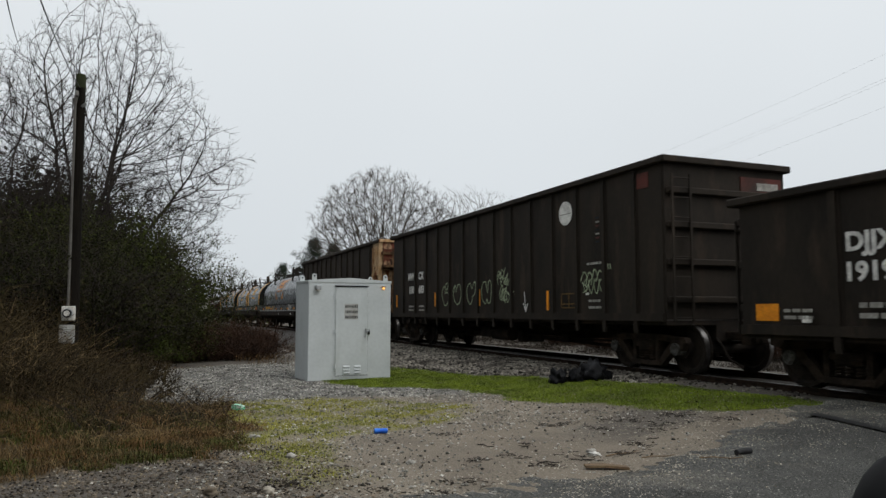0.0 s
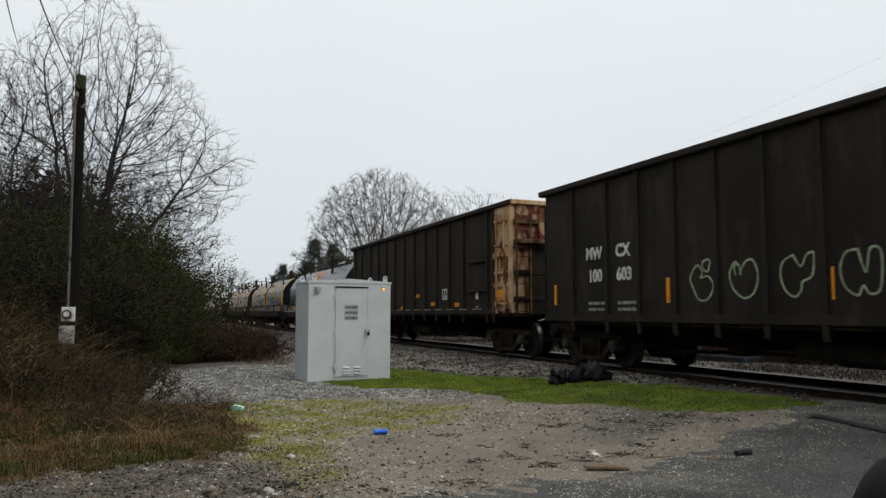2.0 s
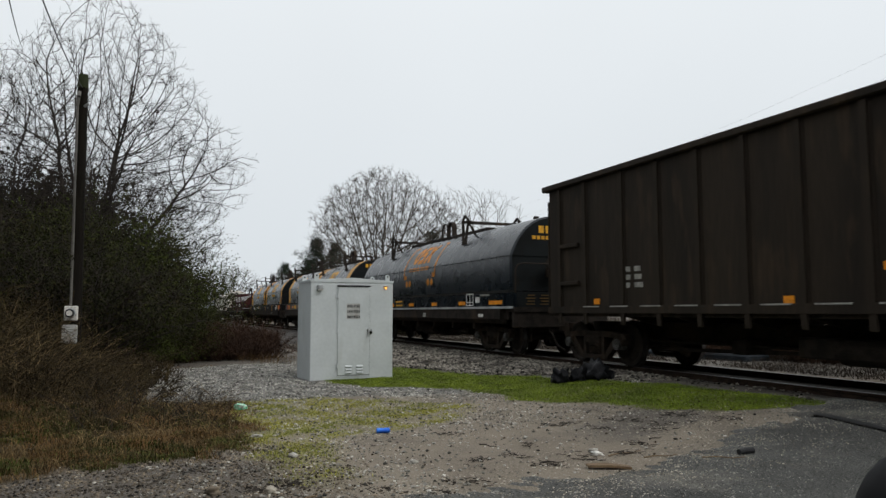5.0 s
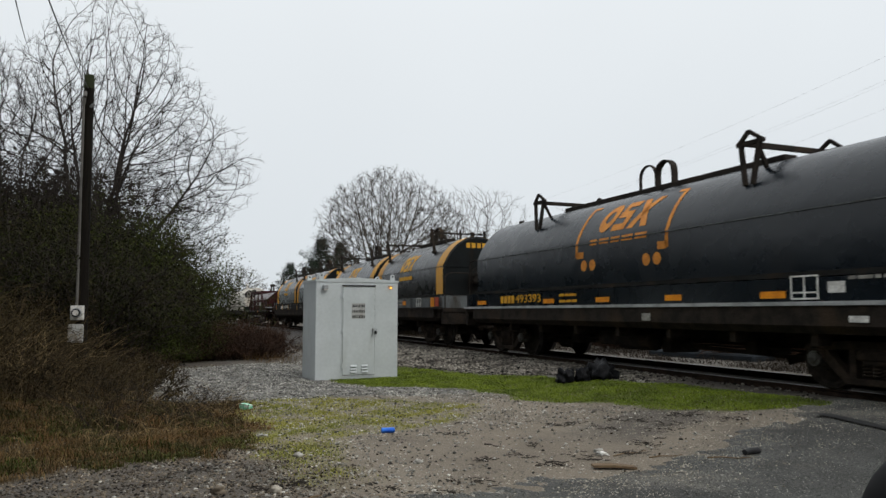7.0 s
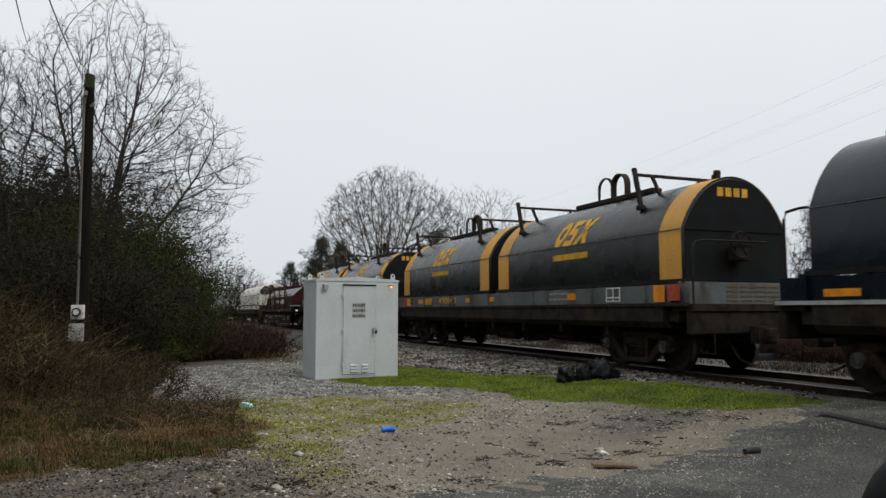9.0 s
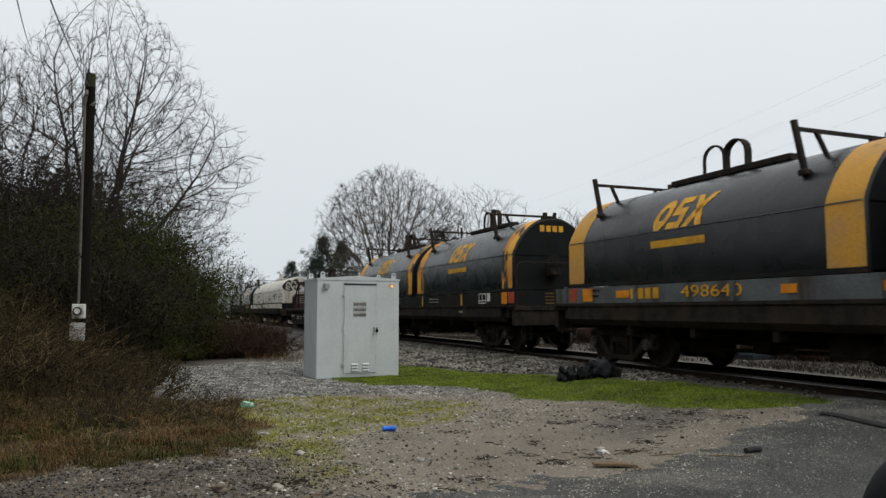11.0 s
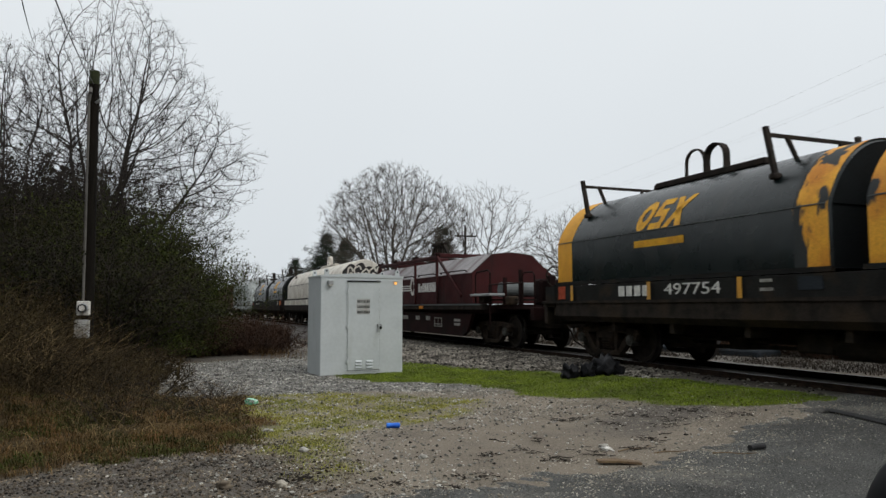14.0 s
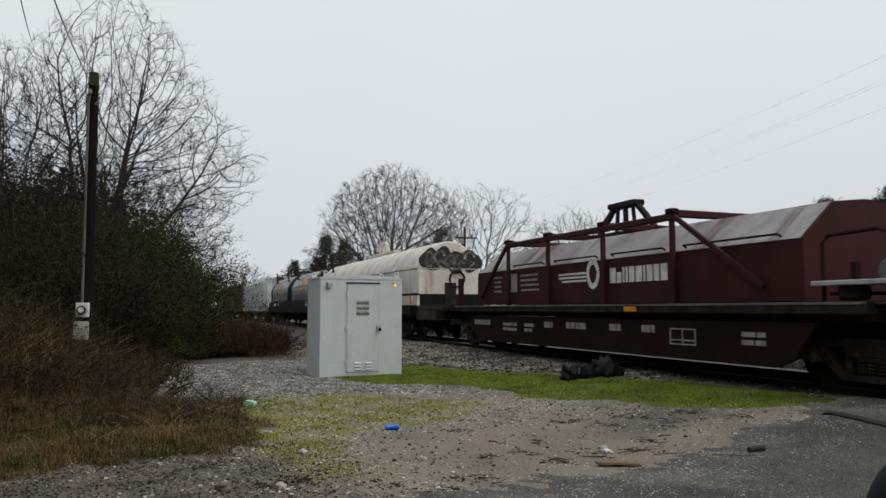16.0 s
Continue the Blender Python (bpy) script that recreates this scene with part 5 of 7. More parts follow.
def build_coil_pairs():
    car, half = two_hood_car(-80.64, -64.4, "charcoal coil car with two round hoods, grey sill and yellow bands", "hood_grey", "sill_grey", (), "498640", "mark_yellow", (4.9, 1.5, 3.1, 0.95, 0.4, 2.0), "under", True)
    bb = -half
    for x, w, hh in ((1.05, 0.4, 0.28), (2.35, 0.45, 0.15), (8.3, 0.3, 0.14), (12.6, 0.36, 0.15), (6.6, 0.3, 0.14)):
        mark(car, "reflector", bb + x, 1.83, w, hh, "reflector", y=-1.445)
    bars(car, "stencil", bb + 12.0, 1.88, 0.8, 2, 0.13, "mark_dull", y=-1.445)
    bars(car, "stencil", bb + 1.35, 1.9, 0.3, 2, 0.12, "under", y=-1.445)
    car, half = two_hood_car(-99.85, -83.58, "green-black coil car with two round hoods and worn yellow bands", "hood_green", "sill_dark", (1, 2, 3), "497754", "mark_white", (5.0, 1.5, 3.3, 1.07, 0.05, 1.65), "band_yellow", False)
    bb = -half
    for x in (1.0, 3.85, 6.25, 9.65, 13.2):
        mark(car, "reflector", bb + x, 1.81, 0.1, 0.38, "band_yellow", y=-1.51)
    mark(car, "placard", half - 1.22, 1.87, 0.2, 0.24, "mark_white", y=-1.445)
    mark(car, "tag", bb + 7.6, 1.86, 0.45, 0.2, "slab", y=-1.445)
    bars(car, "stencil", bb + 6.8, 1.9, 0.35, 2, 0.14, "mark_dull", y=-1.445)
    bars(car, "stencil", bb + 10.6, 1.86, 0.9, 2, 0.1, "mark_dull", y=-1.445, h=0.03)
    mark(car, "placard", bb + 13.2, 1.45, 0.25, 0.06, "mark_dull", y=-1.53)
    # two more of the kind further back, one white, one black
    car, half = make_car("coil_car", -140.4, -122.7, "dirty white coil car with round hood and black graffiti", "freight car", 2.0)
    coil_frame(car, half, "hood_white")
    h = Hood(-half, half)
    hood = h.body(car, "hood_white", "dirty white hood")
    lifting_arch(hood, 0, 4.24, "hood_white")
    part("ridge_beam", Shape().box(-2.2, 2.2, -0.14, 0.14, 4.12, 4.25, 0.02), "hood_white", hood)
    stacking_post(hood, h, -half + 2.0)
    turned = pose(half + 0.012, 0, 0, 0, 0, 90)
    fill = Shape()
    for k in range(4):
        loop = blob_loop(-0.78 + 0.56 * k, 3.36 + 0.08 * math.sin(2 * k), 0.82, 0.86, 60 + k)
        fill.add([(x, -0.002 * k, z) for x, z in loop[:-2]], [tuple(range(len(loop) - 2))])
    part("graffiti_fill", fill, "graffiti_black", car, "black sprayed cloud shape", m=turned)
    for k in range(5):
        u = -0.82 + 0.42 * k
        stroke(car, [blob_loop(u, 3.36 + 0.07 * math.sin(2 * k), 0.34, 0.5 + 0.1 * (k % 2), 95 + k, 0.4, 5.0), soft_line([(u - 0.1, 3.2), (u + 0.02, 3.34), (u + 0.14, 3.26)])], 0.085, "hood_white", y=-0.012, m=turned)
    n = 20
    part("end_ring", Shape().tube([(half + 0.04, 0.3 + 0.3 * math.cos(2 * math.pi * a / n), 2.65 + 0.3 * math.sin(2 * math.pi * a / n)) for a in range(n + 1)], 0.04, 5), "under", car, "dark brake wheel on the end")
    mark(car, "reflector", half - 0.3, 1.85, 0.4, 0.3, "reflector", y=-1.445)
    part("end_dirt", Shape().box(half + 0.032, half + 0.05, -0.2, 0.25, 1.65, 2.5), "under", car, "dark brake gear on the end")
    two_hood_car(-161.0, -142.2, "black coil car with two round hoods and dark ends", "hood_grey", "sill_dark", None, "49", "mark_white", (5.0, 0.6, 3.3, 1.07, 0.4, 2.0), "under", False)


def build_maroon():
    car, half = make_car("coil_car", -120.8, -101.0, "maroon coil car with faceted hood under a maroon frame", "freight car", 3.1)
    a, b = -6.0, 6.0                       # ends of the hood
    part("deck", Shape().box(-7.0, 7.0, -1.45, 1.45, 1.32, 1.5), "maroon_dark", car)
    for k in (-1, 1):
        part("side_sill", Shape().prism_y([(-5.9, 0.75), (-5.5, 0.6), (5.5, 0.6), (5.9, 0.75), (6.3, 1.3), (-6.3, 1.3)], *sorted((k * 1.42, k * 1.52))), "maroon_dark", car)
        part("deck_edge", Shape().box(-7.2, 7.2, *sorted((k * 1.4, k * 1.64)), 1.42, 1.6, 0.02), "under", car)
        part("edge_strip", Shape().box(-7.2, 7.2, *sorted((k * 1.62, k * 1.66)), 1.56, 1.6), "sill_grey", car)
        part("end_platform", Shape().box(*sorted((k * 6.9, k * (half - 0.1))), -1.05, 1.05, 1.44, 1.56), "maroon_dark", car)
        part("end_sill", Shape().box(*sorted((k * (half - 0.3), k * (half - 0.06))), -1.3, 1.3, 1.15, 1.5, 0.02), "maroon_dark", car)
    prof = [(-1.38, 1.62), (-1.38, 2.56), (-0.7, 3.16), (0.0, 3.23), (0.7, 3.16), (1.38, 2.56), (1.38, 1.62)]
    hood = part("hood", Shape().prism_x(prof, a, b), "maroon", car, "maroon faceted hood with weathered grey top")
    for k in (-1, 1):
        s = Shape()
        s.add([(a + 0.05, k * 1.384, 2.575), (b - 0.05, k * 1.384, 2.575), (b - 0.05, k * 0.704, 3.172), (a + 0.05, k * 0.704, 3.172)], [(0, 1, 2, 3)])
        part("hood_top_panel", s, "hood_silver", hood, "weathered grey sloping panel")
    part("hood_top_panel", Shape().prism_x([(-0.7, 3.165), (0.0, 3.235), (0.7, 3.165), (0.7, 3.172), (0.0, 3.242), (-0.7, 3.172)], a + 0.05, b - 0.05), "hood_silver", hood)
    posts = (3.1, 0.8, -1.6, -3.8)
    for k in (-1, 1):
        part("frame_rail", Shape().box(posts[-1] - 0.08, posts[0] + 0.08, *sorted((k * 1.4, k * 1.52)), 3.16, 3.29, 0.02), "maroon", car)
        for x in posts:
            part("frame_post", Shape().box(x - 0.05, x + 0.05, *sorted((k * 1.42, k * 1.49)), 1.6, 3.18), "maroon", car)
            part("post_cap", Shape().box(x - 0.11, x + 0.11, *sorted((k * 1.36, k * 1.54)), 3.28, 3.38, 0.02), "maroon_dark", car)
        part("frame_brace", Shape().bar((posts[0] + 0.05, k * 1.47, 3.24), (5.3, k * 1.47, 1.85), 0.06, 0.09), "maroon", car)
        part("frame_brace", Shape().bar((posts[-1] - 0.05, k * 1.47, 3.24), (-5.6, k * 1.47, 1.85), 0.07, 0.1), "maroon", car)
    for x in posts:
        part("frame_beam", Shape().box(x - 0.07, x + 0.07, -1.4, 1.4, 3.22, 3.36, 0.02), "maroon", car)
    s = Shape()
    for d in (-1, 1):
        s.bar((-0.4 + d * 1.15, 0.0, 3.3), (-0.4 + d * 0.42, 0.0, 4.0), 0.12, 0.1)
        for k in (-1, 1):
            s.bar((-0.4 + d * 0.2, k * 0.12, 3.34), (-0.4 + d * 0.16, k * 0.1, 3.95), 0.07)
    s.box(-0.95, 0.15, -0.16, 0.16, 3.92, 4.06, 0.03)
    s.box(-1.7, 0.9, -0.14, 0.14, 3.28, 3.36, 0.02)
    part("lifting_frame", s, "under", car)
    for x0, x1 in ((3.4, 5.6), (1.1, 2.8), (-1.3, 0.5), (-3.5, -1.9)):
        part("grab_rail", Shape().tube([(x0, -1.39, 2.62), (x0, -1.46, 2.66), (x1, -1.46, 2.66), (x1, -1.39, 2.62)], 0.02, 5), "maroon_dark", car)
    # large white marks on the hood, as plain bars
    s = Shape()
    x = 0.95
    for k, w in enumerate((0.2, 0.16, 0.06, 0.06, 0.18, 0.2, 0.06, 0.17, 0.16, 0.2)):
        hh = 0.22 if k in (1,) else 0.32
        s.box(x, x + w, -1.392, -1.382, 2.05, 2.05 + hh)
        x += w + 0.05
    tagged(part("name_lettering", s, "mark_white", hood), kind="stuff")
    n = 20
    s = Shape()
    for k in range(n):
        a0, a1 = 2 * math.pi * k / n, 2 * math.pi * (k + 1) / n
        s.prism_y([(0.28 + r * math.cos(t), 2.28 + 1.3 * r * math.sin(t)) for r, t in ((0.26, a0), (0.26, a1), (0.16, a1), (0.16, a0))], -1.392, -1.382)
    for r in range(3):
        s.box(-1.2 + 0.15 * (r == 0), 0.0, -1.392, -1.382, 2.12 + r * 0.085, 2.165 + r * 0.085)
    part("ring_emblem", s, "mark_white", hood)
    for x, w in ((-2.7, 1.0), (-4.6, 0.5)):
        bars(hood, "notice_bars", x, 2.36, w, 4, 0.13, "mark_dull", y=-1.385, h=0.05)
    mark(hood, "panel_mark", -3.6, 2.2, 0.35, 0.5, "mark_dull", y=-1.385)
    for x, w, r in ((-5.4, 1.1, 1), (-3.6, 0.8, 2), (-2.5, 0.5, 2), (-1.5, 0.4, 1), (-0.2, 0.9, 1), (1.3, 0.4, 1), (2.4, 0.4, 1), (5.1, 0.5, 2)):
        bars(car, "stencil", x, 1.05, w, r, 0.13, "mark_dull", y=-1.525, h=0.08 if r == 2 else 0.14)
    frame_mark(car, "stencil_box", 3.4, 1.0, 0.7, 0.3, "mark_dull", y=-1.525)
    mark(car, "reflector", 2.0, 1.5, 0.4, 0.1, "reflector", y=-1.645)
    # end gear
    for x, h_ in ((6.6, 0.62), (7.6, 0.8), (8.6, 0.98)):
        for yy in (-1.05, 1.05):
            part("end_stanchion", Shape().box(x - 0.04, x + 0.04, yy - 0.05, yy + 0.05, 1.56, 1.56 + h_), "maroon_dark", car)
    part("equipment_box", Shape().box(8.1, 8.5, -0.4, 0.3, 1.56, 2.3, 0.06), "maroon_dark", car, "grimy maroon equipment housing")
    part("end_tank", Shape().tube([(7.1, -0.95, 2.02), (7.1, 0.9, 2.02)], 0.22, 16), "sill_grey", car, "dull grey air tank")
    part("end_handrail", Shape().tube([(7.5, 0.95, 1.56), (7.5, 0.95, 2.5), (7.6, 0.95, 2.58), (8.5, 0.95, 2.58), (8.6, 0.95, 2.5), (8.6, 0.95, 1.56)], 0.024, 6), "maroon_dark", car)
    part("end_handrail", Shape().tube([(8.7, -1.05, 1.56), (8.7, -1.05, 2.35), (8.8, -1.05, 2.45), (9.3, -1.05, 2.45), (9.4, -1.05, 2.35), (9.4, -1.05, 1.5)], 0.024, 6), "maroon_dark", car)
    part("brake_rod", Shape().bar((6.3, -1.2, 1.72), (9.2, -0.9, 1.7), 0.05), "under", car)
    part("valve_block", Shape().box(6.6, 6.95, -1.45, -1.15, 1.62, 1.86, 0.04), "truck", car)
    part("valve_block", Shape().box(7.9, 8.2, -1.2, -0.9, 1.56, 1.82, 0.04), "truck", car)
    part("brake_stand", Shape().box(8.5, 8.68, -0.2, 0.02, 1.56, 2.4, 0.03), "maroon_dark", car)
    s = Shape()
    s.tube([(8.85, 0.28 * math.cos(2 * math.pi * q / 16) - 0.1, 2.35 + 0.28 * math.sin(2 * math.pi * q / 16)) for q in range(17)], 0.022, 5)
    part("brake_wheel", s, "under", car)
    s = Shape()
    s.tube([(6.4, -1.45, 1.56), (6.4, -1.45, 2.45), (6.5, -1.45, 2.55), (7.3, -1.45, 2.58), (7.45, -1.45, 2.5), (7.45, -1.45, 1.0)], 0.03, 6)
    s.tube([(7.45, -1.45, 2.15), (9.5, -1.45, 2.15), (9.5, -1.45, 1.5)], 0.022, 5)
    part("end_handrail", s, "maroon_dark", car)
    part("end_step_plate", Shape().box(6.3, 7.7, -1.6, -1.1, 1.83, 1.9, 0.01), "trim_pale", car, "pale galvanised step plate")
    for x in (-6.6, -8.2):
        part("end_stanchion", Shape().box(x - 0.06, x + 0.06, -1.1, -0.95, 1.56, 2.5), "maroon_dark", car)


def build_far_cars():
    car, half = make_car("hopper_car", -181.0, -162.9, "pale grey covered hopper car with ribbed ends", "freight car", 2.2)
    prof = [(-1.55, 1.5), (-1.6, 2.0), (-1.6, 3.9), (-1.2, 4.35), (1.2, 4.35), (1.6, 3.9), (1.6, 2.0), (1.55, 1.5)]
    part("body", Shape().prism_x(prof, -half + 1.2, half - 1.2), "hopper_grey", car)
    for k in (-1, 1):
        part("slope_sheet", Shape().prism_y([(k * (half - 1.2), 1.5), (k * (half - 1.2), 3.9), (k * (half - 0.2), 1.6)], -1.3, 1.3), "hopper_grey", car)
        for y in (-1.5, 1.5):
            part("corner_post", Shape().box(k * (half - 0.3) - 0.06, k * (half - 0.3) + 0.06, y - 0.06, y + 0.06, 1.3, 4.2), "hopper_grey", car)
        ladder(car, k * (half - 0.3), -1.1, 1.3, 4.2, 0.5, "y", "hopper_grey")
    part("side_sill", Shape().box(-half, half, -1.6, -1.5, 1.3, 1.5), "hopper_grey", car)
    part("roof_walk", Shape().box(-half + 0.6, half - 0.6, -0.35, 0.35, 4.4, 4.45), "cab_metal", car)
    for x in (-4.5, 0, 4.5):
        part("hopper_bay", Shape().loft([[(x - 2, -1.4, 1.5), (x + 2, -1.4, 1.5), (x + 2, 1.4, 1.5), (x - 2, 1.4, 1.5)], [(x - 0.5, -0.5, 0.7), (x + 0.5, -0.5, 0.7), (x + 0.5, 0.5, 0.7), (x - 0.5, 0.5, 0.7)]]), "hopper_grey", car)
    for back in (-200.4, -219.6):
        car, half = make_car("boxcar", back, back + 17.4, "dull brown boxcar with ribbed sides", "freight car", 2.2)
        part("body", Shape().prism_x([(-1.55, 1.2), (-1.55, 4.3), (-1.3, 4.45), (1.3, 4.45), (1.55, 4.3), (1.55, 1.2)], -half, half), "box_brown", car)
        part("sliding_door", Shape().box(-1.5, 1.5, -1.62, -1.56, 1.3, 4.15), "box_brown", car)
        rib = Shape().box(-0.05, 0.05, -1.6, -1.55, 1.25, 4.25).mesh("rib", M["box_brown"])
        for k in range(14):
            x = -half + 0.3 + k * (2 * half - 0.6) / 13
            if abs(x) > 1.6:
                part("rib", rib, "", car, m=pose(x, 0, 0))


build_coil_long()
build_coil_pairs()
build_maroon()
build_far_cars()


def at(x, y, rz=0.0):
    return pose(x, y, float(height(x, y)) - 0.03, 0, 0, rz)


# ================= lineside cabinet =================
def build_cabinet():
    cab = thing("signal_cabinet", "pale grey steel signal cabinet with a closed door on gravel", "cabinet", pose(-16.1, 3.34, 0, 0, 0, 93.2))
    W, Dp, H = 1.94, 1.12, 2.2
    part("body", Shape().box(0, W, 0, Dp, -0.035, H, 0.012), "cabinet", cab)
    part("base_plinth", Shape().box(0.03, W - 0.03, 0.03, Dp - 0.03, -0.12, -0.03), "cab_metal", cab)
    roof = Shape().prism_y([(-0.014, H - 0.03), (W + 0.014, H - 0.03), (W + 0.014, H + 0.012), (W / 2, H + 0.075), (-0.014, H + 0.012)], -0.014, Dp + 0.014)
    part("roof", roof, "cabinet", cab)
    door = part("door", Shape().box(0.62, 1.37, -0.022, 0.004, 0.09, 2.07, 0.008), "cabinet", cab)
    s = Shape()
    for x0, x1, z0, z1 in ((0.595, 0.615, 0.06, 2.1), (1.375, 1.395, 0.06, 2.1)):
        s.box(x0, x1, -0.012, 0.002, z0, z1)
    s.box(0.595, 1.395, -0.012, 0.002, 0.06, 0.083)
    part("door_frame", s, "cabinet", cab)
    part("rain_strip", Shape().box(0.6, 1.39, -0.045, 0.002, 2.08, 2.1), "black", cab, "dark drip strip above the door")
    part("door_shadow_gap", Shape().box(0.612, 1.378, -0.004, 0.001, 0.083, 2.079), "black", cab)
    for z in (0.3, 1.08, 1.86):
        part("hinge", Shape().tube([(0.612, -0.03, z - 0.05), (0.612, -0.03, z + 0.05)], 0.016, 8).box(0.575, 0.655, -0.028, -0.012, z - 0.035, z + 0.035), "cabinet", cab)
    h = part("handle", Shape().box(1.31, 1.345, -0.06, -0.02, 1.0, 1.13, 0.008).bar((1.327, -0.055, 1.06), (1.30, -0.055, 0.93), 0.02), "cab_metal", door, "steel latch handle")
    part("padlock", Shape().box(1.37, 1.42, -0.06, -0.02, 1.0, 1.07, 0.01).tube([(1.38, -0.04, 1.07), (1.38, -0.04, 1.11), (1.41, -0.04, 1.11), (1.41, -0.04, 1.07)], 0.006, 5), "black", door, "dark padlock")
    for gx in (0.80, 1.06):
        for k in range(3):
            z = 0.15 + 0.065 * k
            part("louvre", Shape().prism_x([(-0.022, z), (-0.055, z - 0.006), (-0.05, z + 0.008), (-0.022, z + 0.036)], gx, gx + 0.15), "cabinet", door)
            part("louvre_slot", Shape().box(gx + 0.005, gx + 0.145, -0.0235, -0.02, z - 0.012, z - 0.001), "black", door)
    # unreadable stencilled identification
    for r, z in enumerate((1.60, 1.48, 1.36)):
        s = Shape()
        rr = random.Random(r)
        x = 0.84
        while x < 1.12:
            w = rr.uniform(0.012, 0.03)
            s.box(x, x + w, -0.0255, -0.0222, z, z + 0.06)
            x += w + 0.016
        part("stencil_bars", s, "stencil_grey", door)
    part("label_plate", Shape().box(0.82, 1.14, -0.0228, -0.021, 1.34, 1.69), "meter_box", door, "faint pale label patch")
    lamp = part("bulkhead_lamp", Shape().box(0.14, 0.26, -0.1, 0.0, 2.0, 2.1, 0.012), "cab_metal", cab, "small grey lamp housing")
    part("lamp_lens", Shape().box(0.155, 0.245, -0.09, -0.02, 1.98, 2.0), "litter_white", lamp)
    glow = part("amber_lamp", Shape().disc_y(W - 0.18, 2.05, 0.022, -0.03, 0.0, 14), "lamp_on", cab, "small lit amber lamp")
    part("lamp_hood", Shape().box(W - 0.24, W - 0.12, -0.05, 0.0, 2.095, 2.105), "cabinet", cab)
    for x, y in ((0.13, 0.04), (W - 0.13, 0.04), (0.13, Dp - 0.04), (W - 0.13, Dp - 0.04)):
        s = Shape()
        n = 12
        ring = [(x + 0.05 * math.cos(math.pi * k / n), H + 0.11 + 0.05 * math.sin(math.pi * k / n)) for k in range(n + 1)]
        outer = [(x + 0.055, H - 0.05)] + ring + [(x - 0.055, H - 0.05)]
        inner = [(x + 0.022 * math.cos(2 * math.pi * k / 10), H + 0.11 + 0.022 * math.sin(2 * math.pi * k / 10)) for k in range(11)]
        s.prism_y(outer, y - 0.012 - 0.02, y + 0.012 - 0.02)
        part("lifting_eye", s, "cabinet", cab)
        part("eye_hole", Shape().disc_y(x, H + 0.11, 0.022, y - 0.034, y - 0.006, 10), "black", cab)


build_cabinet()


# ================= service pole =================
def build_pole():
    px, py = -16.2, -1.3
    z0 = float(height(px, py))
    pole = thing("utility_pole", "weathered wooden service pole with mossy top and conduit", "utility pole", pose(px, py, z0 - 0.3))
    part("shaft", Shape().tube([(0, 0, 0), (0.09, -0.02, 3.0), (0.22, -0.03, 6.0)], 0.125, 12, 0.095), "pole_wood", pole, smooth=True)
    part("pole_top", Shape().tube([(0.215, -0.03, 5.95), (0.228, -0.03, 6.22)], 0.1, 12, 0.093), "pole_moss", pole, "green mossy end grain")
    part("conduit_pipe", Shape().tube([(0.16, -0.09, 1.58), (0.2, -0.1, 4.0), (0.3, -0.11, 5.6)], 0.026, 8), "conduit", pole, "thin grey conduit")
    part("weather_head", Shape().tube([(0.3, -0.11, 5.6), (0.3, -0.1, 5.75), (0.36, -0.08, 5.82), (0.42, -0.08, 5.72)], 0.035, 8), "conduit", pole)
    m = pose(0.2, -0.06, -0.32, 0, 0, 84)
    box = part("meter_socket", Shape().box(-0.115, 0.115, -0.14, 0.0, 1.64, 1.92, 0.012), "litter_white", pole, "pale meter socket box", m=m)
    part("meter_glass", Shape().disc_y(0, 1.78, 0.08, -0.24, -0.14, 20), "dark_glass", box, "round glass meter")
    part("meter_ring", Shape().disc_y(0, 1.78, 0.097, -0.165, -0.139, 20), "cab_metal", box)
    part("meter_dial", Shape().disc_y(0, 1.78, 0.055, -0.245, -0.238, 16), "litter_white", box)
    part("breaker_box", Shape().box(-0.135, 0.115, -0.13, 0.0, 1.2, 1.55, 0.012), "meter_box", pole, "weathered grey breaker box", m=m)
    part("box_lid", Shape().box(-0.142, 0.122, -0.145, -0.13, 1.22, 1.56, 0.008), "meter_box", pole, m=m)
    part("bracket", Shape().bar((0.22, -0.12, 5.5), (0.3, 0.1, 5.62), 0.05), "cab_metal", pole)
    top = Vector((px + 0.23, py - 0.04, z0 + 5.65))
    for nm, a, b, sag in (("overhead_wire", top, Vector((-8.0, -1.25, 5.1)), 0.12), ("overhead_wire", Vector((-27.0, -4.1, 10.2)), Vector((-8.6, -1.55, 5.2)), 0.1)):
        pts = []
        for k in range(13):
            f = k / 12
            p = a.lerp(b, f)
            p.z -= 4 * sag * f * (1 - f)
            pts.append(p)
        # carry the wire on past the road
        d = (pts[-1] - pts[-2]) * 14
        ob = part(nm, Shape().tube(pts + [pts[-1] + d], 0.009, 5), "wire_dark")
        tagged(ob, "thin dark overhead wire hanging from the pole", "wire")


build_pole()


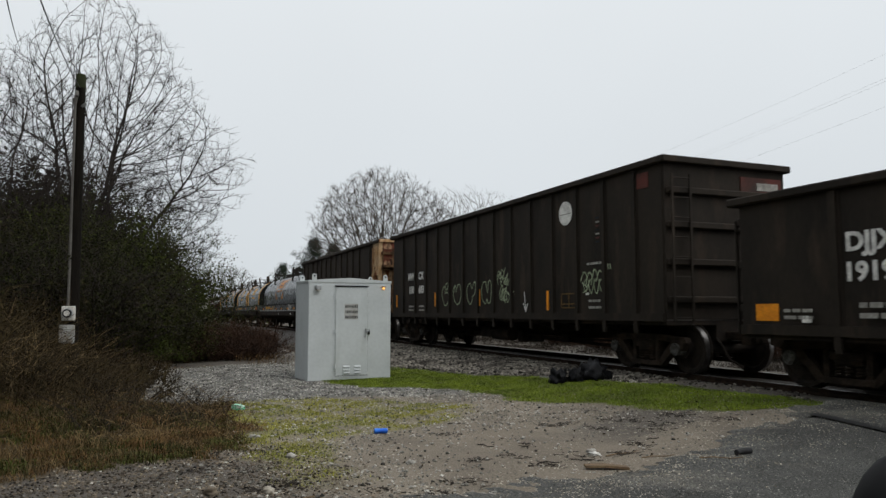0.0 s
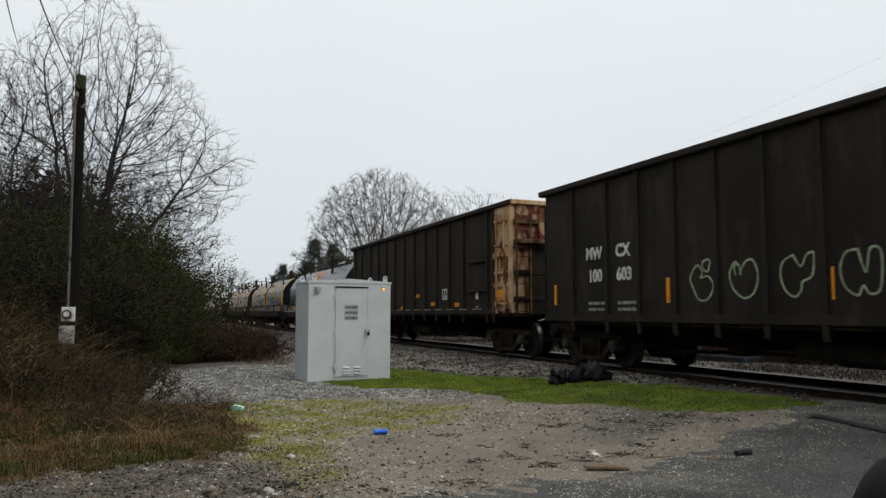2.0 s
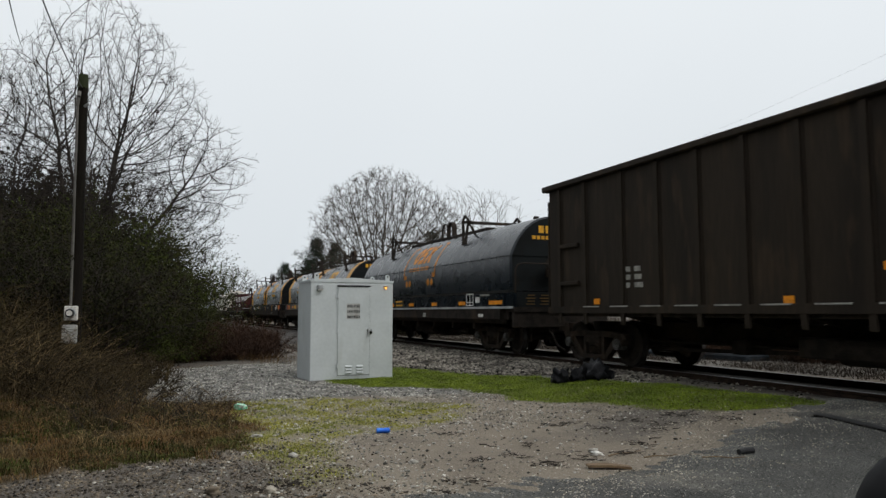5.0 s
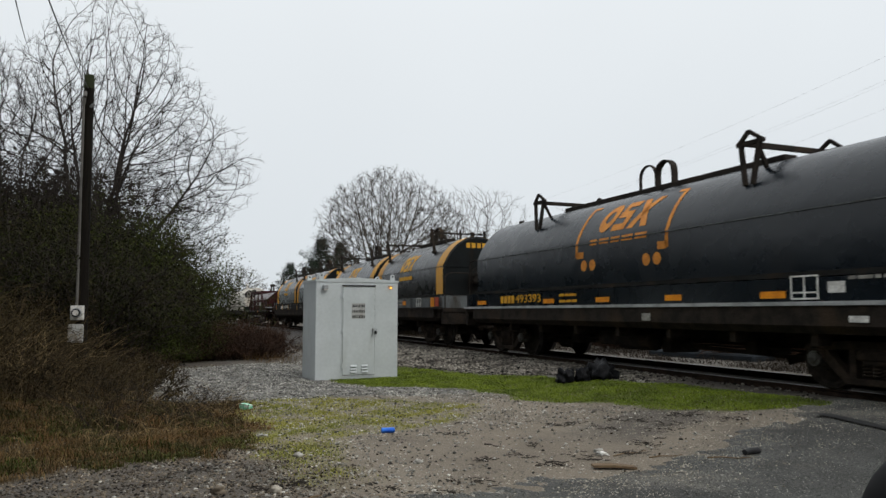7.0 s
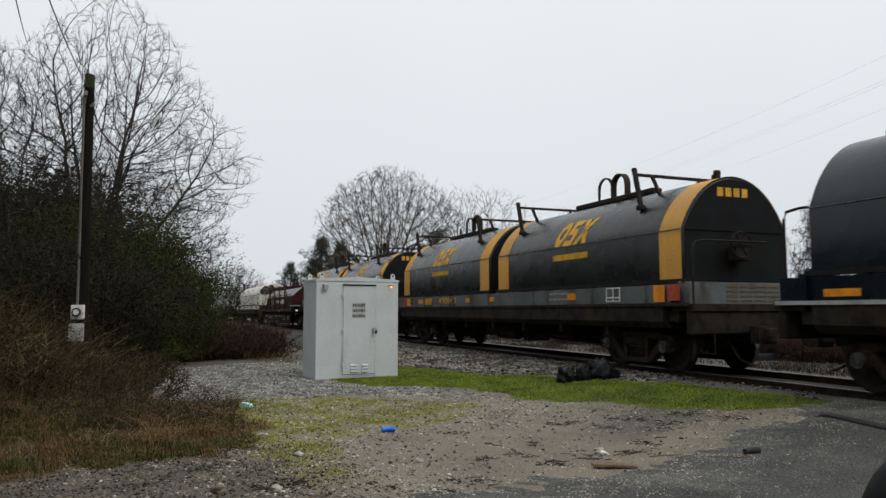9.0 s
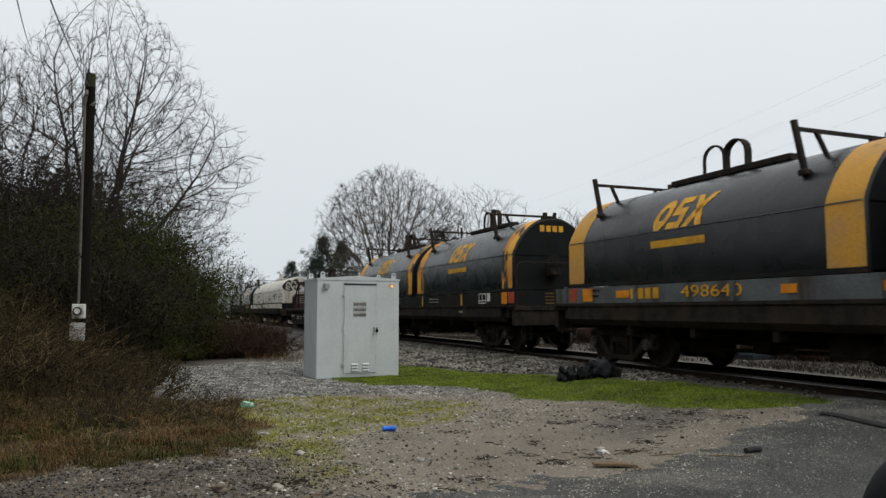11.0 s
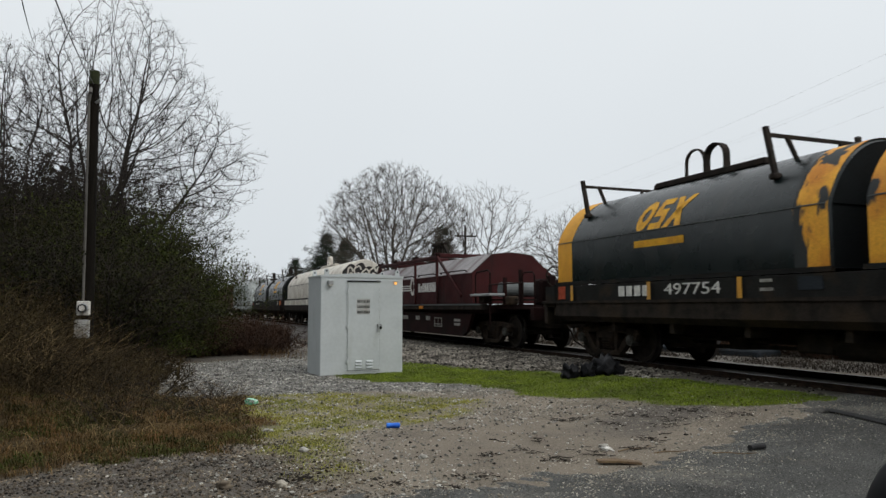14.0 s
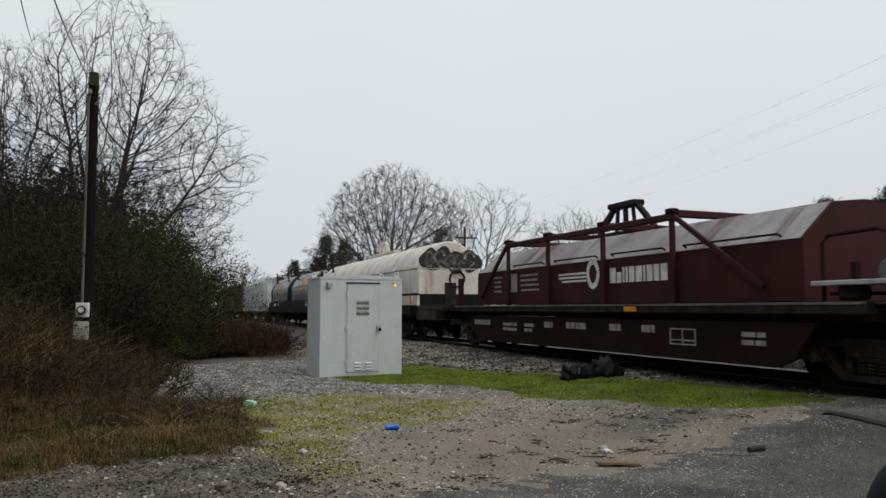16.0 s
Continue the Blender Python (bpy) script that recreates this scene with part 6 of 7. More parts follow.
def build_line_wires():
    for z, y in ((8.27, 22.0), (7.7, 22.5), (7.25, 21.7), (6.6, 22.1)):
        pts = []
        for k in range(97):
            x = 75 - 2.5 * k
            u = ((x + 85) / 40) % 2 - 1
            pts.append((x, y, z + 3.0 * u * u))
        ob = part("overhead_wire", Shape().tube(pts, 0.0026, 4), "wire")
        tagged(ob, "thin power line, colour faded as by haze, sagging beyond the railway", "wire", group="power lines")
    ob = thing("power_pole", "wooden pole with a cross arm beyond the bare trees", "utility pole", at(-52.0, 22.0))
    part("shaft", Shape().tube([(0, 0, -0.2), (0, 0, 7.9)], 0.12, 10, 0.09), "pole_wood", ob)
    part("cross_arm", Shape().box(-0.06, 0.06, -0.9, 0.9, 7.0, 7.11).box(-0.05, 0.05, 0.55, 0.61, 7.11, 7.26).box(-0.05, 0.05, -0.61, -0.55, 7.11, 7.26), "pole_wood", ob)
    for x in (75.0, -5.0):
        ob = thing("power_pole", "tall wooden power pole carrying the lines", "utility pole", at(x, 22.1))
        part("shaft", Shape().tube([(0, 0, -0.2), (0, 0, 13.0)], 0.16, 10, 0.11), "pole_wood", ob)
        part("cross_arm", Shape().box(-0.06, 0.06, -0.8, 0.8, 11.2, 11.34), "pole_wood", ob)


build_line_wires()


# ================= plants =================
class Twigs:
    """Thin tapered three-sided sticks, gathered into one mesh."""

    def __init__(self):
        self.a, self.b, self.r = [], [], []

    def path(self, pts, r0, r1):
        n = len(pts) - 1
        for i in range(n):
            self.a.append(pts[i])
            self.b.append(pts[i + 1])
            self.r.append((r0 + (r1 - r0) * i / n, r0 + (r1 - r0) * (i + 1) / n))

    def mesh(self, name, material, sides=3):
        a, b, r = np.array(self.a), np.array(self.b), np.array(self.r)
        d = b - a
        d /= np.linalg.norm(d, axis=1, keepdims=True) + 1e-9
        ref = np.where(np.abs(d[:, 2:3]) > 0.9, [[1.0, 0, 0]], [[0, 0, 1.0]])
        u = np.cross(d, ref)
        u /= np.linalg.norm(u, axis=1, keepdims=True) + 1e-9
        w = np.cross(d, u)
        rings = []
        for p, k in ((a - d * r[:, :1] * 0.5, 0), (b, 1)):
            for s in range(sides):
                t = 2 * math.pi * s / sides
                rings.append(p + r[:, k:k + 1] * (math.cos(t) * u + math.sin(t) * w))
        v = np.stack(rings, 1).reshape(-1, 3)
        n = len(a)
        base = np.arange(n)[:, None] * (2 * sides)
        f = np.concatenate([base + np.array([[s, (s + 1) % sides, sides + (s + 1) % sides, sides + s]]) for s in range(sides)])
        return sheet_mesh(name, v, f, material)


def leaf_mesh(name, centres, size, material, rng, flat=0.0, narrow=0.55):
    """Small four-cornered leaves at the given places."""
    c = np.asarray(centres)
    n = len(c)
    d = rng.normal(size=(n, 3))
    d[:, 2] *= 1 - flat
    d /= np.linalg.norm(d, axis=1, keepdims=True)
    e = np.cross(d, rng.normal(size=(n, 3)))
    e /= np.linalg.norm(e, axis=1, keepdims=True) + 1e-9
    s = (size * rng.uniform(0.6, 1.4, n))[:, None]
    nrm = np.cross(d, e)
    v = np.stack([c - d * s * 0.5, c + e * s * narrow * 0.5 + nrm * s * 0.1, c + d * s * 0.5, c - e * s * narrow * 0.5 + nrm * s * 0.1], 1).reshape(-1, 3)
    return sheet_mesh(name, v, np.arange(4 * n).reshape(n, 4), material)


def bare_tree(name, label, m, seed, crown, stems, bole=1.5, step=0.35, reach=2.4, kill=0.5, points=2200, twig="twig", fine=0.0045, lift=0.1, twigs=2, twig_len=0.5, sway=(0.0, 0.0)):
    """A leafless tree whose limbs grow towards free space inside a crown, given as (height, radius) pairs."""
    rng = np.random.default_rng(seed)
    hs, rs = np.array(crown).T
    pts = np.zeros((0, 3))
    while len(pts) < points:
        z = rng.uniform(hs[0], hs[-1], points)
        a, q = rng.uniform(0, 2 * math.pi, points), np.sqrt(rng.uniform(0, 1, points))
        keep = rng.uniform(0, 1, points) < (np.interp(z, hs, rs) / rs.max()) ** 2
        rad = np.interp(z, hs, rs) * q * (1 + 0.12 * np.sin(3 * a + seed) + 0.07 * np.sin(7 * a + 1.7 * z))
        pts = np.concatenate([pts, np.stack([rad * np.cos(a), rad * np.sin(a), z], 1)[keep]])
    pts = pts[:points]
    pts[:, :2] += np.array(sway) * pts[:, 2:] / hs[-1]
    node, up_ = [np.array([0.0, 0.0, -0.2])], [-1]
    top_h, wide = hs[-1], rs.max()
    for k in range(stems):
        a = 2.4 * k + rng.uniform(0, 0.5)
        tilt = 0.75 * wide / top_h * math.sqrt((k + 0.3) / stems) * 1.5
        d = np.array([math.cos(a) * tilt, math.sin(a) * tilt, 1.0])
        d /= np.linalg.norm(d)
        p = np.array([0.12 * math.cos(a), 0.12 * math.sin(a), bole * rng.uniform(0.5, 1.1)])
        prev = 0
        n = int(0.55 * (top_h - bole) * (1 - 0.3 * tilt) / step)
        for i in range(n):
            node.append(p.copy())
            up_.append(prev)
            prev = len(node) - 1
            d = d + rng.normal(size=3) * 0.06 + np.array([0, 0, 0.02])
            d /= np.linalg.norm(d)
            p = p + d * step
    node = np.array(node)
    near = np.full(len(pts), 1e9)
    who = np.zeros(len(pts), int)

    def see(first):
        for s in range(first, len(node), 400):
            q = node[s:s + 400]
            dist = np.sqrt(((pts[:, None, :] - q[None]) ** 2).sum(-1))
            j = dist.argmin(1)
            best = dist[np.arange(len(pts)), j]
            closer = best < near
            near[closer], who[closer] = best[closer], (s + j)[closer]

    see(1)
    tries = np.zeros(len(pts), int)
    for _ in range(70):
        live = (near > kill) & (tries < 14)
        pts, near, who, tries = pts[live], near[live], who[live], tries[live]
        pull = near < reach
        if not pull.any():
            break
        tries[pull & (near < kill + 2.5 * step)] += 1
        acc = np.zeros((len(node), 3))
        np.add.at(acc, who[pull], (pts[pull] - node[who[pull]]) / near[pull][:, None])
        ids = np.unique(who[pull])
        d = acc[ids]
        d = d / (np.linalg.norm(d, axis=1, keepdims=True) + 1e-6) + rng.normal(size=d.shape) * 0.07 + np.array([0, 0, lift])
        back = node[ids] - node[np.array(up_)[ids]]
        d = d + 0.85 * back / (np.linalg.norm(back, axis=1, keepdims=True) + 1e-6)
        d /= np.linalg.norm(d, axis=1, keepdims=True)
        first = len(node)
        node = np.concatenate([node, node[ids] + d * step])
        up_ += ids.tolist()
        see(first)
        if len(node) > 22000:
            break
    load = np.full(len(node), 1.0)
    for i in range(len(node) - 1, 0, -1):
        load[up_[i]] += load[i]
    r = fine * 0.8 * load ** 0.39
    thick, thin = Twigs(), Twigs()
    for i in range(1, len(node)):
        j = up_[i]
        heavy = r[i] > fine * 3.2
        ra = min(r[j], r[i] * 1.35)
        (thick if heavy else thin).path([tuple(node[j]), tuple(node[i])], ra, r[i])
        if not heavy and load[i] < 7:
            axis = node[i] - node[j]
            axis /= np.linalg.norm(axis) + 1e-9
            for _ in range(twigs):
                d = axis + rng.normal(size=3) * 0.42 + np.array([0, 0, 0.12])
                d /= np.linalg.norm(d)
                L = twig_len * rng.uniform(0.4, 1.2)
                b = node[i] + d * L * 0.5
                e = b + (d + rng.normal(size=3) * 0.16 + np.array([0, 0, 0.1])) * L * 0.5
                thin.path([tuple(node[i]), tuple(b), tuple(e)], fine * 0.75, fine * 0.5)
    tree = thing(name, label, "tree", m, group="bare winter trees")
    part("trunk", thick.mesh("trunk", "bark" if twig == "twig" else twig, 6), "", tree)
    part("crown", thin.mesh("crown", twig, 3), "", tree)
    return tree


def shrub(name, label, m, seed, h, w, leafmat, leaves, stems=60, leaf=0.075, twig="twig", bare=0.5, category="shrub"):
    """A many-stemmed bush: arching stems, side twigs and small leaves."""
    rng = np.random.default_rng(seed)
    tw = Twigs()
    ends = []
    for k in range(stems):
        a, q = rng.uniform(0, 2 * math.pi), rng.uniform(0.0, 1.0) ** 0.6
        base = np.array([math.cos(a) * w * 0.55 * q, math.sin(a) * w * 0.55 * q, -0.1])
        d = np.array([math.cos(a) * 0.55 * q, math.sin(a) * 0.55 * q, 1.0]) + rng.normal(size=3) * 0.18
        d /= np.linalg.norm(d)
        L = h * rng.uniform(0.65, 1.12) * (1 - 0.3 * q)
        pts, p = [tuple(base)], base
        for i in range(6):
            d = d + rng.normal(size=3) * 0.16 + np.array([math.cos(a) * 0.06, math.sin(a) * 0.06, -0.03])
            d /= np.linalg.norm(d)
            p = p + d * L / 6
            pts.append(tuple(p))
            if i >= 1:
                for _ in range(5):
                    sd = rng.normal(size=3) + d * 0.6 + np.array([0, 0, 0.2])
                    sd /= np.linalg.norm(sd)
                    e = p + sd * L * rng.uniform(0.08, 0.2)
                    e2 = e + (sd + rng.normal(size=3) * 0.4) * L * 0.07
                    tw.path([tuple(p), tuple(e), tuple(e2)], 0.006, 0.003)
                    ends += [p + (e - p) * rng.uniform(0.4, 1), e, e2]
        tw.path(pts, 0.018, 0.006)
    ob = thing(name, label, category, m, group="lineside shrubs")
    tagged(part("stem_tangle", tw.mesh("stem_tangle", twig, 3), "", ob), kind="stuff")
    ends = np.array(ends)
    if leaves:
        zs = ends[:, 2] / max(0.1, ends[:, 2].max())
        pr = np.clip(1.2 - bare * zs, 0.05, 1)
        pick = ends[rng.choice(len(ends), leaves, p=pr / pr.sum())] + rng.normal(size=(leaves, 3)) * np.array([0.11, 0.11, 0.09])
        pick = pick[pick[:, 2] > 0.0]
        tagged(part("foliage", leaf_mesh("foliage", pick, leaf, leafmat, rng), "", ob), kind="stuff")
    return ob


def build_left_thicket():
    bare_tree("bare_tree", "tall leafless tree with many fine upswept branches", at(-30.7, -2.1), 11, ((2.0, 1.5), (4.2, 3.6), (5.6, 5.2), (7.0, 5.2), (8.6, 4.0), (10.2, 3.1), (11.8, 2.2), (13.0, 1.3), (13.7, 0.4)), 16, bole=0.9, points=6800, kill=0.32, step=0.27, fine=0.0066, lift=0.14, twigs=3, twig_len=0.42, sway=(0.0, 0.35))
    bare_tree("bare_tree", "leafless tree with long arching twigs behind shrubs", at(-29.0, -1.4, 40), 12, ((1.5, 2.0), (3.4, 3.5), (4.8, 3.7), (5.8, 2.8), (6.6, 0.5)), 11, bole=0.7, points=2600, lift=0.08, kill=0.34, step=0.28, fine=0.0066, twigs=4, twig_len=0.4)
    bare_tree("bare_tree", "grey leafless tree at the edge of the thicket", at(-28.5, -5.2, 80), 13, ((2.0, 2.0), (5.5, 3.2), (8.0, 2.8), (9.6, 1.5), (10.4, 0.3)), 12, bole=1.0, points=3600, lift=0.14, kill=0.34, step=0.28, fine=0.0066, twigs=3, twig_len=0.42)
    dark = "dense dark evergreen shrub beside the gravel"
    big = [shrub("shrub", dark, at(-25.4, -3.9), 21, 4.5, 2.8, "leaf_dark", 75000, 90, 0.07, bare=0.95),
           shrub("shrub", dark, at(-24.6, -1.7), 22, 4.7, 2.8, "leaf_green", 75000, 90, 0.066, bare=0.8),
           shrub("shrub", dark, at(-25.6, -1.7), 23, 4.2, 2.6, "leaf_green", 70000, 90, 0.062, bare=0.6)]
    low = [shrub("shrub", "low green-leaved shrub at the thicket edge", at(-22.8, -0.7), 24, 2.4, 2.2, "leaf_green", 42000, 70, 0.052),
           shrub("shrub", "brown tangled shrub with a few dull leaves", at(-20.4, -2.3), 25, 3.6, 2.6, "leaf_dark", 9000, 80, 0.075)]
    bare = shrub("shrub", "tall bare twiggy shrub in the thicket", at(-27.4, -5.0), 27, 6.6, 2.8, "leaf_brown", 2600, 150, 0.05)
    for x, y, rz in ((-29.4, -3.8, 120), (-28.6, -6.4, 220), (-26.6, -3.4, 320)):
        copy_thing(bare, at(x, y, rz))
    for i, (x, y, rz) in enumerate(((-27.6, -1.2, 70), (-28.0, -2.4, 140), (-29.0, -5.2, 210), (-30.0, -1.4, 300))):
        copy_thing(big[(i + 1) % 3], at(x, y, rz))
    for i, (x, y, rz) in enumerate(((-23.8, -0.35, 60), (-21.6, -1.1, 150), (-22.6, -2.4, 250), (-19.3, -1.6, 20), (-25.8, -0.3, 110), (-20.8, -3.6, 60))):
        copy_thing(low[(0, 0, 1, 1, 0, 1)[i]], at(x, y, rz))
    # unseen shrub copies beside the road, added to shade the cars' sides
    for i, (x, y, rz) in enumerate(((-19.0, -7.0, 10), (-15.0, -7.4, 100), (-11.0, -7.8, 200), (-7.0, -8.2, 290), (-3.0, -8.6, 45), (1.5, -9.0, 130), (-17.0, -10.0, 60), (-9.0, -11.0, 160), (-1.0, -12.0, 250))):
        copy_thing(big[i % 3], at(x, y, rz))
    # unseen evergreens, added to darken what the car hoods mirror
    tall = shrub("evergreen_tree", "tall dense dark evergreen added to keep out the sky", at(-12.0, -12.5), 29, 11.0, 5.5, "leaf_dark", 26000, 70, 0.24, category="tree")
    for x, y, rz in ((-51.0, -8.5, 300), (-56.0, -8.0, 95), (-64.0, -8.5, 170), (-73.0, -8.0, 260), (-82.0, -8.5, 350), (-93.0, -8.0, 75), (-105.0, -8.5, 145), (-120.0, -8.0, 235), (-135.0, -8.5, 310), (-150.0, -8.5, 30), (-52.0, -9.5, 160), (-60.0, -10.5, 250), (-69.0, -9.5, 330), (-78.0, -10.5, 40), (-88.0, -9.5, 130), (-99.0, -10.5, 210), (-112.0, -10.0, 290), (-128.0, -10.5, 20), (-4.0, -13.5, 140), (4.0, -14.0, 230), (-14.0, -17.0, 300), (-8.0, -16.0, 20), (12.0, -15.0, 100)):
        copy_thing(tall, at(x, y, rz))
    # more unseen evergreens behind the road, added to block low sky
    for k in range(20):
        copy_thing(tall, at(-34 + 4.4 * k, -16.5 - 2.6 * (k % 3) - 0.12 * abs(k - 8), 67 * k))
    # rank brown brambles in front
    br = [shrub("bramble_bush", "brown tangled brambles with withered leaves", at(-14.6, -3.4), 31, 1.8, 2.0, "leaf_brown", 4500, 60, 0.04, bare=0.2, twig="straw_red"),
          shrub("bramble_bush", "low brown brambles with withered leaves", at(-13.0, -2.3), 32, 0.7, 1.5, "leaf_brown", 3000, 50, 0.035, bare=0.2, twig="straw_red")]
    for i, (x, y, rz) in enumerate(((-16.6, -3.2, 50), (-17.9, -2.5, 130), (-13.2, -3.1, 220), (-12.2, -2.5, 30), (-15.6, -0.35, 200), (-17.6, -0.5, 290), (-11.6, -2.1, 150), (-13.4, -0.5, 20), (-14.4, -2.4, 80), (-18.6, -1.4, 10), (-17.0, -3.4, 300))):
        copy_thing(br[0 if i < 3 else 1], at(x, y, rz))
    sc = shrub("bramble_bush", "dark russet leafless scrub behind the gravel", at(-24.6, 1.8), 33, 1.5, 1.4, "russet_scrub", 7000, 120, 0.035, bare=0.2, twig="russet_scrub")
    for k in range(15):
        copy_thing(sc, at(-30.0 + 2.3 * k, 18.6 + 0.7 * math.sin(2.1 * k), 77 * k))
    for x, y, rz in ((-25.6, 2.55, 70), (-24.4, 3.1, 20), (-24.0, 1.0, 190), (-27.2, 1.9, 260), (-31.0, 2.9, 120)):
        copy_thing(sc, at(x, y, rz))


def blades(name, label, n, box_, weight, h, w, material, seed, bend=0.5, kind="stuff", category="grass", taper=True):
    """Many thin bent blades, kept where weight(x, y) allows."""
    rng = np.random.default_rng(seed)
    x, y = rng.uniform(box_[0], box_[1], n), rng.uniform(box_[2], box_[3], n)
    keep = rng.uniform(0, 1, n) < weight(x, y)
    x, y = x[keep], y[keep]
    n = len(x)
    z = height(x, y) - 0.005
    a = rng.uniform(0, 2 * math.pi, n)
    hh = h * rng.uniform(0.45, 1.25, n)
    lean = rng.uniform(0.1, 1.0, n) * bend * hh
    bx, by = np.cos(a), np.sin(a)
    ww = w * rng.uniform(0.7, 1.4, n) / 2
    p0 = np.stack([x, y, z], 1)
    side = np.stack([-by, bx, 0 * x], 1) * ww[:, None]
    p1 = p0 + np.stack([bx * lean * 0.35, by * lean * 0.35, hh * 0.6], 1)
    p2 = p0 + np.stack([bx * lean, by * lean, hh * 0.95 - 0.3 * lean], 1)
    v = np.stack([p0 - side, p0 + side, p1 + side * 0.8, p1 - side * 0.8, p2], 1).reshape(-1, 3)
    k = np.arange(n)[:, None] * 5
    quads, tris = (k + np.array([[0, 1, 2, 3]])).tolist(), (k + np.array([[3, 2, 4]])).tolist()
    ob = new(name, sheet_mesh(name, v, quads + tris, material))
    return tagged(ob, label, category, kind=kind)


def pebbles(name, label, n, box_, weight, s0, s1, material, seed, category="gravel", sink=0.35, lift=None):
    rng = np.random.default_rng(seed)
    x, y = rng.uniform(box_[0], box_[1], n), rng.uniform(box_[2], box_[3], n)
    keep = rng.uniform(0, 1, n) < weight(x, y)
    x, y = x[keep], y[keep]
    n = len(x)
    s = s0 + (s1 - s0) * rng.uniform(0, 1, n) ** 2.5
    base = np.array([(1, 0, 0), (-1, 0, 0), (0, 1, 0), (0, -1, 0), (0, 0, 1), (0, 0, -1), (0.6, 0.6, 0.55), (-0.6, 0.55, 0.6), (0.55, -0.65, 0.6), (-0.6, -0.6, 0.5)], float)
    v = base[None] * (1 + rng.uniform(-0.3, 0.3, (n, 10, 1))) * np.stack([s, s * rng.uniform(0.6, 1, n), s * rng.uniform(0.45, 0.8, n)], 1)[:, None, :] / 2 * 1.1
    a = rng.uniform(0, 6.28, n)
    c, d = np.cos(a)[:, None], np.sin(a)[:, None]
    vx, vy = v[..., 0] * c - v[..., 1] * d, v[..., 0] * d + v[..., 1] * c
    v = np.stack([vx + x[:, None], vy + y[:, None], v[..., 2] + (height(x, y) + (lift(x, y) if lift else 0.0) + s * (0.35 - sink))[:, None]], -1).reshape(-1, 3)
    f = np.array([(0, 2, 6), (2, 4, 6), (4, 0, 6), (2, 1, 7), (1, 4, 7), (4, 2, 7), (0, 4, 8), (4, 3, 8), (3, 0, 8), (1, 3, 9), (3, 4, 9), (4, 1, 9), (0, 5, 2), (2, 5, 1), (1, 5, 3), (3, 5, 0)])
    faces = (np.arange(n)[:, None, None] * 10 + f[None]).reshape(-1, 3)
    ob = new(name, sheet_mesh(name, v, faces, material))
    return tagged(ob, label, category, kind="stuff")


def stalks(name, label, n, box_, weight, span, r, material, seed, droop):
    """Single thin stems that rise, bend over and fall."""
    rng = np.random.default_rng(seed)
    x, y = rng.uniform(box_[0], box_[1], n), rng.uniform(box_[2], box_[3], n)
    keep = rng.uniform(0, 1, n) < weight(x, y)
    tw = Twigs()
    for px, py in zip(x[keep], y[keep]):
        a, L = rng.uniform(0, 2 * math.pi), rng.uniform(*span)
        d = np.array([math.cos(a) * 0.5, math.sin(a) * 0.5, 1.0 - 0.6 * (droop > 0.7)]) + rng.normal(size=3) * 0.2
        p = np.array([px, py, float(height(px, py))])
        low = p[2] + 0.01
        pts = [tuple(p)]
        for i in range(6):
            d = d / np.linalg.norm(d)
            p = p + d * L / 6
            p[2] = max(p[2], low)
            pts.append(tuple(p))
            d = d + rng.normal(size=3) * 0.1 + np.array([math.cos(a) * 0.12, math.sin(a) * 0.12, -droop * rng.uniform(0.6, 1.5)])
        tw.path(pts, r, r * 0.5)
    return tagged(new(name, tw.mesh(name, material, 3)), label, "weeds", kind="stuff")


def debris(name, label, spots, seed):
    """Heaps of short twigs, bark bits and dark crumbs."""
    rng = np.random.default_rng(seed)
    tw = Twigs()
    for cx, cy, size, n in spots:
        for _ in range(int(n * 0.4)):
            px, py = cx + rng.normal() * size * 0.55, cy + rng.normal() * size * 0.55
            a, L = rng.uniform(0, 6.28), rng.uniform(0.02, 0.11)
            z0 = float(height(px, py)) + max(0.0, float(road_lift(px, py))) + rng.uniform(0.003, 0.022)
            b = (px + math.cos(a) * L, py + math.sin(a) * L, z0 + rng.uniform(-0.006, 0.02))
            tw.path([(px, py, z0), ((px + b[0]) / 2 + rng.normal() * 0.006, (py + b[1]) / 2 + rng.normal() * 0.006, z0 + 0.006), b], rng.uniform(0.002, 0.0065), 0.002)
    return tagged(new(name, tw.mesh(name, "bark", 4)), label, "twigs", kind="stuff")


# x, y, size and number of bits of each heap
DEBRIS = [(-8.6, 5.0, 0.13, 60), (-8.63, 5.3, 0.12, 50), (-6.8, 3.1, 0.13, 70), (-6.4, 3.7, 0.14, 70), (-8.06, 5.5, 0.12, 40), (-7.4, 4.0, 0.1, 35), (-8.5, 3.5, 0.13, 40),
          (-6.95, 5.2, 0.2, 70), (-6.6, 4.8, 0.22, 70), (-8.15, 6.7, 0.25, 110), (-6.0, 2.7, 0.15, 60), (-6.5, 1.2, 0.13, 80), (-6.4, 0.9, 0.1, 40), (-6.6, 4.2, 0.2, 60), (-6.9, 3.6, 0.15, 40),
          (-7.6, 7.0, 0.22, 90), (-7.6, 5.9, 0.2, 60), (-6.0, 1.9, 0.15, 40), (-5.7, 2.3, 0.15, 40), (-8.4, 6.1, 0.25, 80), (-7.9, 6.3, 0.2, 60)]


def off_road(x, y):
    return (x < road_edge(y) + 0.25).astype(float)


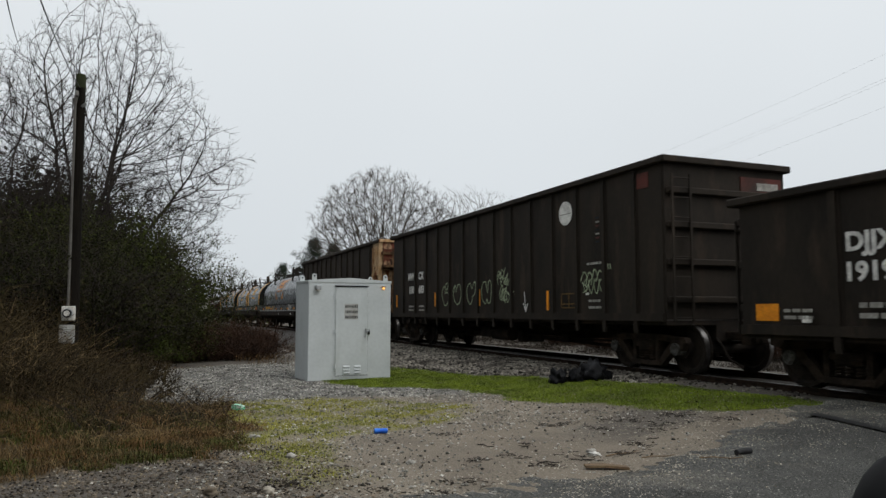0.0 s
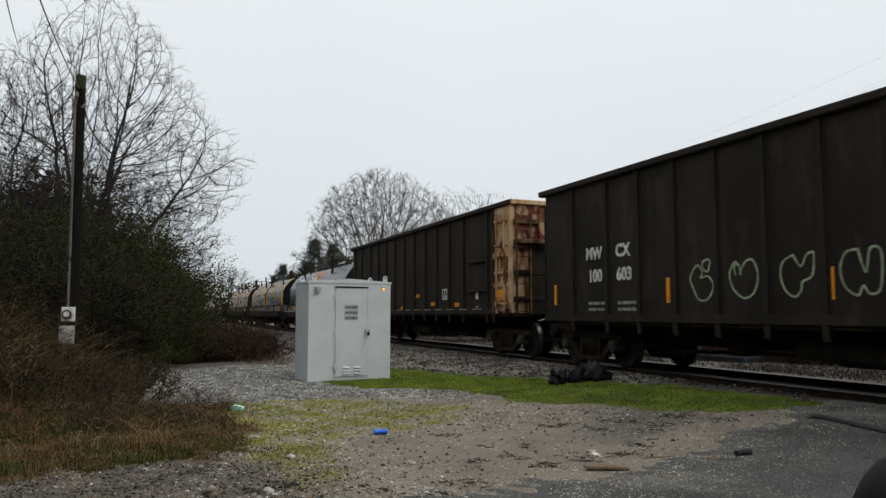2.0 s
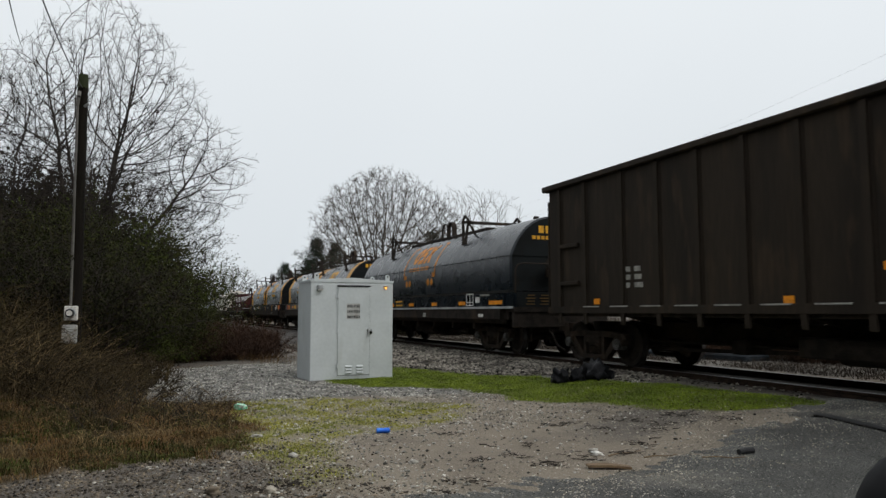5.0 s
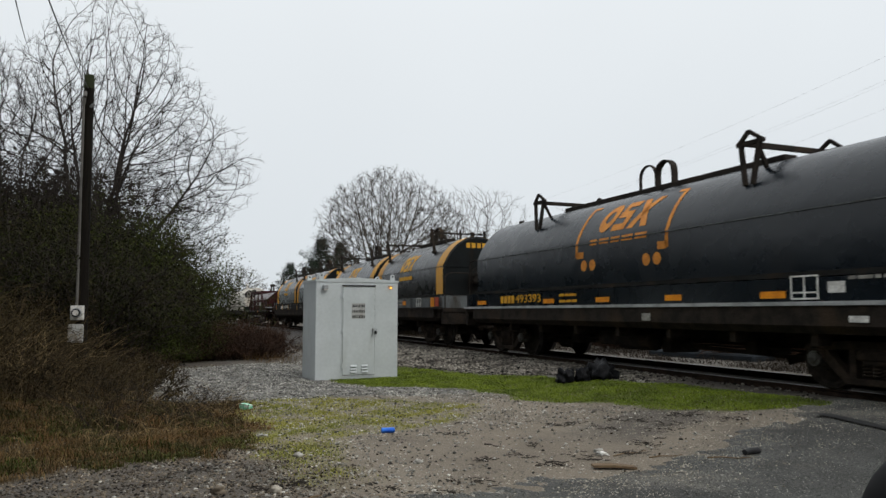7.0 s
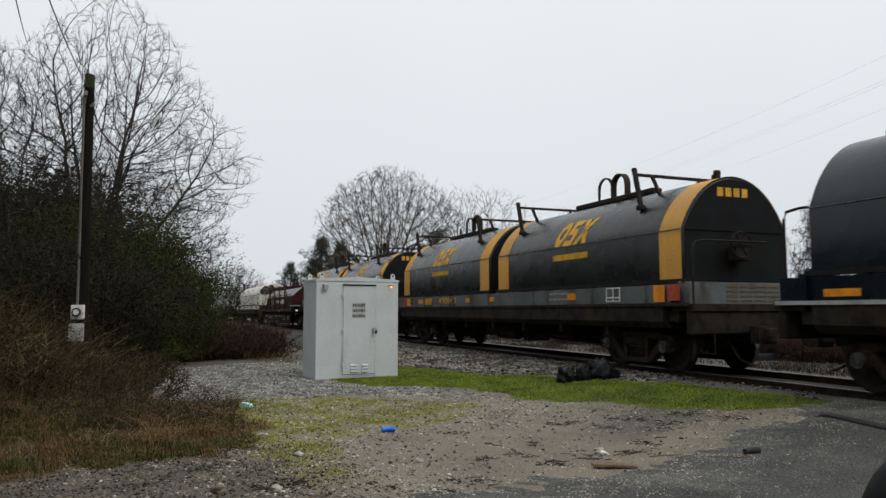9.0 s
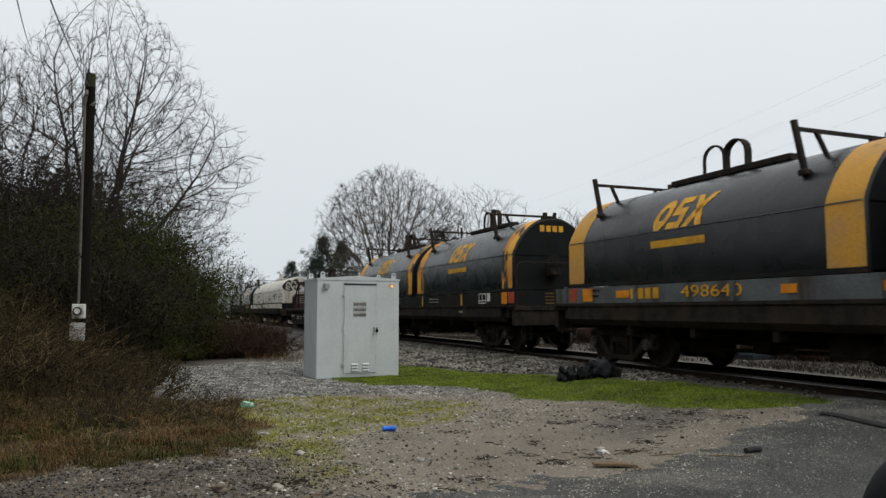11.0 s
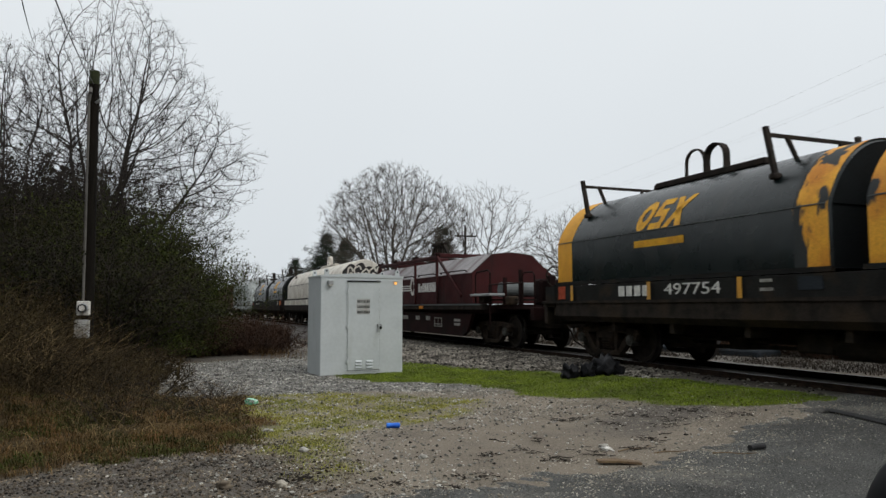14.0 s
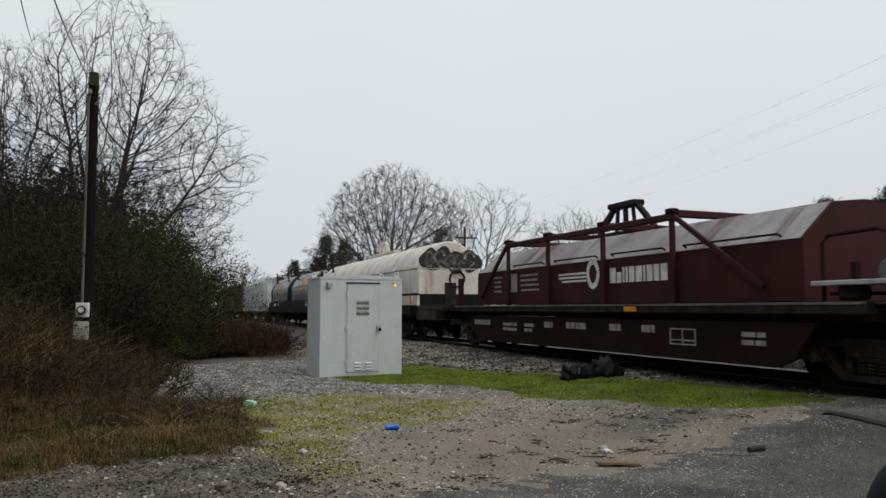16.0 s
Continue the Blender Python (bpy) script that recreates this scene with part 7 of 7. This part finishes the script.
def build_ground_cover():
    z = zones
    blades("bright_grass", "short bright green grass strip beside the ballast", 250000, (-19.5, -6.8, 3.3, 9.1), lambda x, y: z(x, y)[0] ** 1.5 * off_road(x, y) * (0.5 + 0.5 * (wob(x, y, 3.7, 1.0) > -0.25)), 0.038, 0.007, "grass", 1, bend=1.7)
    blades("olive_grass", "thin olive winter grass on packed gravel", 140000, (-13.2, -6.0, 0.6, 5.5), lambda x, y: 0.9 * z(x, y)[1] ** 1.3 * (0.3 + 0.7 * (wob(x, y, 4.1, 2.0) > -0.1)), 0.035, 0.006, "grass_olive", 2, bend=1.0)
    blades("dead_weeds", "matted russet dead weeds along the thicket", 190000, (-22, -7.4, -3.6, 1.8), lambda x, y: z(x, y)[3] * (0.35 + 0.65 * (wob(x, y, 2.3) > -0.1)), 0.075, 0.005, "weed_orange", 3, bend=2.2, category="weeds")
    blades("green_weeds", "patches of green weeds among dead stalks", 110000, (-13.5, -7.6, -2.6, 1.2), lambda x, y: z(x, y)[3] * np.clip(0.3 + 1.9 * (wob(x, y, 1.5, 3.0) + 0.6 * wob(x, y, 4.7, 1.0)), 0, 0.9), 0.06, 0.009, "weed_green", 4, bend=1.3, category="weeds")
    blades("tall_straw", "tall straw-coloured dead grass by the thicket", 30000, (-20, -10, -4.0, 0.8), lambda x, y: z(x, y)[3] * smooth_step(0.3, -0.9, y) * smooth_step(-9.5, -12.5, x) * (0.2 + 0.8 * (wob(x, y, 1.1, 1.0) > -0.1)), 0.42, 0.005, "straw_red", 5, bend=2.2, category="weeds")
    blades("dead_reeds", "brown dead reeds between thicket and track", 26000, (-46, -26, 1.2, 6.6), lambda x, y: smooth_step(-26, -29, x) * (y < -0.165 * x) * (0.1 + 0.9 * (wob(x, y, 0.9) > 0.0)), 0.6, 0.008, "russet_scrub", 6, bend=1.2, category="weeds")
    blades("track_weeds", "thin tan weeds at the foot of the ballast", 1100, (-24.6, -20.6, 2.6, 5.0), lambda x, y: 0.15 + 0.85 * (wob(x, y, 1.6, 6.0) > 0.25), 0.4, 0.006, "weed_orange", 8, bend=1.2, category="weeds")
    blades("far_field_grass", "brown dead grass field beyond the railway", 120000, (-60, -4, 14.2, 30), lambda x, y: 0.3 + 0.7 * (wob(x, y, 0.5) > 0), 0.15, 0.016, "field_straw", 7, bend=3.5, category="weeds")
    blades("brown_tufts", "taller tufts of dead brown grass among the weeds", 36000, (-13.5, -7.6, -2.8, 1.5), lambda x, y: z(x, y)[3] * (wob(x, y, 2.9, 8.0) + 0.5 * wob(x, y, 7.3, 3.0) > 0.38), 0.17, 0.005, "weed_orange", 31, bend=1.6, category="weeds")
    blades("tan_tufts", "pale tan tufts of dead grass among the weeds", 40000, (-13.0, -7.6, -2.6, 1.5), lambda x, y: z(x, y)[3] * (wob(x, y, 3.3, 11.0) + 0.5 * wob(x, y, 8.1, 5.0) > 0.5), 0.13, 0.005, "straw", 32, bend=1.8, category="weeds")
    blades("dark_sedge", "dark green blades in the dead weeds", 11000, (-12.5, -7.8, -2.6, 0.8), lambda x, y: z(x, y)[3] * (wob(x, y, 1.7, 14.0) + 0.5 * wob(x, y, 5.1, 9.0) > 0.35), 0.12, 0.01, "leaf_green", 33, bend=1.6, category="weeds")
    stalks("arching_straw", "tan arching dead stalks over the brambles", 750, (-18.5, -9.5, -3.8, 0.6), lambda x, y: z(x, y)[3] * smooth_step(-9.0, -12.0, x) * smooth_step(-0.4, -2.2, y), (0.5, 1.35), 0.0033, "straw", 21, 0.14)
    stalks("upright_straw", "tall thin tan stalks standing among brambles", 1500, (-16.5, -11.0, -4.2, -0.6), lambda x, y: z(x, y)[3] * smooth_step(-0.5, -1.6, y) * (0.1 + 0.9 * (wob(x, y, 1.4, 2.5) > 0.0)), (0.7, 1.6), 0.003, "straw", 27, 0.07)
    stalks("bramble_canes", "dark bare bramble canes arching in a tangle", 1500, (-16.5, -10.2, -4.2, 0.3), lambda x, y: z(x, y)[3] * smooth_step(-9.8, -11.5, x) * smooth_step(0.1, -1.2, y), (0.5, 1.35), 0.0045, "cane", 28, 0.13)
    stalks("pale_canes", "thick pale dead stems leaning out of the brambles", 60, (-15.5, -10.4, -3.8, 0.2), lambda x, y: z(x, y)[3] * smooth_step(0.0, -1.0, y), (0.6, 1.3), 0.005, "straw", 34, 0.1)
    stalks("low_straw", "bent straw-coloured stems among weeds", 700, (-14.0, -9.0, -3.0, 1.1), lambda x, y: z(x, y)[3], (0.2, 0.8), 0.0034, "straw", 25, 0.42)
    stalks("dark_stalks", "thin dark upright weed stalks", 900, (-12.8, -9.4, -0.8, 1.3), lambda x, y: z(x, y)[3] * (0.05 + 0.95 * (wob(x, y, 2.2, 2.0) > 0.15)), (0.2, 0.75), 0.0036, "twig", 22, 0.12)
    stalks("tan_stalks", "thin tan upright weed stalks", 420, (-12.8, -9.2, -1.6, 1.2), lambda x, y: z(x, y)[3] * (0.15 + 0.85 * (wob(x, y, 1.9, 4.0) > 0.1)), (0.25, 0.8), 0.0034, "straw", 26, 0.2)
    stalks("straw_bits", "fallen straw and twig bits on the weeds", 1600, (-12.5, -7.8, -2.4, 1.4), lambda x, y: z(x, y)[3], (0.08, 0.3), 0.003, "straw", 23, 0.9)
    pebbles("pale_gravel", "pale crushed stone around the cabinet", 42000, (-25, -11.8, -0.8, 6.2), lambda x, y: z(x, y)[2] * (1 - (np.abs(x + 16.6) < 0.75) * (np.abs(y - 4.3) < 1.12)), 0.014, 0.05, "stone", 11, sink=0.28)
    pebbles("loose_gravel", "mixed loose gravel trodden into dirt", 80000, (-12.5, -4.6, -1.4, 8.6), lambda x, y: np.clip((1 - 0.75 * z(x, y)[0] - 0.4 * z(x, y)[1] - 0.9 * z(x, y)[3]) * (0.12 + 0.5 * (wob(x, y, 1.3, 5.0) > 0.05) + 0.38 * (wob(x, y, 4.6, 2.0) > 0.1)) * (1 - 0.85 * smooth_step(-8.6, -7.8, x) * smooth_step(1.9, 0.9, y)) * (1 - 0.7 * smooth_step(-9.4, -8.4, x) * smooth_step(2.2, 3.0, y) * smooth_step(6.4, 5.6, y)), 0, 1) * off_road(x, y), 0.006, 0.03, "stone_dark", 12)
    pebbles("dark_gravel", "dark wet gravel in damp soil", 34000, (-9.2, -4.8, -1.6, 3.0), lambda x, y: smooth_step(-8.9, -8.2, x) * smooth_step(2.3, 1.0, y) * (1 - z(x, y)[3]) * off_road(x, y), 0.007, 0.034, "stone_black", 18, sink=0.25)
    pebbles("white_chips", "scattered white stone chips", 15000, (-12.5, -4.6, -1.4, 8.6), lambda x, y: (1 - z(x, y)[3]) * (1 - np.clip(2 * z(x, y)[0], 0, 1)) * off_road(x, y) * (0.25 + 0.75 * smooth_step(-0.6, 1.2, y)) * (1 - 0.7 * smooth_step(-9.0, -8.0, x) * smooth_step(2.6, 3.2, y)), 0.01, 0.045, "stone", 13, sink=0.2)
    pebbles("ballast_stones", "grey angular track ballast", 70000, (-34, -5, 5.4, 9.9), lambda x, y: z(x, y)[4] * smooth_step(-38, -20, x) * (1 - (x > -7.9 - 0.365 * (y - 8.9)) * 1.0), 0.035, 0.095, "ballast", 14, sink=0.2)
    rng = np.random.default_rng(16)
    n = 75000
    x, y = rng.uniform(-9.2, -3.2, n), rng.uniform(1.2, 9.2, n)
    keep = (road_lift(x, y) > 0.012) & (rng.uniform(0, 1, n) < 0.55 + 0.35 * wob(x, y, 1.4, 2.0))
    x, y = x[keep], y[keep]
    n = len(x)
    s, a = rng.uniform(0.004, 0.011, n) * rng.uniform(0.5, 1.2, n), rng.uniform(0, 6.28, n)
    zz = height(x, y) + road_lift(x, y) + 0.003
    v = np.stack([np.stack([x + s * np.cos(a + q) * f, y + s * np.sin(a + q) * f, zz + dz], 1) for q, f, dz in ((0, 1, -0.003), (1.5, 0.7, 0.002), (3.1, 1, 0.0), (4.6, 0.8, -0.003))], 1).reshape(-1, 3)
    tagged(new("asphalt_chips", sheet_mesh("asphalt_chips", v, np.arange(4 * n).reshape(n, 4), "chips")), "pale aggregate chips showing in worn asphalt", "gravel", kind="stuff")
    pebbles("edge_gravel", "gravel spilled along the asphalt edge", 60000, (-9.8, -3.6, 1.6, 9.2), lambda x, y: (smooth_step(1.5, 0.0, np.abs(x - road_edge(y) - 0.2)) ** 1.6) * (0.25 + 0.75 * (wob(x, y, 2.6, 4.0) > 0.0)), 0.005, 0.024, "stone_dark", 15, lift=lambda x, y: np.maximum(0.0, road_lift(x, y)))
    debris("twig_litter", "dark broken twigs and bark bits on packed dirt", DEBRIS, 24)


build_left_thicket()
build_ground_cover()


# ---- beyond the railway ----
def pine(name, label, m, seed, h, w, full=0.62):
    rng = np.random.default_rng(seed)
    tw, tips = Twigs(), []
    tw.path([(0, 0, -0.2), (0.05, 0, h * 0.5), (0, 0.05, h)], 0.16, 0.02)
    for k in range(80):
        f = 0.2 + 0.79 * k / 80
        a = k * 2.4 + rng.uniform(-0.4, 0.4)
        L = w * (1.04 - f) ** full * rng.uniform(0.45, 1.2)
        p = np.array([0, 0, h * f])
        pts = [tuple(p)]
        for i in range(4):
            p = p + np.array([math.cos(a), math.sin(a), 0.12 + 0.12 * i + rng.normal() * 0.1]) * L / 4
            pts.append(tuple(p))
            if i:
                for _ in range(5):
                    tips.append(p + rng.normal(size=3) * 0.09 * (1 + L * 0.2))
        tw.path(pts, 0.03, 0.008)
    tips = np.repeat(np.array(tips), 10, 0)
    tips = tips + rng.normal(size=tips.shape) * 0.11
    ob = thing(name, label, "tree", m, group="evergreen trees")
    part("trunk", tw.mesh("trunk", "bark", 5), "", ob)
    part("crown", leaf_mesh("crown", tips, 0.24, "pine", rng, narrow=0.13), "", ob)
    return ob


def build_far_side():
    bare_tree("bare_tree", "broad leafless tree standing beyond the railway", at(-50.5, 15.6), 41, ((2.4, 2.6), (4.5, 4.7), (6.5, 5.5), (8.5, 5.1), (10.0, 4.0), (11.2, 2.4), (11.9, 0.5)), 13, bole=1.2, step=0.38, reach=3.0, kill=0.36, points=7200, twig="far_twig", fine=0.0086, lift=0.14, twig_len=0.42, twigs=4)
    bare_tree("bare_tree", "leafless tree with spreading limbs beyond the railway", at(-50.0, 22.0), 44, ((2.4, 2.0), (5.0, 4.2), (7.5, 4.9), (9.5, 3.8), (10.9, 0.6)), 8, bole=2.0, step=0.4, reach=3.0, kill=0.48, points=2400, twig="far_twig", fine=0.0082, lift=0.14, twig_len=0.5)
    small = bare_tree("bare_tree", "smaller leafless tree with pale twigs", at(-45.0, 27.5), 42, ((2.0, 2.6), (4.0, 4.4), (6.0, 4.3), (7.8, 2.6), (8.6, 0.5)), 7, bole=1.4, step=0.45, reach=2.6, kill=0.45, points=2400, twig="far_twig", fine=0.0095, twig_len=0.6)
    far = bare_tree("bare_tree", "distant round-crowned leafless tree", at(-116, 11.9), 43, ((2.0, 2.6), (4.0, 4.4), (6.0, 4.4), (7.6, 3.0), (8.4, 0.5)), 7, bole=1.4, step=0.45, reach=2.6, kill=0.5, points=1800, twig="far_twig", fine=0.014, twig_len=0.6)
    for x, y, rz in ((-66, 40, 20), (-58, 46, 90), (-45, 47, 160), (-38, 50, 250)):
        copy_thing(small, at(x, y, rz))
    p1 = pine("pine_tree", "dark green pine beyond the railway", at(-33.5, 38.5), 51, 8.9, 2.4)
    p2 = pine("pine_tree", "slender dark pine with open branches", at(-96.5, 16.6), 52, 7.8, 5.0, 1.0)
    for ob, x, y, rz in ((p2, -63.5, 13.6, 40), (p1, -31.8, 40.8, 70), (p1, -28.5, 38.0, 160), (p2, -66.5, 16.0, 200), (p1, -62.0, 24.0, 120), (p2, -88.0, 18.0, 320)):
        copy_thing(ob, at(x, y, rz))
    b = shrub("shrub", "grey-brown leafless scrub beyond the railway", at(-36, 33), 61, 3.6, 3.4, "leaf_brown", 900, 90, 0.08, twig="far_twig")
    g = shrub("shrub", "dull green scrub beyond the railway", at(-46.5, 16.8), 62, 4.2, 3.0, "leaf_dark", 9000, 70, 0.12)
    for ob, x, y, rz in ((b, -41, 36, 50), (b, -46, 38, 100), (b, -31, 35, 200), (b, -27, 33.5, 300), (b, -51, 40, 20), (b, -24, 32, 80), (b, -57, 37, 160), (g, -56.5, 15.0, 80), (g, -48.6, 15.2, 140), (g, -50.5, 14.2, 250), (g, -47.0, 18.4, 330), (g, -53, 19, 200), (g, -29.5, 36.5, 20), (g, -64, 22, 300)):
        copy_thing(ob, at(x, y, rz))
    ob = part("concrete_slab", Shape().box(-2.0, 2.0, -0.6, 0.6, -0.2, 0.2, 0.05), "slab", m=pose(-19.2, 16.9, 0.0, 0, 0, 12))
    tagged(ob, "low weathered bluish concrete slab in dead grass", "slab")


build_far_side()


# ================= small things on the ground =================
def crumple(n, sx, sy, sz, seed, rough=0.25):
    """A lumpy rounded form."""
    bm = bmesh.new()
    bmesh.ops.create_icosphere(bm, subdivisions=3, radius=1)
    for v in bm.verts:
        k = 1 + rough * noise.noise(v.co * n + Vector((seed, 0, 0))) + 0.5 * rough * noise.noise(v.co * n * 3 + Vector((0, seed, 0)))
        v.co = Vector((v.co.x * sx * k, v.co.y * sy * k, max(-0.35, v.co.z) * sz * k))
    me = bpy.data.meshes.new("lump")
    bm.to_mesh(me)
    bm.free()
    me.polygons.foreach_set("use_smooth", [True] * len(me.polygons))
    return me


def lump(name, label, category, m, material, **kw):
    me = crumple(**kw)
    me.materials.append(M[material])
    ob = new(name, me)
    ob.matrix_basis = m
    return tagged(ob, label, category)


def build_litter():
    g = lambda x, y, dz=0.0, rz=0.0, rx=0.0, ry=0.0: pose(x, y, float(height(x, y)) + dz, rx, ry, rz)
    can = thing("drink_can", "crushed blue drink can lying on gravel", "can", g(-8.84, 2.76, 0.034, 80))
    part("can_body", Shape().loft([[(x, r * math.cos(a), r * 0.92 * math.sin(a)) for a in [2 * math.pi * k / 16 for k in range(16)]] for x, r in ((-0.085, 0.026), (-0.078, 0.036), (-0.02, 0.037), (0.0, 0.033), (0.02, 0.037), (0.075, 0.036), (0.083, 0.027))]), "can_blue", can, smooth=True)
    part("can_end", Shape().loft([[(x, 0.027 * math.cos(a), 0.025 * math.sin(a)) for a in [2 * math.pi * k / 16 for k in range(16)]] for x in (0.082, 0.087)]), "cab_metal", can, "bare metal can end")
    part("can_mark", Shape().loft([[(x, 0.0375 * math.cos(a), 0.0345 * math.sin(a)) for a in [-0.9 + 0.15 * k for k in range(8)]] for x in (0.03, 0.065)], closed=False, caps=False), "litter_white", can)
    can = thing("drink_carton", "crumpled green and white carton on weeds", "litter", g(-11.65, 1.37, 0.05, 40, 8))
    part("carton_body", Shape().loft([[(-0.1, -0.045, -0.02), (-0.1, 0.045, -0.02), (-0.1, 0.04, 0.05), (-0.1, -0.04, 0.05)], [(0.02, -0.05, -0.03), (0.02, 0.045, -0.02), (0.02, 0.05, 0.04), (0.02, -0.045, 0.055)], [(0.1, -0.04, -0.02), (0.1, 0.04, -0.02), (0.1, 0.03, 0.03), (0.1, -0.04, 0.04)]]), "can_green", can)
    for x, y, w, l, rz, seed in ((-7.8, 1.45, 0.05, 0.09, 20, 1), (-9.15, 1.27, 0.05, 0.1, 70, 2), (-6.85, 4.5, 0.06, 0.09, 30, 3), (-8.9, 4.2, 0.03, 0.05, 0, 4), (-7.0, 2.5, 0.04, 0.06, 60, 5)):
        lump("stone", "pale flat stone on packed dirt", "stone", g(x, y, 0.014, rz), "stone", n=1.6, sx=l * 0.7, sy=w * 0.8, sz=0.024, seed=seed, rough=0.6)
    lump("stone", "dark stone half sunk in gravel", "stone", g(-6.3, 1.0, 0.02, 10), "stone_dark", n=1.5, sx=0.06, sy=0.045, sz=0.035, seed=9, rough=0.5)
    lump("stone", "black stone half sunk in damp gravel", "stone", g(-6.48, 0.56, 0.02, 30), "stone_black", n=1.7, sx=0.065, sy=0.05, sz=0.045, seed=12, rough=0.6)
    me = crumple(2.4, 0.05, 0.08, 0.014, 4, 0.9)
    me.materials.append(M["litter_white"])
    tagged(part("paper_scrap", me, "", m=g(-6.73, 4.47, 0.01, 75)), "crumpled white paper scrap on dirt", "litter")
    ob = part("board", Shape().loft([[(-0.22, -0.05, 0.0), (-0.22, 0.05, 0.0), (-0.22, 0.05, 0.02), (-0.22, -0.05, 0.02)], [(-0.02, -0.07, 0.012), (-0.02, 0.07, 0.008), (-0.02, 0.07, 0.03), (-0.02, -0.07, 0.034)], [(0.2, -0.06, 0.0), (0.2, 0.05, 0.0), (0.2, 0.05, 0.02), (0.2, -0.06, 0.022)]]), "board", m=g(-6.08, 4.18, 0.012, 72, 0, 3))
    tagged(ob, "warped brown scrap of wood on the road edge", "board")
    ob = part("rubber_scrap", Shape().tube([(-0.1, 0, 0.03), (0.0, 0.01, 0.034), (0.1, -0.01, 0.03)], 0.028, 10, 0.032), "rubber", m=g(-5.85, 5.65, 0.055, 98), smooth=True)
    tagged(ob, "short black rubber scrap on asphalt", "litter")
    for x, y, l, rz in ((-5.81, 5.33, 0.42, 62), (-6.62, 4.75, 0.5, 100), (-6.5, 3.8, 0.22, 60), (-6.35, 5.0, 0.4, 85), (-8.6, 5.9, 0.16, 30), (-8.3, 5.4, 0.2, 110), (-9.2, 3.9, 0.18, 70), (-7.6, 3.6, 0.25, 20), (-6.0, 1.3, 0.35, 120), (-7.2, 5.6, 0.2, 95), (-6.9, 3.2, 0.18, 150)):
        s = Shape().tube([(-l / 2, 0, 0.008), (-l / 6, 0.02, 0.014), (l / 5, -0.01, 0.01), (l / 2, 0.015, 0.016)], 0.007, 5, 0.004)
        ob = part("stick", s, "board" if l > 0.3 else "bark", m=g(x, y, max(0.0, float(road_lift(x, y))), rz))
        tagged(ob, "thin broken stick on packed dirt", "stick", group="scattered sticks")
    for x, y, sx, sy, sz, seed in ((-12.3, 7.4, 0.19, 0.17, 0.22, 3), (-12.15, 7.68, 0.15, 0.12, 0.2, 5), (-12.2, 8.15, 0.28, 0.24, 0.3, 8)):
        lump("rubbish_bag", "crumpled black plastic rubbish bag on grass", "bag", g(x, y, 0.07, 40 * seed), "bag", n=3.2, sx=sx, sy=sy, sz=sz * 0.85, seed=seed, rough=0.95)
    rng = np.random.default_rng(5)
    n = 260
    x, y = rng.uniform(-11.5, -5.2, n), rng.uniform(0.6, 8.0, n)
    keep = (x < road_edge(y) + 0.3)
    p = np.stack([x, y, height(x, y) + 0.012], 1)[keep]
    tagged(new("dead_leaves", leaf_mesh("dead_leaves", p, 0.035, "leaf_brown", rng, flat=0.85)), "scattered brown dead leaves and debris", "leaves", kind="stuff")


build_litter()


def build_car_mirror():
    """The rounded dark edge that stands close beside the lens."""
    c = Vector(EYE) + (Vector((-0.567, 0.789, -0.236))) * 0.62
    mir = thing("car_mirror", "black rounded plastic door mirror of the car", "car mirror", Matrix.Translation(c))
    me = crumple(0.6, 0.036, 0.05, 0.052, 2, 0.05)
    me.materials.append(M["black"])
    part("mirror_housing", me, "", mir)
    part("mirror_stalk", Shape().bar((0, 0, -0.01), (0.1, 0.04, -0.2), 0.03, 0.04), "black", mir)


build_car_mirror()


# ================= movement =================
def run(t):
    """How far the train has rolled after t seconds."""
    return 5.80 * t + 0.015 * t * t


def motions():
    times = [0.5 * k for k in range(33)]
    for car, x in TRAIN:
        walk(car, [(t, pose(x + run(t), TRACK_Y, 0)) for t in times])
    ticks = [0.1 * k for k in range(161)]
    for ws, dx, a in WHEELS:
        walk(ws, [(t, pose(dx, 0, RAIL_Z + WHEEL_R, 0, (a + math.degrees(run(t) / WHEEL_R)) % 360, 0)) for t in ticks])


motions()
